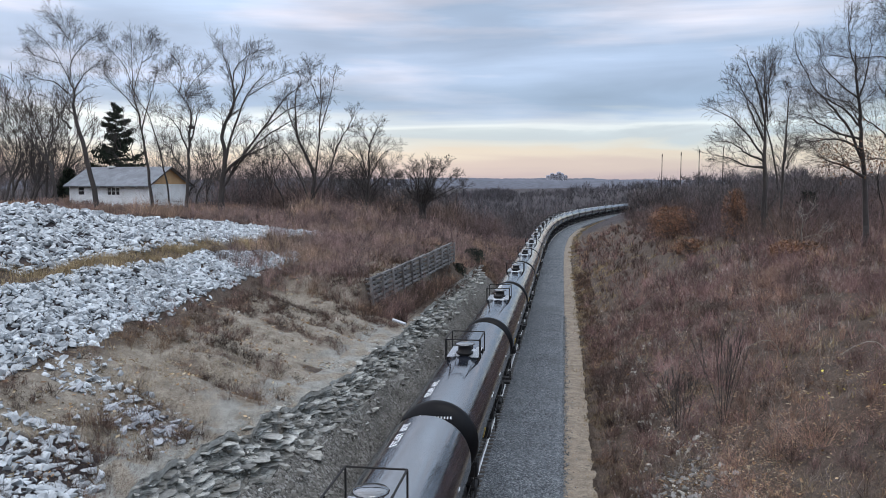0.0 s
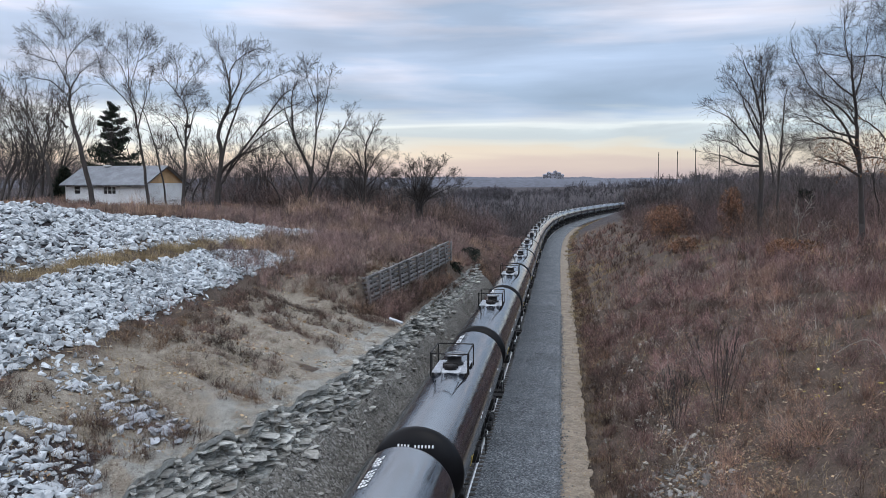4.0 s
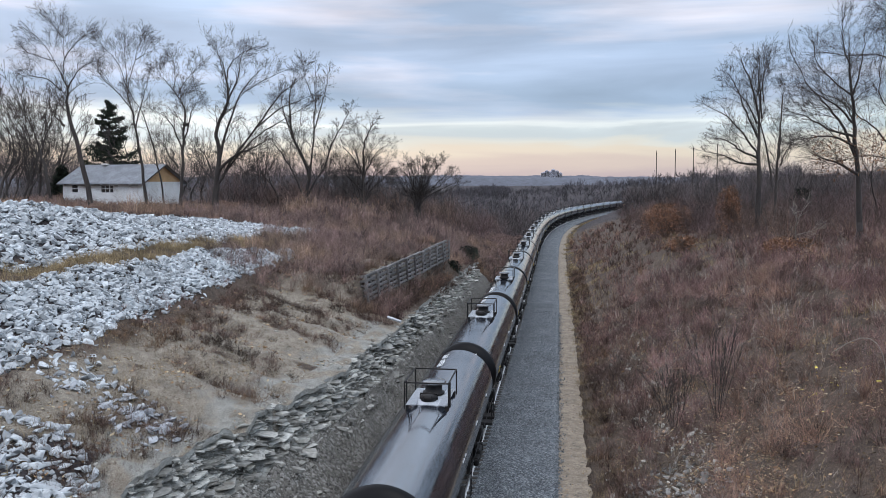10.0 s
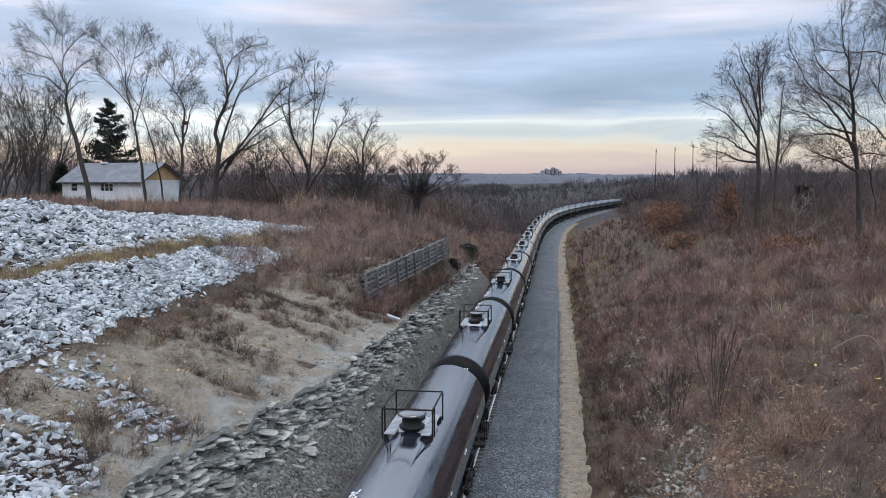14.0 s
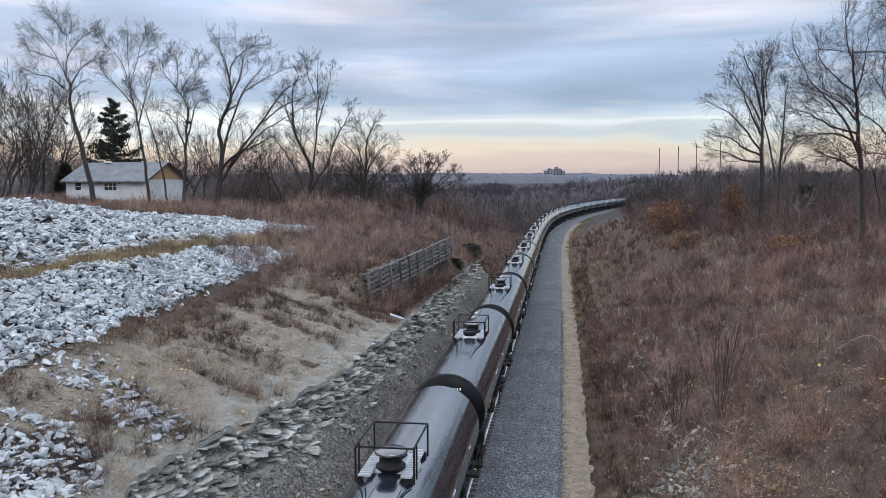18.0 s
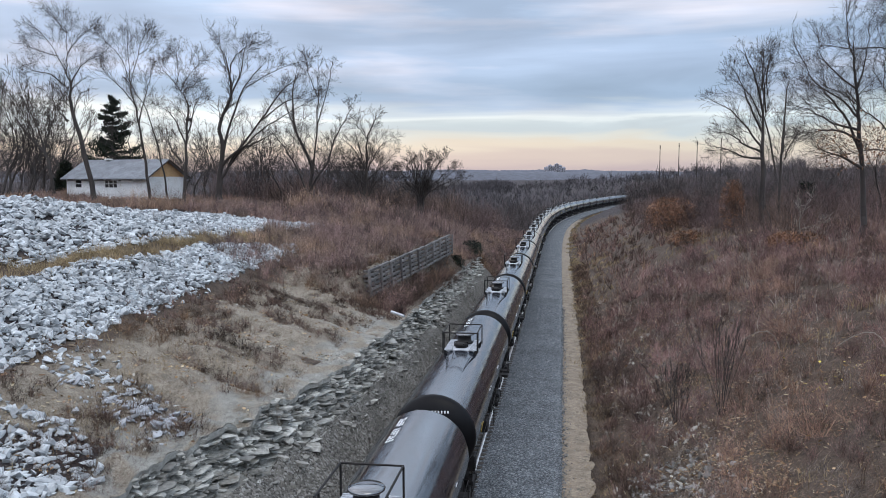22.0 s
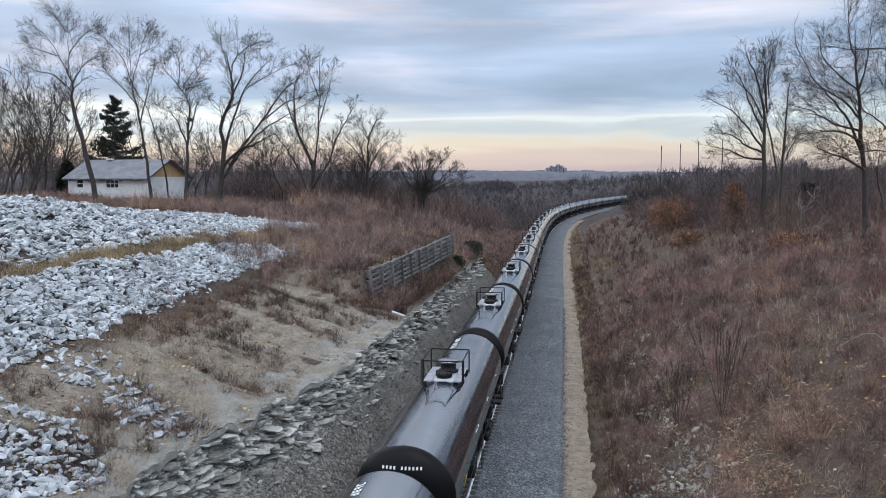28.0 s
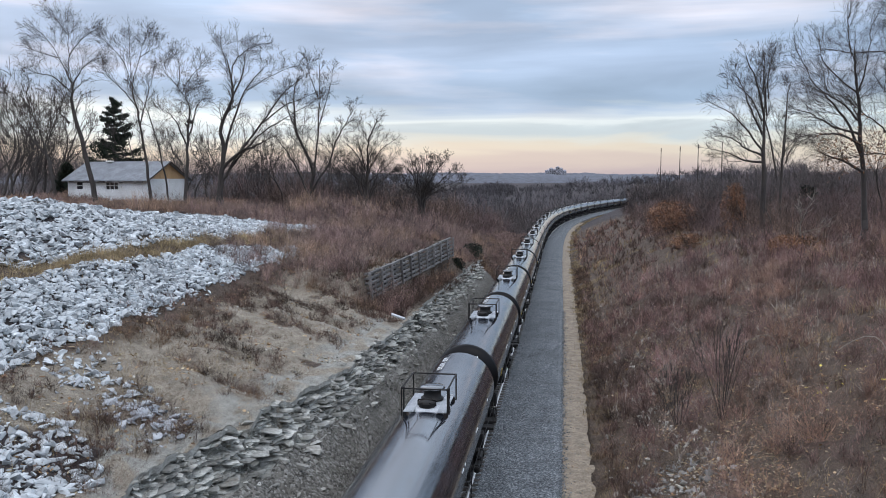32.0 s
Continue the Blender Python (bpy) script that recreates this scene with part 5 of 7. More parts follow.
def build_brush():
    # bank beyond the dirt path
    shrubs("brush", 6.2, 30, 10, 62, 2500, 0.72, 0.015, M["brush"], "dense reddish brown leafless brush on the bank", 101, spare(patchy(5, 61, -0.35), 6, 9.6, 22, 30), per=26, twigs=6, cone=1.0)
    shrubs("brush", 9, 32, 16, 75, 1050, 1.3, 0.013, M["brush_red"], "mounds of mauve red leafless brush on the bank", 131, patchy(9, 75, -0.1), per=44, twigs=7, cone=1.2)
    shrubs("brush", 6.2, 60, 55, 180, 2600, 1.15, 0.022, M["brush"], "reddish brown leafless brush along the bank", 102, patchy(7, 62, -0.45), per=14)
    field("dead_grass", 6, 40, 10, 120, 42000, 0.5, 0.018, 0.5, M["grass"], "patches of dry tan grass among the brush", "grass", 103, patchy(8, 63, 0.2))
    field("dead_grass", 5.2, 6.6, 12, 330, 20000, 0.28, 0.016, 0.5, M["grass"], "dry pale grass along the dirt path", "grass", 104, patchy(6, 64, 0.0), clump=0.25)
    shrubs("brush", 5.55, 7.2, 12, 110, 700, 0.45, 0.015, M["weed"], "dead weeds along the edge of the dirt path", 132, patchy(4, 77, -0.5), per=16, twigs=4)
    shrubs("brush", 5.9, 8.8, 14, 70, 800, 0.65, 0.015, M["brush"], "dark scrub at the foot of the bank", 133, spare(patchy(6, 78, -0.25), 6, 9.6, 22, 28), per=26, twigs=5, cone=1.0)
    flecks("leaf_litter", 8.2, 11.2, 25, 41, 3200, 0.032, 0.05, M["litter"], "drift of fallen brown leaves between the brush", "leaf litter", 124)
    flecks("leaf_litter", 6.3, 16, 10, 50, 14000, 0.04, 0.1, M["litter"], "fallen brown leaves under the brush", "leaf litter", 121, patchy(5, 73, 0.0))
    flecks("leaf_litter", 6.3, 32, 10, 80, 4200, 0.045, 0.9, M["litter"], "pale withered leaves caught in the brush", "leaf litter", 122)
    shrubs("brush", 6.6, 32, 12, 75, 1150, 1.0, 0.012, M["pale_twig"], "thin pale stalks standing out of the brush", 135, patchy(7, 79, -0.3), per=9, twigs=3, cone=0.8)
    # dark clumps in noise patches stand in for shade in the brush's hollows
    shrubs("brush", 9, 32, 12, 70, 420, 0.8, 0.016, M["weed"], "dark tangled scrub that stands for shaded hollows of the bank", 136, patchy(6, 80, 0.25), per=34, twigs=5, cone=1.2)
    shrubs("brush", -13.0, -5.6, 12, 60, 260, 0.4, 0.010, M["pale_twig"], "thin pale stalks on the soil bank", 137, patchy(5, 81, -0.2), per=8, twigs=2, cone=1.2)
    flecks("leaf_litter", 4.15, 5.7, 14, 90, 5000, 0.02, 0.01, M["litter"], "bits of straw and leaves on the dirt path", "leaf litter", 125)
    field("dead_grass", 5.2, 6.0, 14, 120, 12000, 0.2, 0.012, 0.7, M["grass"], "short dry tufts on the edge of the path", "grass", 138, patchy(3, 82, -0.3), clump=0.12)
    # above the rock cut
    shrubs("brush", -13.0, -5.8, 12, 62, 2600, 0.45, 0.014, M["weed"], "patches of dark dead weeds on the soil bank", 105, spare(streaks(3.2, 65, -0.05), -15, -9.5, 10, 28), per=24, twigs=4, cone=1.3)
    flecks("leaf_litter", -13.5, -5.8, 12, 62, 6000, 0.05, 0.05, M["litter"], "scattered dead leaves and chips on the soil bank", "leaf litter", 123, patchy(4, 76, -0.2))
    shrubs("brush", -17, -5.4, 46, 125, 1500, 1.15, 0.015, M["crest"], "tall brown dead brush above the retaining wall", 106, patchy(8, 66, -0.8), per=18, twigs=5, cone=0.6)
    shrubs("brush", -27, -8, 88, 106, 420, 2.3, 0.02, M["crest"], "tall grey brown brush round the feet of the field trees", 134, None, per=18, twigs=5, cone=0.6, bias=1.0)
    shrubs("brush", -6.8, -4.7, 46, 92, 520, 0.75, 0.016, M["brush"], "dead weeds on the lip of the rock cut", 113, patchy(4, 74, -0.2), per=14)
    shrubs("brush", -9.5, -3.4, 86, 185, 1500, 0.9, 0.016, M["crest"], "brown brush on the slope beside the track past the rock cut", 139, patchy(7, 83, -0.7), per=16, twigs=4)
    shrubs("brush", -4.9, -2.9, 56, 94, 620, 0.65, 0.014, M["weed"], "dark weeds rooted in the scree and ledges", 140, patchy(5, 84, -0.3), per=16, twigs=4, cone=1.1, bias=0.6)
    def before_wall(u, s, q):
        x, y = place(u, s)
        wl = math.hypot(WALL_B[0] - WALL_A[0], WALL_B[1] - WALL_A[1])
        wx, wy = (WALL_B[0] - WALL_A[0]) / wl, (WALL_B[1] - WALL_A[1]) / wl
        front = (x - WALL_A[0]) * wy - (y - WALL_A[1]) * wx
        along = (x - WALL_A[0]) * wx + (y - WALL_A[1]) * wy
        return (front > 0.45) & (front < 1.7) & (along > -1) & (along < wl + 3) & (q < 0.25 + 0.75 * along / wl)
    shrubs("brush", -9.0, -3.4, 44, 74, 3200, 0.85, 0.011, M["weed"], "dark brush grown up before the crib wall", 144, before_wall, per=20, twigs=5, cone=0.7)
    shrubs("brush", -8.2, -4.9, 44, 72, 380, 0.6, 0.014, M["weed"], "tangled weeds at the foot of the crib wall", 141, patchy(4, 85, -0.3), per=18, twigs=4, cone=1.1)
    shrubs("brush", -14.4, -11.6, 10, 52, 420, 0.45, 0.015, M["brush"], "dead weeds along the foot of the riprap", 107, spare(patchy(4, 67, -0.4), -15, -11, 8, 30), per=14)
    field("dead_grass", -19.0, -16.8, 12, 66, 30000, 0.4, 0.014, 0.5, M["grass"], "dry golden grass on the terrace between stone banks", "grass", 108, patchy(7, 68, -0.7), clump=0.35)
    field("dead_grass", -14, -7.5, 10, 30, 12000, 0.32, 0.013, 0.6, M["grass"], "flattened dry grass on the soil bank", "grass", 109, patchy(5, 69, 0.1), clump=0.4)
    field("dead_grass", -75, -18, 52, 125, 60000, 0.6, 0.016, 0.4, M["field"], "dry tan and russet grass of the field behind the bank", "grass", 110, off_stones(patchy(11, 70, -0.9)), clump=0.6)
    shrubs("brush", -36, -28.3, 36, 95, 420, 0.6, 0.012, M["crest"], "dead weeds along the top of the stone bank", 142, patchy(6, 88, -0.5), per=18, twigs=4, cone=0.8)
    shrubs("brush", -30, -13, 60, 100, 700, 1.3, 0.012, M["crest"], "russet brush at the end of the stone bank", 143, off_stones(patchy(8, 89, -0.5)), per=20, twigs=5, cone=0.6)
    shrubs("brush", -70, -16, 64, 128, 1000, 0.9, 0.016, M["crest"], "brown dead brush in the field", 111, off_stones(patchy(12, 71, -0.3)), per=14, cone=0.5)
    field("dead_grass", -16, -5.3, 90, 185, 34000, 0.7, 0.016, 0.4, M["crest"], "dead brown grass on the crest beside the track", "grass", 112, patchy(9, 72, -0.3), clump=0.6)
    # stones that show through the foot of the bank
    r = np.random.RandomState(91)
    n = 900
    u, s = 6.6 + 3.2 * r.rand(n) ** 1.2, 20 + 11 * r.rand(n)
    x, y = place(u, s)
    low = [proto_arrays(stone_mesh("bank_stone", 95 + i, M["slab_far"], (1.0, 0.8, 0.4), 0)) for i in range(7)]
    me = heap("bank_stones", low, np.stack([x, y, ground_z(u, s) + 0.02], 1), 0.06 + 0.26 * r.rand(n) ** 3, r, M["bank_stone"])
    n = 1500
    u2, s2 = 6.0 + 3.6 * r.rand(n), 18 + 48 * r.rand(n) ** 1.3
    ok = wobble(u2, s2, 4, 93) + 0.8 * (r.rand(n) - 0.5) > 0.0
    u2, s2 = u2[ok], s2[ok]
    x2, y2 = place(u2, s2)
    loose = heap("loose_stones", low, np.stack([x2, y2, ground_z(u2, s2) + 0.04], 1), 0.07 + 0.26 * r.rand(len(u2)) ** 3, r, M["slab_far"])
    tagged(new("loose_stones", loose), "loose grey stones among the scrub beside the path", "stones", kind="stuff")
    tagged(new("bank_stones", me), "flat grey stones scattered at the foot of the bank", "stones", kind="stuff")


build_brush()


# ---------------------------------------------------------------- trees
def tubes(segs, sides):
    """Tapered tubes from rows of (start, end, radius, radius)."""
    a = np.array([q[0] for q in segs], float)
    b = np.array([q[1] for q in segs], float)
    ra = np.array([q[2] for q in segs], float)
    rb = np.array([q[3] for q in segs], float)
    d = b - a
    d /= np.linalg.norm(d, axis=1, keepdims=True) + 1e-9
    ref = np.where(np.abs(d[:, 2:3]) > 0.9, np.array([[1.0, 0, 0]]), np.array([[0, 0, 1.0]]))
    e1 = np.cross(d, ref)
    e1 /= np.linalg.norm(e1, axis=1, keepdims=True) + 1e-9
    e2 = np.cross(d, e1)
    rings = []
    for c, rr in ((a, ra), (b, rb)):
        for j in range(sides):
            t = 2 * math.pi * j / sides
            rings.append(c + rr[:, None] * (e1 * math.cos(t) + e2 * math.sin(t)))
    v = np.stack(rings, 1).reshape(-1, 3)
    k = np.arange(len(segs))[:, None] * 2 * sides
    f = np.concatenate([k + np.array([j, (j + 1) % sides, sides + (j + 1) % sides, sides + j]) for j in range(sides)], 0)
    return v, f


def grow_tree(seed, height, radius, wide, fork=0.35, spread_deg=38, lean=(0, 0), up=0.25, levels=5, stems_n=1, gnarl=0.16, kids=(3, 4), taper=0.66, thin=1.0):
    """A leafless tree of the given height and crown width. Returns rows for tubes(): limbs and twigs."""
    r = random.Random(seed)
    segs = []

    def turn(d, ang):
        ax = d.orthogonal().normalized()
        ax.rotate(Matrix.Rotation(r.uniform(0, 2 * math.pi), 3, d))
        out = d.copy()
        out.rotate(Matrix.Rotation(ang, 3, ax))
        return out

    def limb(p, d, length, rad, lev):
        n = 5 if lev <= 1 else 4 if lev == 2 else 3 if lev == 3 else 2
        pts = [(p.copy(), rad)]
        tip = rad * (0.72 if lev == 0 else 0.55)
        lift = up * (0.03 if lev == 0 else 0.13)
        for i in range(n):
            d = (d + Vector((r.gauss(0, gnarl), r.gauss(0, gnarl), r.gauss(0, gnarl) * 0.6 + lift))).normalized()
            p = p + d * (length / n)
            pts.append((p.copy(), rad + (tip - rad) * (i + 1) / n))
        for (a, ra), (b, rb) in zip(pts, pts[1:]):
            segs.append((tuple(a), tuple(b), ra, rb, lev))
        if lev >= levels:
            return
        k = r.randint(*kids) + (1 if lev >= 2 else 0)
        for j in range(k):
            lead = j < 2
            f = 1.0 if lead else r.uniform(0.35 if lev else 0.6, 0.95)
            i = min(int(f * n), n - 1)
            g = f * n - i
            q = pts[i][0].lerp(pts[i + 1][0], g)
            rq = pts[i][1] + (pts[i + 1][1] - pts[i][1]) * g
            ang = radians(spread_deg) * (r.uniform(0.35, 0.85) if lead else r.uniform(0.8, 1.5))
            base = length if lev else height * (1 - fork) * 0.52
            limb(q, turn(d, ang), base * (taper if lev else 1.0) * r.uniform(0.75, 1.15) * (1.0 if lead else 0.8), rq * (r.uniform(0.72, 0.88) if lead else r.uniform(0.4, 0.6)), lev + 1)

    for k in range(stems_n):
        a = 2 * math.pi * k / stems_n + r.random()
        o = 0.0 if stems_n == 1 else radius * 1.0
        sp = 0.0 if stems_n == 1 else r.uniform(0.08, 0.30)
        d = Vector((lean[0] + sp * math.cos(a), lean[1] + sp * math.sin(a), 1)).normalized()
        limb(Vector((o * math.cos(a), o * math.sin(a), -0.25)), d, height * fork * r.uniform(0.85, 1.15), radius * r.uniform(0.7, 1), 0)
    tips = np.array([q[1] for q in segs])
    kz = height / np.percentile(tips[:, 2], 99.7)
    span = np.percentile(tips[:, 0], 98.5) - np.percentile(tips[:, 0], 1.5)
    kx = wide / span
    out = []
    for a, b, ra, rb, lev in segs:
        out.append(((a[0] * kx, a[1] * kx, a[2] * kz), (b[0] * kx, b[1] * kx, b[2] * kz), max(ra, 0.011 * thin), max(rb, 0.008 * thin)))
    return [q for q in out if q[2] > 0.06], [q for q in out if q[2] <= 0.06]


def tree(name, x, y, spec, label, bark=None, rz=0.0, sink=0.0):
    thick, fine = grow_tree(**spec)
    base = empty(name, pose(x, y, float(gz(x, y)[0]) - sink, 0, 0, rz))
    for nm, seg, k in (("trunk", thick, 6), ("crown", fine, 3)):
        if seg:
            v, f = tubes(seg, k)
            ob = new(nm, mesh_from(nm, v, f, bark or M["bark"], smooth=True))
            ob.parent = base
    tagged(base, label, "tree", "bare trees")
    return base


def at(k, y):
    """x of what stands at the bearing k (sideways per metre ahead), y metres ahead."""
    return k * y


def fan(n, wide, low, high, skew=0.0, seed=1, root=1.2):
    """Limbs that fan out from near the foot to a domed crown."""
    r = random.Random(seed)
    out = []
    for i in range(n):
        f = (i + 0.5) / n * 2 - 1 + r.uniform(-0.06, 0.06)
        h = (low + (high - low) * math.sqrt(max(1 - f * f, 0.0))) * r.uniform(0.86, 1.04)
        x = wide * f * r.uniform(0.9, 1.08) + skew
        b = r.uniform(0.2, root)
        out.append([(0.12 * x, b), (0.48 * x + r.uniform(-0.3, 0.3), b + (h - b) * 0.52), (0.84 * x, b + (h - b) * 0.84), (x, h)])
    return out


def limb_tree(k, y, foot, radius, limbs, label, seed, dense=2, reach=1.0):
    """A tree whose main limbs are laid out by (sideways, up) in metres from the foot; the finer branching grows from them."""
    r = random.Random(seed)
    x = at(k, y)
    gr = float(gz(x, y)[0])
    segs, mains = [], []
    tall = max(q[1] for l in limbs for q in l)
    fine = 0.0105 * min(y / 97, 1.0)

    def shoot(p, d, length, rad, lev):
        """A twig that bends upwards and carries smaller ones along its length."""
        n = (5, 4, 2, 1)[lev]
        pts = [p.copy()]
        for i in range(n):
            d = (d + Vector((r.gauss(0, 0.09), r.gauss(0, 0.09), r.gauss(0, 0.08) + 0.04))).normalized()
            p = p + d * (length / n)
            pts.append(p.copy())
        for i in range(n):
            segs.append((tuple(pts[i]), tuple(pts[i + 1]), max(rad * (1 - 0.8 * i / n), fine), max(rad * (1 - 0.8 * (i + 1) / n), fine * 0.7)))
        kids = (5, 3, 2, 0)[lev]
        for j in range(kids):
            f = 0.2 + 0.78 * (j + r.random()) / kids
            i = min(int(f * n), n - 1)
            q = pts[i].lerp(pts[i + 1], f * n - i)
            ax = d.orthogonal().normalized()
            ax.rotate(Matrix.Rotation(r.uniform(0, 6.28), 3, d))
            e = d.copy()
            e.rotate(Matrix.Rotation(radians(r.uniform(24, 50)), 3, ax))
            shoot(q, e, length * r.uniform(0.5, 0.82) * (1.15 - 0.45 * f), rad * 0.52, lev + 1)

    for m, pts in enumerate(limbs):
        depth = 0.0 if m == 0 else r.uniform(-0.4, 0.4)
        back, widest = 0.0, radius
        if m and pts[0][1] > 1.2:
            near = min((abs(q[0][0] - pts[0][0]) + abs(q[0][2] - pts[0][1] * 0.97 - foot + gr), q[0][1], q[2]) for limb in mains for q in limb)
            back, widest = near[1], near[2] * 0.85
        p3 = []
        for i, (a, b) in enumerate(pts):
            p3.append(Vector((a, back + depth * math.hypot(a - pts[0][0], b - pts[0][1]), b * 0.97 + foot - gr)))
        if m == 0 or pts[0][1] <= 1.2:
            p3.insert(0, Vector((p3[0].x, 0, -0.3)))
        # a smooth, slightly crooked line through the points
        line3 = []
        for i in range(len(p3) - 1):
            p0, p1, p2, p4 = p3[max(i - 1, 0)], p3[i], p3[i + 1], p3[min(i + 2, len(p3) - 1)]
            for j in range(4):
                c = j / 4
                q = 0.5 * ((2 * p1) + (p2 - p0) * c + (2 * p0 - 5 * p1 + 4 * p2 - p4) * c * c + (3 * p1 - p0 - 3 * p2 + p4) * c ** 3)
                line3.append(q + Vector((r.gauss(0, 0.05), r.gauss(0, 0.05), 0)))
        line3.append(p3[-1])
        start = pts[0][1] / tall
        ra = max(min(radius * (1.0 if m == 0 else max(0.22, 0.62 - 0.55 * start)), widest), 0.06)
        nn = len(line3) - 1
        rr = [max(ra * (1 - 0.88 * (i / nn) ** 0.8), 0.025) for i in range(nn + 1)]
        mains.append([(tuple(line3[i]), tuple(line3[i + 1]), rr[i], rr[i + 1]) for i in range(nn)])
        for i in range(nn + 1):
            f = i / nn
            if line3[i].z < tall * 0.22 or f < (0.5 if m == 0 else 0.2):
                continue
            d = (line3[min(i + 1, nn)] - line3[max(i - 1, 0)]).normalized()
            for j in range(dense if f < 1 else 2):
                ax = d.orthogonal().normalized()
                ax.rotate(Matrix.Rotation(r.uniform(0, 6.28), 3, d))
                e = d.copy()
                e.rotate(Matrix.Rotation(radians(r.uniform(22, 48) if f < 1 else r.uniform(3, 22)), 3, ax))
                big = (i + j) % 2 == 0 and f < 1
                shoot(line3[i], e, reach * ((1.0 + tall * 0.14 * (1.05 - f)) if big else 1.3) * r.uniform(0.65, 1.2), max(rr[i] * (0.42 if big else 0.25), 0.015), 0 if big else 1)
    base = empty("tree", pose(x, y, gr))
    rows = [("trunk" if i == 0 else "limb", q, 7) for i, q in enumerate(mains)] + [("crown", segs, 3)]
    for nm, seg, n in rows:
        v, f = tubes(seg, n)
        ob = new(nm, mesh_from(nm, v, f, M["bark"], smooth=True))
        ob.parent = base
    return tagged(base, label, "tree", "bare trees")


def build_trees():
    limb_tree(-0.4221, 97, 9.06, 0.42, [
        [(0.0, 0.0), (-1.4, 7.3), (-2.3, 11.1), (-2.2, 13.1), (-2.7, 14.5)],
        [(-2.7, 14.5), (-3.8, 16.7), (-5.4, 19.1), (-7.6, 20.7)],
        [(-2.7, 14.5), (-2.5, 16.9), (-2.6, 19.4), (-2.5, 21.7)],
        [(-2.9, 13.1), (-4.6, 14.5), (-6.2, 14.8), (-7.6, 15.4)],
        [(-2.3, 13.1), (-1.4, 15.0), (-0.2, 16.2), (1.0, 16.8)],
        [(-2.5, 16.9), (-1.4, 18.8), (-0.3, 19.9)],
        [(-2.6, 19.4), (-3.5, 20.7), (-4.0, 21.3)],
        [(-2.7, 8.9), (-3.8, 9.9), (-4.4, 10.7)],
        [(-3.8, 16.7), (-5.6, 17.2), (-7.3, 17.8)],
    ], "tall leafless cottonwood leaning beside the white house", 9, dense=2)
    limb_tree(-0.3545, 97, 9.22, 0.26, [
        [(0.0, 0.0), (-0.5, 4.9), (-1.2, 9.4), (-1.7, 12.3), (-1.8, 13.1)],
        [(-1.7, 12.9), (-2.3, 15.8), (-3.6, 17.7), (-4.7, 18.8)],
        [(-1.8, 13.1), (-1.3, 15.8), (-0.7, 18.3), (-0.1, 19.4)],
        [(-1.8, 13.1), (-2.0, 16.4), (-2.0, 19.0)],
        [(-1.3, 10.7), (-3.2, 12.9), (-4.5, 14.2), (-5.3, 15.3)],
        [(-1.0, 8.4), (-0.1, 12.3), (0.3, 14.2)],
        [(-1.0, 16.7), (-0.1, 17.4), (0.4, 18.3)],
        [(2.0, 1.1), (1.2, 6.8), (0.1, 10.7), (-0.9, 12.1)],
    ], "slender leafless tree in front of the white house", 18, dense=2)
    limb_tree(-0.312, 96, 9.08, 0.27, [
        [(0.0, 0.0), (0.3, 5.7), (0.7, 9.8), (0.6, 11.0), (-0.1, 12.3)],
        [(-0.1, 12.3), (-1.0, 13.6), (-2.1, 14.7), (-2.6, 15.6)],
        [(0.6, 11.0), (0.4, 12.1), (0.9, 12.6), (2.0, 12.6)],
        [(-0.7, 13.2), (-0.4, 15.4), (-0.6, 16.6)],
        [(-0.1, 12.3), (0.6, 14.2), (1.5, 15.4), (2.1, 16.6)],
        [(0.3, 5.7), (-1.0, 8.5), (-2.3, 10.1), (-3.9, 10.9)],
        [(0.4, 6.9), (1.5, 9.5), (2.1, 11.0), (2.6, 11.5)],
        [(-0.2, 3.8), (-1.6, 5.7), (-2.1, 7.9)],
    ], "crooked leafless tree with a dark nest", 28, dense=2)
    limb_tree(-0.2701, 100, 9.6, 0.44, [
        [(0.0, 0.0), (0.6, 4.6), (0.3, 8.2), (1.7, 11.4), (1.7, 13.8), (1.2, 16.4)],
        [(0.2, 0.2), (1.3, 3.0), (5.2, 8.4), (7.8, 11.9), (10.3, 14.0)],
        [(0.5, 3.7), (1.3, 7.4), (3.2, 12.6), (5.5, 15.5)],
        [(0.8, 2.3), (4.6, 6.8), (7.8, 9.0), (12.0, 11.4)],
        [(1.3, 10.7), (2.6, 14.2), (2.9, 16.8), (3.2, 18.0)],
        [(1.7, 13.7), (2.1, 16.1), (4.1, 17.8), (5.6, 18.3)],
        [(3.4, 12.6), (5.4, 14.0), (8.2, 15.5), (10.3, 16.1)],
        [(1.2, 15.4), (0.8, 17.1), (0.6, 17.8)],
        [(5.2, 8.4), (8.2, 10.6), (10.3, 11.4), (13.0, 12.5)],
        [(0.5, 3.0), (2.7, 4.9), (4.8, 5.7), (7.5, 7.0)],
    ], "large leafless tree with long limbs swept to one side", 38, dense=2)
    limb_tree(-0.1601, 104, 8.95, 0.34, [
        [(0.0, 0.0), (0.3, 3.7), (-1.6, 8.4), (-1.9, 12.3), (-1.5, 15.3)],
        [(0.0, 0.0), (0.8, 3.7), (1.4, 8.8), (1.7, 12.3), (1.9, 16.3)],
        [(0.5, 0.9), (2.4, 4.4), (3.2, 7.3), (4.8, 10.2), (5.5, 12.0)],
        [(-0.4, 0.5), (-2.2, 4.4), (-3.7, 6.6), (-4.9, 8.2)],
        [(1.4, 8.8), (2.8, 13.1), (3.4, 15.9)],
        [(-1.6, 8.4), (-2.9, 11.6), (-3.2, 14.1)],
        [(1.7, 12.3), (0.6, 15.2), (0.5, 16.6)],
        [(0.8, 3.7), (-0.8, 6.6), (-0.4, 10.2)],
    ], "leafless tree forked low into several trunks", 47, dense=2)
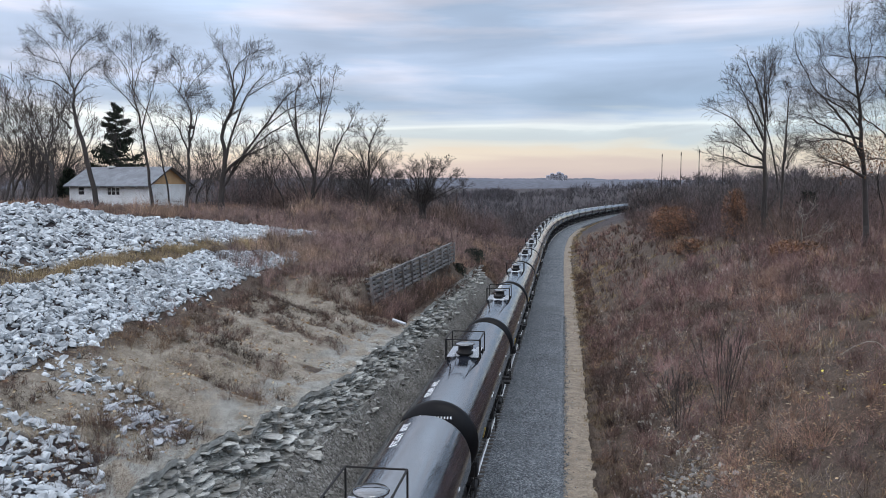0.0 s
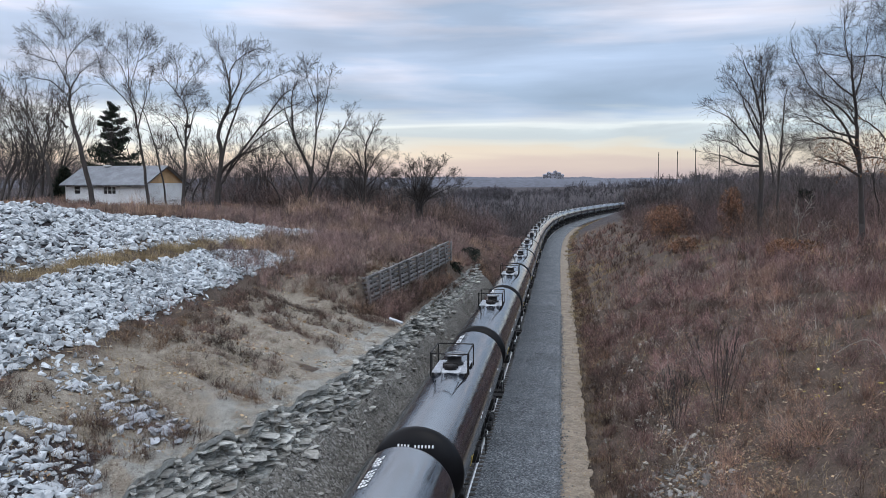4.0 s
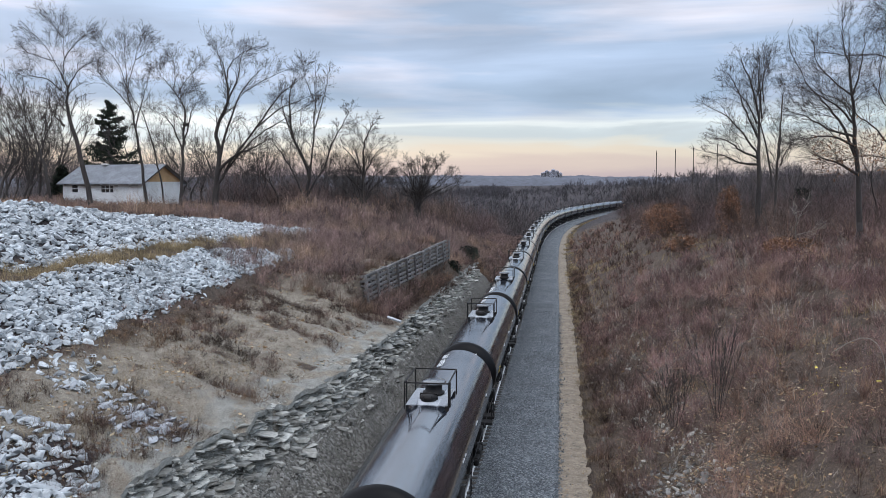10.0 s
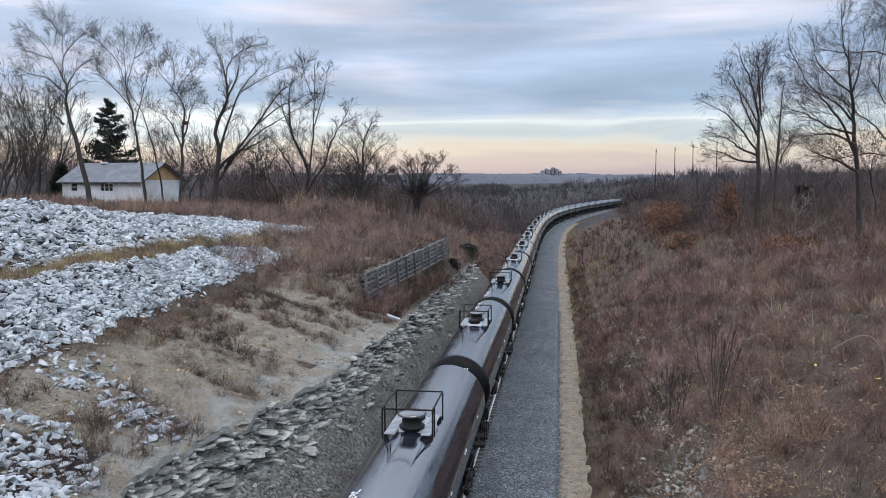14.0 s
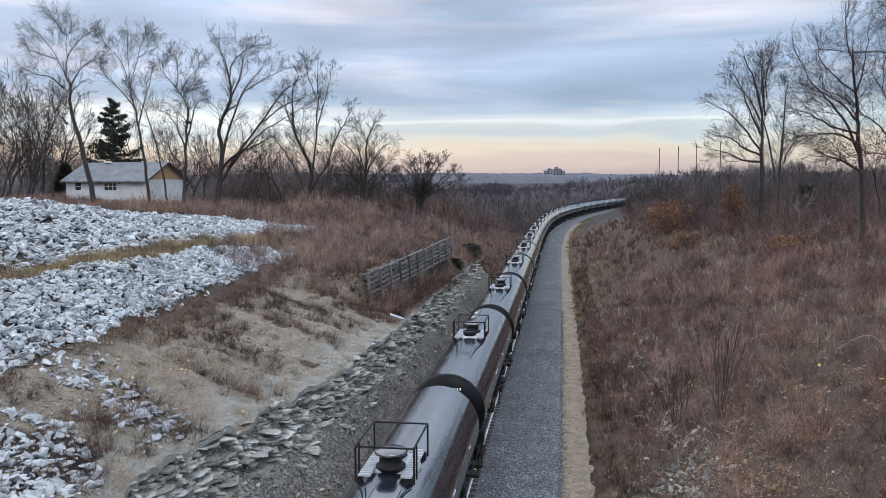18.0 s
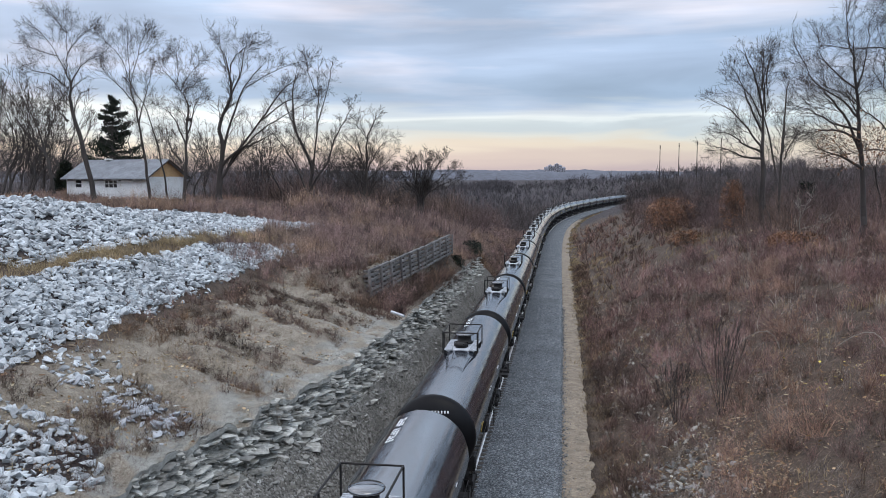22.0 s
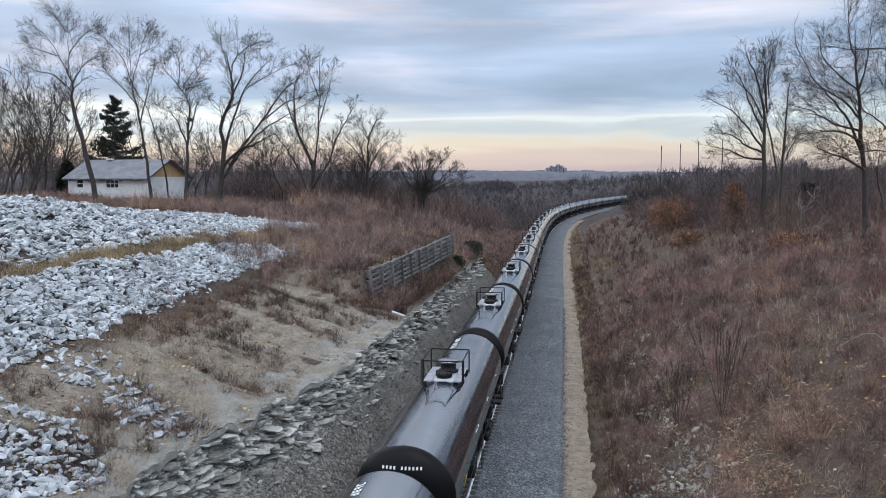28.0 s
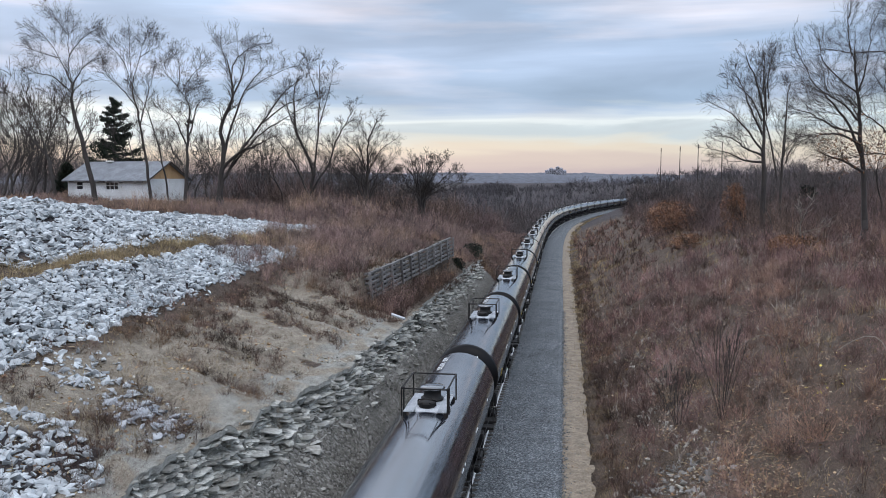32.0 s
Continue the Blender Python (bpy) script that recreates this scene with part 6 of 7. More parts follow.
    limb_tree(-0.0927, 108, 7.82, 0.26, [
        [(0.0, 0.0), (0.3, 4.2), (0.4, 8.3), (1.2, 10.5), (1.7, 11.7)],
        [(0.4, 8.3), (-0.3, 9.5), (-1.0, 10.3)],
        [(0.3, 4.2), (-1.4, 7.2), (-2.8, 8.5)],
        [(0.3, 4.2), (1.9, 7.2), (3.6, 8.5)],
        [(0.1, 2.3), (-2.5, 4.9), (-3.5, 6.0)],
        [(0.1, 2.7), (2.5, 4.9), (4.0, 6.6)],
        [(0.3, 4.9), (0.8, 6.8), (2.2, 8.8)],
        [(0.2, 4.2), (-0.5, 6.8), (-0.8, 8.3)],
    ] + fan(6, 4.2, 2.0, 6.2, seed=4, root=0.4), "leafless tree with a dead broken spire", 55, dense=2)
    limb_tree(-0.0262, 104, 7.9, 0.22, [
        [(0.0, 0.0), (-0.4, 1.6), (-0.6, 3.6), (-1.2, 6.2)],
        [(0.1, 0.6), (0.6, 3.2), (0.8, 6.4)],
        [(0.2, 0.8), (1.8, 3.6), (2.9, 6.0)],
        [(0.3, 0.8), (2.9, 2.8), (4.8, 4.6)],
        [(0.3, 0.8), (3.3, 1.9), (5.6, 3.1)],
        [(-0.2, 0.9), (-1.6, 2.6), (-2.6, 4.6)],
        [(-0.2, 0.8), (-2.0, 1.9), (-3.1, 3.0)],
    ] + fan(9, 4.4, 2.2, 6.6, skew=1.2, seed=5), "low round-crowned leafless tree at the field's edge", 65, dense=2, reach=0.75)
    limb_tree(0.3915, 84, 10.05, 0.3, [
        [(0.0, 0.0), (-0.1, 3.9), (-0.2, 7.7), (-1.1, 11.3), (-2.2, 14.0)],
        [(0.1, 0.5), (0.2, 5.3), (0.4, 8.9), (0.4, 12.1), (0.7, 14.5)],
        [(-0.1, 3.9), (-1.6, 6.0), (-3.3, 8.0), (-5.2, 9.1)],
        [(-0.2, 3.6), (-2.1, 4.3), (-3.7, 5.3), (-5.2, 5.6)],
        [(-0.2, 5.8), (-1.6, 8.4), (-2.8, 11.1), (-3.4, 11.9)],
        [(1.4, 1.4), (1.2, 5.3), (0.8, 8.9), (1.4, 11.8), (2.2, 13.3)],
        [(1.8, 1.0), (2.3, 4.8), (2.8, 7.7), (3.1, 10.4), (3.4, 11.3)],
        [(1.9, 1.4), (1.9, 3.9), (1.9, 6.5)],
        [(2.3, 2.9), (3.0, 4.2), (3.6, 5.1)],
        [(0.2, 7.7), (-0.6, 11.1), (-1.1, 13.2)],
        [(0.4, 10.1), (1.2, 12.6), (1.5, 14.0)],
        [(-0.4, 7.2), (-1.8, 9.4), (-3.8, 11.0)],
        [(-0.2, 2.9), (-1.8, 3.1), (-3.3, 3.9), (-4.9, 4.3)],
        [(0.0, 9.4), (-0.4, 12.1), (-0.1, 14.2)],
    ], "leafless vase-shaped tree on the bank", 76, dense=2)
    limb_tree(0.5159, 58, 8.21, 0.26, [
        [(0.0, 0.0), (-0.2, 3.5), (-0.7, 6.8), (-0.8, 9.2), (-1.1, 11.3), (-1.2, 12.5)],
        [(3.5, 0.0), (3.3, 5.0), (3.0, 10.0), (2.9, 15.0)],
        [(-0.4, 4.8), (-1.4, 7.5), (-2.4, 9.0), (-3.4, 10.5), (-4.3, 12.9)],
        [(-0.6, 6.3), (-2.1, 6.8), (-3.4, 7.7), (-4.4, 8.1)],
        [(-0.7, 7.2), (-1.9, 8.5), (-3.4, 9.3), (-4.2, 9.6)],
        [(2.9, 3.8), (0.6, 6.7), (-0.6, 7.7), (-1.9, 8.8), (-3.1, 9.3)],
        [(2.9, 9.3), (0.6, 11.2), (-0.4, 12.7), (-1.1, 14.2)],
        [(-0.2, 3.5), (-1.8, 4.3), (-3.2, 4.7), (-3.9, 5.0)],
        [(-0.4, 5.5), (-2.1, 6.2), (-3.4, 6.2), (-4.6, 6.0)],
        [(2.9, 4.0), (0.6, 4.8), (-0.8, 4.7), (-2.4, 4.3)],
        [(-0.8, 9.2), (-1.9, 10.3), (-2.8, 11.8), (-2.9, 13.3)],
        [(2.9, 6.2), (1.1, 7.8), (0.2, 8.7), (-0.1, 10.0), (0.1, 12.5), (0.6, 15.2)],
        [(-1.1, 11.3), (-1.9, 13.2), (-2.1, 14.8)],
        [(-0.8, 9.2), (-0.1, 11.7), (0.1, 13.8)],
        [(2.9, 11.2), (1.6, 12.7), (0.6, 13.8), (0.2, 15.2)],
        [(0.6, 11.2), (-0.8, 11.7), (-2.4, 11.7), (-3.9, 12.0)],
        [(1.4, 4.8), (1.1, 6.8), (1.6, 9.2), (1.4, 12.2)],
    ], "tall leafless oak with wide fine branches", 88, dense=2)
    # second rank behind the house and along the field
    r = random.Random(7)
    spec = [dict(seed=70 + i, height=h, wide=w, radius=0.24, fork=f, spread_deg=sp, up=0.4, levels=5, stems_n=n, gnarl=0.17, kids=(2, 4), thin=2.2) for i, (h, w, f, sp, n) in enumerate(((17, 8, 0.3, 36, 1), (16, 10, 0.25, 40, 1), (18, 7, 0.4, 30, 1), (14, 10, 0.2, 42, 1)))]
    protos = []
    for i, k in enumerate((-0.53, -0.50, -0.47, -0.44)):
        protos.append(tree("tree", at(k, 128 + 3 * i), 128 + 3 * i, spec[i], "leafless tree in the thicket behind the house"))
    spots = [(-0.535, 110, 1.1), (-0.505, 112, 1.1), (-0.47, 110, 1.0), (-0.56, 112, 1.1), (-0.55, 118, 1), (-0.515, 140, 1), (-0.485, 120, 0.9), (-0.455, 138, 0.9), (-0.345, 130, 0.7), (-0.325, 138, 0.7), (-0.30, 126, 0.6), (-0.285, 140, 0.7), (-0.24, 125, 0.6), (-0.225, 140, 0.65),
             (-0.36, 118, 0.8), (-0.335, 122, 0.75), (-0.315, 116, 0.7), (-0.29, 120, 0.75), (-0.262, 132, 0.75), (-0.25, 116, 0.7), (-0.232, 121, 0.7), (-0.21, 128, 0.75), (-0.195, 116, 0.65), (-0.178, 124, 0.7), (-0.165, 132, 0.7), (-0.15, 118, 0.65),
             (-0.14, 136, 0.65), (-0.125, 120, 0.6), (-0.112, 132, 0.6), (-0.098, 118, 0.55), (-0.083, 126, 0.55), (-0.068, 118, 0.5), (-0.052, 130, 0.5), (-0.036, 120, 0.45), (-0.018, 132, 0.45), (-0.50, 116, 1.1), (-0.48, 128, 1.05), (-0.525, 122, 1.1),
             (-0.205, 122, 0.55), (-0.185, 135, 0.6), (-0.135, 128, 0.55), (-0.12, 140, 0.5), (-0.105, 126, 0.45), (-0.075, 135, 0.5), (-0.06, 124, 0.4), (-0.045, 140, 0.42), (0.0, 135, 0.36), (0.012, 150, 0.4),
             (0.305, 112, 0.55), (0.335, 112, 0.4), (0.36, 118, 0.5), (0.425, 98, 0.42), (0.45, 86, 0.38), (0.475, 88, 0.42), (0.535, 84, 0.55), (0.40, 76, 0.36), (0.28, 150, 0.4), (0.25, 190, 0.5), (0.232, 260, 0.5), (0.24, 300, 0.55), (0.226, 330, 0.5)]
    for i, (k, y, sc) in enumerate(spots):
        x = at(k, y)
        sc *= r.uniform(0.88, 1.12)
        c = copy_thing(protos[i % 4], pose(x, y, float(gz(x, y)[0]), 0, 0, r.uniform(0, 360)))
        c.scale = (sc, sc, sc)
        c["label"] = "leafless tree in the thicket on the bank" if k > 0.2 else "smaller leafless tree at the back of the field"
    tree("sapling", at(0.443, 62), 62, dict(seed=88, height=4.6, wide=2.6, radius=0.07, fork=0.45, spread_deg=48, up=0.3, levels=3, gnarl=0.1, kids=(3, 5), thin=1.3), "pale leafless sapling in the brush", M["bark_pale"])
    for i, (u, q, hh) in enumerate(((10.3, 33.2, 3.9), (8.8, 34.5, 2.6))):
        px, py = place(u, q)
        tree("sapling", float(px), float(py), dict(seed=90 + i, height=hh, wide=1.9, radius=0.022, fork=0.55, spread_deg=16, up=0.5, levels=3, stems_n=9, gnarl=0.05, kids=(2, 3), thin=0.7), "clump of thin dark upright stems in the brush")
    flecks("yellow_leaves", 12.6, 15.2, 29, 35, 34, 0.045, 0.8, M["yellow_leaf"], "a few bright yellow leaves caught in the brush", "leaves", 126)
    # withered leaves on the lower boughs of the oak
    rs = np.random.RandomState(8)
    nl = 900
    yy = rs.uniform(54, 61, nl)
    pts = np.stack([yy * rs.uniform(0.455, 0.58, nl), yy, 11.085 + 58 * rs.normal(0.034, 0.014, nl)], 1)
    v, f = stems(pts, rs.uniform(0.08, 0.16, nl), rs.uniform(0.07, 0.13, nl), 1.6, rs)
    ob = stuff("oak_leaves", v, f, M["oakleaf"], "withered brown leaves still hanging on oak boughs", "leaves")
    # bare canes arching over the brush
    for i, (u, q) in enumerate(((16.5, 27.5), (17.4, 28.5), (15.2, 30), (18.6, 27), (13.2, 36))):
        px, py = place(u, q)
        cane = [(Vector((-0.1 * j * j * 0.35, 0.06 * j, 1.5 * math.sin(j * 0.36)))) for j in range(8)]
        seg = [(tuple(a), tuple(b), 0.014, 0.012) for a, b in zip(cane, cane[1:])]
        v, f = tubes(seg, 4)
        ob = new("cane", mesh_from("cane", v, f, M["bark_pale"]))
        ob.matrix_basis = pose(float(px), float(py), float(gz(px, py)[0]), 0, 0, r.uniform(-40, 60))
        tagged(ob, "pale bare cane arching over the brush", "cane", "canes")
    # the nest
    bm = bmesh.new()
    bmesh.ops.create_icosphere(bm, subdivisions=2, radius=0.3)
    for v in bm.verts:
        v.co = Vector((v.co.x * 1.3, v.co.y, v.co.z * 0.8)) * r.uniform(0.85, 1.15)
    me = bpy.data.meshes.new("nest")
    bm.to_mesh(me)
    bm.free()
    me.materials.append(M["bark"])
    nest = new("nest", me)
    nest.matrix_basis = pose(at(-0.3045, 96), 96, 11.085 + (327 - 226) / 1450 * 96)
    tagged(nest, "dark stick nest in a bare tree", "nest")


build_trees()


def conifer(name, x, y, height, width, label, seed, boughs=70):
    """Ragged layers of boughs, each a flat spray of needles that lifts at its tip."""
    r = random.Random(seed)
    base = empty(name, pose(x, y, float(gz(x, y)[0])))
    v, f = tubes([((0, 0, -0.2), (0.1, 0, height * 0.6), 0.22, 0.12), ((0.1, 0, height * 0.6), (0, 0, height), 0.12, 0.02)], 7)
    ob = new("trunk", mesh_from("trunk", v, f, M["bark"]))
    ob.parent = base
    pts, hs, seg = [], [], []
    for i in range(boughs):
        f0 = 0.05 + 0.93 * (i + r.random()) / boughs
        rad = (width * 0.5 * (1 - f0) ** 0.8 + 0.25) * r.choice((0.65, 0.9, 1.0, 1.2))
        a = r.uniform(0, 6.28)
        z = height * f0
        tip = Vector((rad * math.cos(a), rad * math.sin(a), z + rad * r.uniform(0.05, 0.5)))
        mid = Vector((0.55 * tip.x, 0.55 * tip.y, z - 0.02 * rad))
        seg += [((0, 0, z), tuple(mid), 0.04, 0.025), (tuple(mid), tuple(tip), 0.025, 0.01)]
        for j in range(int(60 + 45 * rad)):
            g = 0.15 + 0.85 * r.random()
            q = Vector((0, 0, z)).lerp(mid, g / 0.55) if g < 0.55 else mid.lerp(tip, (g - 0.55) / 0.45)
            w = 0.10 + 0.20 * rad * (1 - g) ** 0.7
            pts.append((q.x + r.gauss(0, w), q.y + r.gauss(0, w), q.z + r.gauss(0, 0.09) - 0.1))
            hs.append(r.uniform(0.18, 0.42))
    rs = np.random.RandomState(seed)
    v, f = stems(np.array(pts), np.array(hs), np.full(len(hs), 0.2), 0.9, rs)
    ob = new("crown", mesh_from("crown", v, f, M["needles"]))
    ob.parent = base
    v, f = tubes(seg, 4)
    ob = new("bough", mesh_from("bough", v, f, M["bark"]))
    ob.parent = base
    return tagged(base, label, "tree")


conifer("evergreen_tree", at(-0.397, 124), 124, 15.2, 11.0, "dark evergreen cedar behind the white house", 3, 58)
conifer("evergreen_tree", at(-0.455, 126), 126, 5.0, 3.4, "low dark evergreen beside the house", 5)
conifer("evergreen_tree", at(-0.375, 122), 122, 5.0, 3.0, "low dark evergreen behind the roof", 6)
conifer("evergreen_tree", at(0.446, 96), 96, 3.6, 2.2, "small green cedar among brush on the bank", 8)


def leafy_bush(name, x, y, height, width, n, label, seed, material=None):
    """A bush that has kept its withered leaves."""
    r = np.random.RandomState(seed)
    base = empty(name, pose(x, y, float(gz(x, y)[0])))
    thick, fine = grow_tree(seed, height, 0.06, width * 0.8, fork=0.2, spread_deg=44, up=0.15, levels=3, stems_n=5, kids=(3, 4))
    v, f = tubes(thick + fine, 3)
    ob = new("stem", mesh_from("stem", v, f, M["bark"]))
    ob.parent = base
    a, q = r.uniform(0, 6.28, n), r.rand(n) ** 0.45
    z = height * np.clip(r.beta(2.2, 1.8, n), 0.05, 1)
    rad = width / 2 * q * np.sqrt(np.clip(1 - ((z / height - 0.42) / 0.62) ** 2, 0.03, 1)) * (1 + 0.25 * np.sin(3 * a + seed))
    pos = np.stack([rad * np.cos(a), rad * np.sin(a), z], 1)
    v, f = stems(pos, r.uniform(0.07, 0.16, n), r.uniform(0.06, 0.13, n), 1.6, r)
    ob = new("foliage", mesh_from("foliage", v, f, material or M["oakleaf"]))
    ob.parent = base
    return tagged(base, label, "bush")


leafy_bush("oak_bush", at(0.280, 104), 104, 4.4, 6.4, 5000, "round oak bush with withered orange brown leaves", 3)
leafy_bush("oak_bush", at(0.357, 84), 84, 5.6, 2.4, 2600, "thin oak sapling clad in withered brown leaves", 5)
leafy_bush("oak_bush", at(0.30, 82), 82, 1.8, 3.6, 1200, "low shrub with some withered leaves", 7)
for bu, bs, bh, bn in ((-5.3, 86.0, 1.7, 5), (-5.2, 71.0, 1.2, 6), (-5.6, 92.0, 1.3, 7)):
    bx, by = place(bu, bs)
    leafy_bush("evergreen_bush", float(bx), float(by), bh, bh * 1.2, 900, "small dark green shrub on the lip of the rock cut", 20 + bn, M["needles"])
leafy_bush("oak_bush", at(0.43, 60), 60, 1.4, 4.2, 1400, "low shrub with some withered leaves", 9)


def build_far_woods():
    """Leafless woods of the valley and hills, too many to count."""
    r = np.random.RandomState(77)

    def wood(name, k0, k1, y0, y1, n, hgt, seed, label, per=26, clear=9.0):
        """Trees between two bearings and two distances, clear of the railway."""
        r = np.random.RandomState(seed)
        y = y0 + (y1 - y0) * r.rand(n) ** 1.4
        x = y * r.uniform(k0, k1, n)
        u, s = track_coords(x, y)
        ok = ((u < -9) | (s > 430)) if clear < 10 else (u > clear)
        u, s = u[ok], s[ok]
        n = len(u)
        x, y = place(u, s)
        z = ground_z(u, s)
        h = hgt * r.uniform(0.55, 1.15, n) * (1 + 0.2 * wobble(x, y, 60, seed))
        dist = np.hypot(x, y)
        w = np.clip(dist / 1450, 0.04, 2.0) * (0.5 if y0 < 200 else 0.8)
        pos = np.stack([x, y, z], 1)
        v1, f1 = stems(pos, h * 0.66, w * 0.4 + 0.03, 0.12, r)
        i = np.repeat(np.arange(n), per)
        # limbs that start along the stem and end on a rounded crown
        a = r.uniform(0, 2 * math.pi, len(i))
        e = r.rand(len(i)) ** 0.6
        rad = 0.4 * h[i] * np.sqrt(1 - (2 * e - 1) ** 2 * 0.85) * r.uniform(0.5, 1.0, len(i))
        k0 = r.uniform(0.05, 0.6, len(i))
        p0 = pos[i] + np.stack([k0 * rad * np.cos(a), k0 * rad * np.sin(a), h[i] * (0.30 + 0.55 * e * (0.4 + 0.6 * k0))], 1)
        p2 = pos[i] + np.stack([rad * np.cos(a), rad * np.sin(a), h[i] * (0.38 + 0.62 * e)], 1)
        p1 = (p0 + p2) / 2 + r.normal(0, 0.10, (len(i), 3)) * h[i][:, None]
        b = r.uniform(0, math.pi, len(i))
        o = np.stack([np.cos(b), np.sin(b), 0 * b], 1) * (w[i] * 0.42)[:, None]
        v2 = np.stack([p0 - o, p0 + o, p1 - o * 0.7, p1 + o * 0.7, p2], 1).reshape(-1, 3)
        q = np.arange(len(i))[:, None] * 5
        f2 = np.concatenate([q + np.array([0, 1, 3]), q + np.array([0, 3, 2]), q + np.array([2, 3, 4])], 0)
        stuff(name, np.concatenate([v1, v2]), np.concatenate([f1, f2 + len(v1)]), M["hazed_tree"] if y0 >= 400 else M["far_tree"], label, "woods")

    wood("far_woods", -0.10, 0.235, 190, 430, 2000, 11, 1, "dark leafless woods in the valley behind the field")
    wood("far_woods", -0.60, -0.05, 140, 340, 1300, 10, 6, "leafless thicket behind the house and field", 40)
    wood("far_woods", -0.40, 0.45, 430, 1000, 3200, 12, 2, "dark leafless woods with a haze tint, filling the valley and the hill", 18)
    wood("thicket", 0.229, 0.30, 225, 330, 420, 6.0, 8, "grey leafless thicket beside the far bend of the track", 26, 11.0)
    wood("far_woods", 0.20, 0.62, 105, 430, 1900, 6.0, 4, "leafless woods on the hillside beyond the bank", 44, 28.0)
    shrubs("thicket", -46, -9, 108, 185, 900, 4.2, 0.012, M["thicket"], "grey leafless thicket behind the field trees", 151, patchy(16, 86, -0.8), per=20, twigs=6, cone=0.6, bias=1.0, bend=0.18)
    shrubs("thicket", 20, 62, 64, 135, 1250, 2.9, 0.013, M["thicket"], "mauve grey leafless thicket above the bank", 152, patchy(14, 87, -0.6), per=12, twigs=14, cone=1.2, bias=1.0, bend=0.22)
    shrubs("thicket", 17, 40, 110, 210, 500, 2.6, 0.011, M["thicket"], "leafless thicket beside the bend of the track", 153, None, per=12, twigs=12, cone=0.9, bias=1.0, bend=0.22)


build_far_woods()


def build_ridges():
    """Wooded ridges on the skyline, too far off to shift."""
    for y, low, high, seed in ((2300, 12.0, 5.0, 3), (3400, 26.0, 6.0, 8)):
        x = np.arange(-2600.0, 2600.0, 6.0)
        top = 11.085 + low + high * wobble(x, 0 * x, 1400, seed) + 2.0 * wobble(x, 0 * x, 260, seed + 1) + 0.9 * wobble(x, 0 * x, 50, seed + 2) + 0.5 * wobble(x, 0 * x, 17, seed + 3)
        rows = [np.stack([x, np.full_like(x, y + d), f * top + (1 - f) * -40], 1) for d, f in ((-260, 0.0), (-120, 0.6), (-30, 0.93), (0, 1.0), (200, 0.9))]
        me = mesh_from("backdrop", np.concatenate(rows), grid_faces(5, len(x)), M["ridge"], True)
        tagged(new("backdrop", me), "distant wooded ridge on the skyline, haze put into its blue-grey colour", "ridge", kind="structure")


build_ridges()

# ---------------------------------------------------------------- the house and other built things
def quad_slab(bm, pts, thick):
    """A slab on four corners, thickened downwards."""
    top = [bm.verts.new(p) for p in pts]
    n = (Vector(pts[1]) - Vector(pts[0])).cross(Vector(pts[3]) - Vector(pts[0])).normalized()
    low = [bm.verts.new(Vector(p) - n * thick) for p in pts]
    bm.faces.new(top)
    bm.faces.new(low[::-1])
    for i in range(len(pts)):
        j = (i + 1) % len(pts)
        bm.faces.new((top[i], low[i], low[j], top[j]))


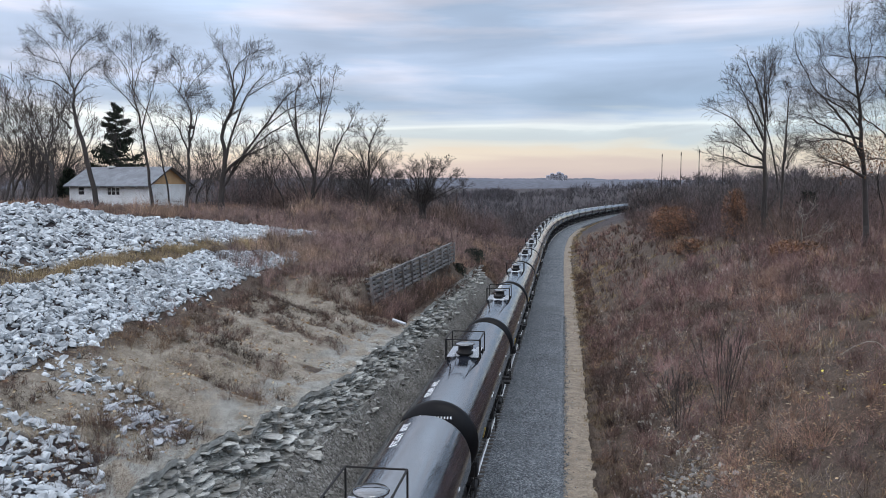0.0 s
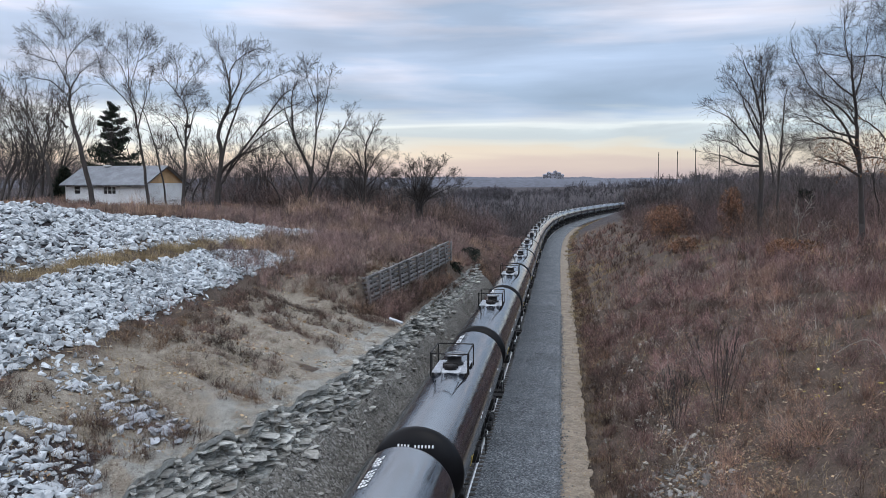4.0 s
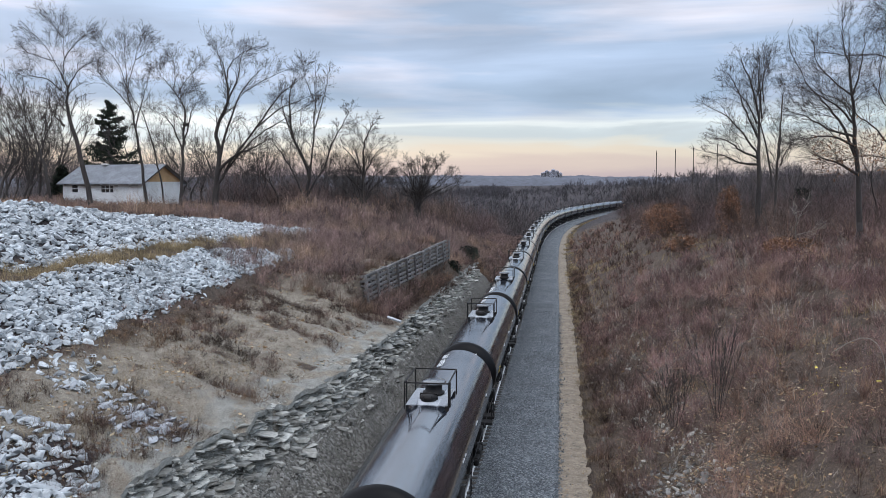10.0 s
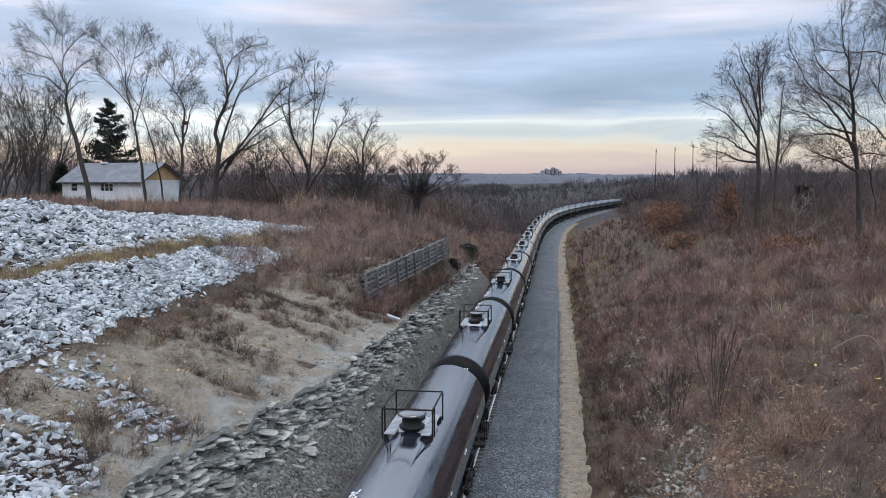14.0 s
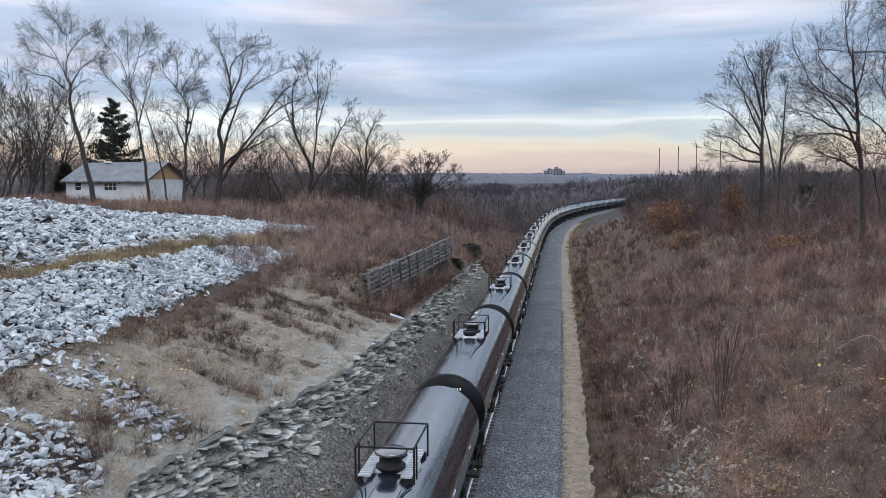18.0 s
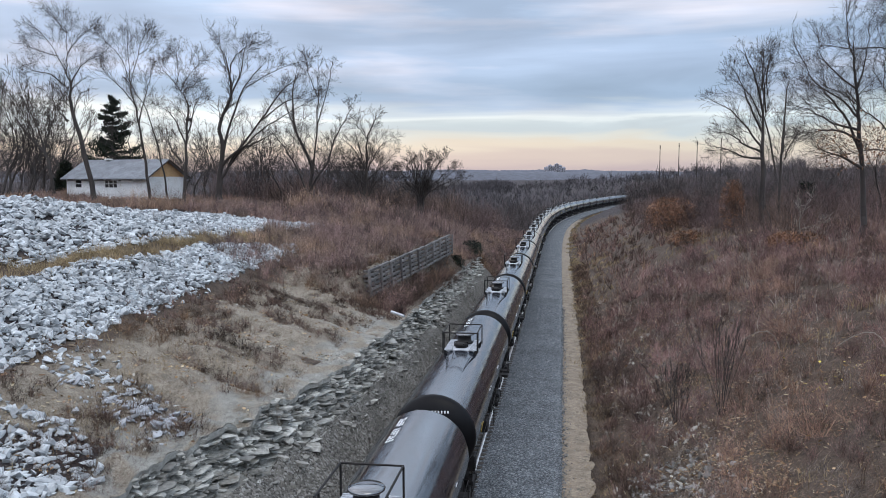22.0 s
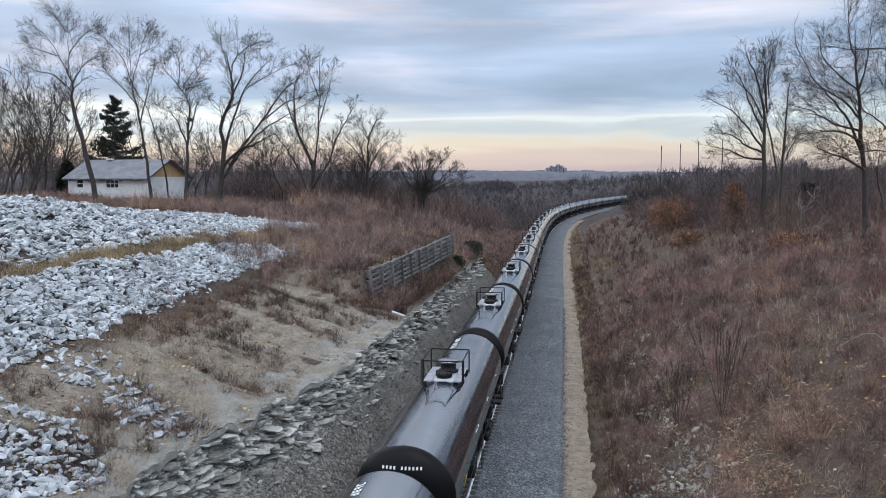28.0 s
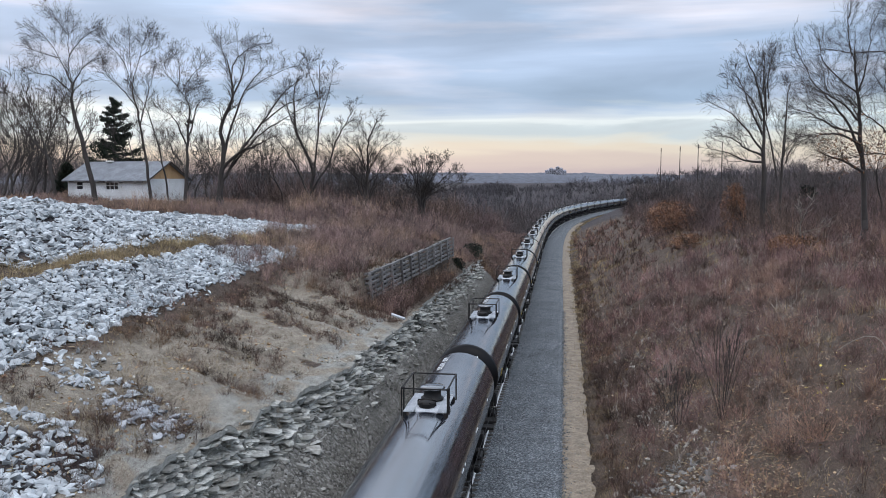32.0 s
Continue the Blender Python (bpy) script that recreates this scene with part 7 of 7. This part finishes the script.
def build_house():
    """Long wall along -x from the near corner, gable wall along +y."""
    L, W, H, rise = 12.9, 8.6, 2.35, 2.3
    kx, yy = -0.3585, 108.0
    x0, y0 = kx * yy, yy
    view = math.degrees(math.atan(kx))
    h = empty("house", pose(x0, y0, float(gz(x0, y0)[0]) + 0.9, 0, 0, -view - 38))
    t = 0.16
    bm = bmesh.new()
    box(bm, -L / 2, W / 2, -0.75, L - 0.1, W - 0.1, 1.5)
    part("foundation", bm, M["plaster"], h, "low pale foundation")
    # long wall with two openings, gable walls, back wall
    def wall_panel(label, boxes):
        bm = bmesh.new()
        for b in boxes:
            box(bm, *b)
        return part("wall", bm, M["plaster"], h, label)
    wins = [(-10.9, 1.15), (-5.6, 2.1)]
    zs, zt = 0.85, 2.0
    xs = sorted([0.0, -L] + [c - w / 2 for c, w in wins] + [c + w / 2 for c, w in wins])
    boxes = [(-L / 2, t / 2, zs / 2, L, t, zs), (-L / 2, t / 2, (H + zt) / 2, L, t, H - zt)]
    for a, b in ((xs[0], xs[1]), (xs[2], xs[3]), (xs[4], xs[5])):
        boxes.append(((a + b) / 2, t / 2, (zs + zt) / 2, b - a, t, zt - zs))
    wall_panel("dirty white painted wall", boxes)
    wall_panel("white painted gable wall", [(-t / 2 + 0.003, W / 2, H / 2, t, W - 2 * t, H)])
    wall_panel("white painted wall", [(-L + t / 2, W / 2, H / 2, t, W - 2 * t, H)])
    wall_panel("white painted wall", [(-L / 2, W - t / 2, H / 2, L, t, H)])
    for c, w in wins:
        bm = bmesh.new()
        for sx in (-w / 2 + 0.04, w / 2 - 0.04):
            box(bm, c + sx, 0.05, (zs + zt) / 2, 0.08, 0.14, zt - zs)
        for z in (zs + 0.04, zt - 0.04, (zs + zt) / 2):
            box(bm, c, 0.05, z, w - 0.16, 0.13, 0.07)
        if w > 1.5:
            for q in (-0.35, 0.35):
                box(bm, c + q, 0.05, (zs + zt) / 2, 0.07, 0.12, zt - zs - 0.16)
        wd = part("window", bm, M["plaster"], h, "old wooden window frame")
        bm = bmesh.new()
        box(bm, c, 0.09, (zs + zt) / 2, w - 0.1, 0.02, zt - zs - 0.1)
        part("pane", bm, M["glass"], wd, "dark window glass")
    # plywood gable above the end walls
    for x in (-t / 2, -L + t / 2):
        bm = bmesh.new()
        vs = [bm.verts.new((x - t / 2, 0.1, H)), bm.verts.new((x - t / 2, W - 0.1, H)), bm.verts.new((x - t / 2, W / 2, H + rise - 0.12))]
        ws = [bm.verts.new((v.co.x + t, v.co.y, v.co.z)) for v in vs]
        bm.faces.new(vs)
        bm.faces.new(ws[::-1])
        for i in range(3):
            j = (i + 1) % 3
            bm.faces.new((vs[i], ws[i], ws[j], vs[j]))
        part("gable", bm, M["plywood"], h, "bare tan plywood gable")
    o, e = 0.55, 0.6
    k = rise / (W / 2)
    for y1, lab in ((-e, "grey shingled roof slope with a ragged eave"), (W + e, "grey shingled roof slope")):
        bm = bmesh.new()
        zl = H - e * k + 0.08
        p = [(-L - o, y1, zl), (o, y1, zl), (o, W / 2, H + rise + 0.08), (-L - o, W / 2, H + rise + 0.08)]
        quad_slab(bm, p if y1 < 0 else p[::-1], 0.14)
        part("roof", bm, M["shingle"], h, lab)
    bm = bmesh.new()
    for y1 in (-e, W + e):
        a, b = Vector((o + 0.03, y1, H - e * k - 0.0)), Vector((o + 0.03, W / 2, H + rise + 0.0))
        rod(bm, a, b, 0.09, 4)
    part("bargeboard", bm, M["bark"], h, "dark weathered bargeboard")
    # the eave has rotted: torn boards hang along it
    q = random.Random(4)
    x = -L - 0.4
    while x < 0.3:
        w = q.uniform(0.3, 1.1)
        if q.random() < 0.8:
            bm = bmesh.new()
            box(bm, x + w / 2, -e - 0.02, H - e * k - 0.06 - q.uniform(0, 0.12), w, 0.05, q.uniform(0.12, 0.3), bevel=0.01)
            part("fascia", bm, M["bark"] if q.random() < 0.6 else M["timber"], h, "torn dark eave board")
        x += w
    bm = bmesh.new()
    box(bm, -9.2, W / 2 - 0.3, H + rise + 0.1, 0.9, 0.7, 0.22, bevel=0.03)
    part("roof_vent", bm, M["plaster"], h, "low white roof vent")
    tagged(h, "small run-down white house with grey gable roof and plywood gable", "house")


build_house()


def build_drive():
    """The pale gravel drive that passes before the house."""
    xs, ws = np.linspace(-56, -33, 40), np.linspace(0, 1, 5)
    X, Wd = np.meshgrid(xs, ws, indexing="ij")
    y = 73 + 0.12 * (X + 33) + Wd * (3.4 + 0.4 * np.sin(X)) * np.clip((-33 - X) / 6, 0.1, 1)
    z = gz(X.ravel(), y.ravel()) + 0.10
    me = mesh_from("gravel_drive", np.stack([X.ravel(), y.ravel(), z], 1), grid_faces(40, 5), M["drive"], True)
    tagged(new("gravel_drive", me), "pale gravel drive along the top of the stone bank", "drive", kind="structure")


build_drive()


def build_poles():
    first = None
    for k, y, hgt in ((0.266, 300, 17.5), (0.289, 296, 18), (0.311, 292, 18), (0.340, 285, 17)):
        x = at(k, y)
        z = float(gz(x, y)[0])
        m = pose(x, y, z)
        hgt = 11.085 + 0.038 * y * (1.0 if k < 0.33 else 0.95) - z
        if first is None:
            first = empty("utility_pole", m)
            bm = bmesh.new()
            bmesh.ops.create_cone(bm, cap_ends=True, segments=8, radius1=0.19, radius2=0.12, depth=hgt, matrix=Matrix.Translation((0, 0, hgt / 2)))
            part("pole", bm, M["bark"], first)
            bm = bmesh.new()
            box(bm, 0, 0, hgt - 1.0, 0.3, 0.3, 0.9, bevel=0.05)
            part("insulator", bm, M["bark"], first)
            tagged(first, "tall dark utility pole on the wooded hill", "utility pole", "poles on the hill")
        else:
            copy_thing(first, m)


build_poles()


def build_towers():
    """The blocks on the horizon."""
    for k, w, top in ((0.1285, 20, 20), (0.1325, 14, 28), (0.1365, 17, 24), (0.1405, 15, 33), (0.1445, 18, 27), (0.149, 14, 19)):
        y = 3300.0
        x = at(k, y)
        b = empty("apartment_tower", pose(x, y, 10))
        bm = bmesh.new()
        h = 11.085 + top - 10 + 18
        box(bm, 0, 0, h / 2, w, 14, h, bevel=0.3)
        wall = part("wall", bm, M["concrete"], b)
        bm = bmesh.new()
        box(bm, 1, 0, h + 1.2, w * 0.4, 6, 2.4)
        part("roof", bm, M["concrete"], b)
        for j in range(5):
            bm = bmesh.new()
            box(bm, -w / 2 + w * (j + 0.5) / 5, -7.05, h / 2 + 8, w / 9, 0.3, h - 20)
            part("window", bm, M["glass"], b)
        tagged(b, "distant hazy grey apartment tower on the horizon", "tower block", "towers on the horizon")


build_towers()

# ---------------------------------------------------------------- ties and spikes
def build_ties():
    bm = bmesh.new()
    box(bm, 0, 0, 0, 2.6, 0.23, 0.18, bevel=0.012)
    me = bpy.data.meshes.new("tie")
    bm.to_mesh(me)
    bm.free()
    me.materials.append(M["tie"])
    owner = empty("track_ties", pose(*(float(q) for q in place(0.0, 10.0)), -0.3))
    inv = owner.matrix_basis.inverted()
    r = random.Random(2)
    for i in range(230):
        s = 8 + i * 0.52
        x, y, h = (float(q) for q in line(s))
        ob = new("tie", me)
        px, py = place(r.gauss(0.03, 0.03), s)
        ob.matrix_basis = inv @ pose(float(px), float(py), float(rail_z(s)) - 0.265, 0, 0, -math.degrees(h) + r.gauss(0, 0.5))
        ob.parent = owner
    tagged(owner, "dark creosoted timber ties bedded in ballast", "railway ties")


build_ties()


def motions():
    for n, car in CARS.items():
        walk(car, [(t, car_pose(n, t)) for t in range(33)])


motions()
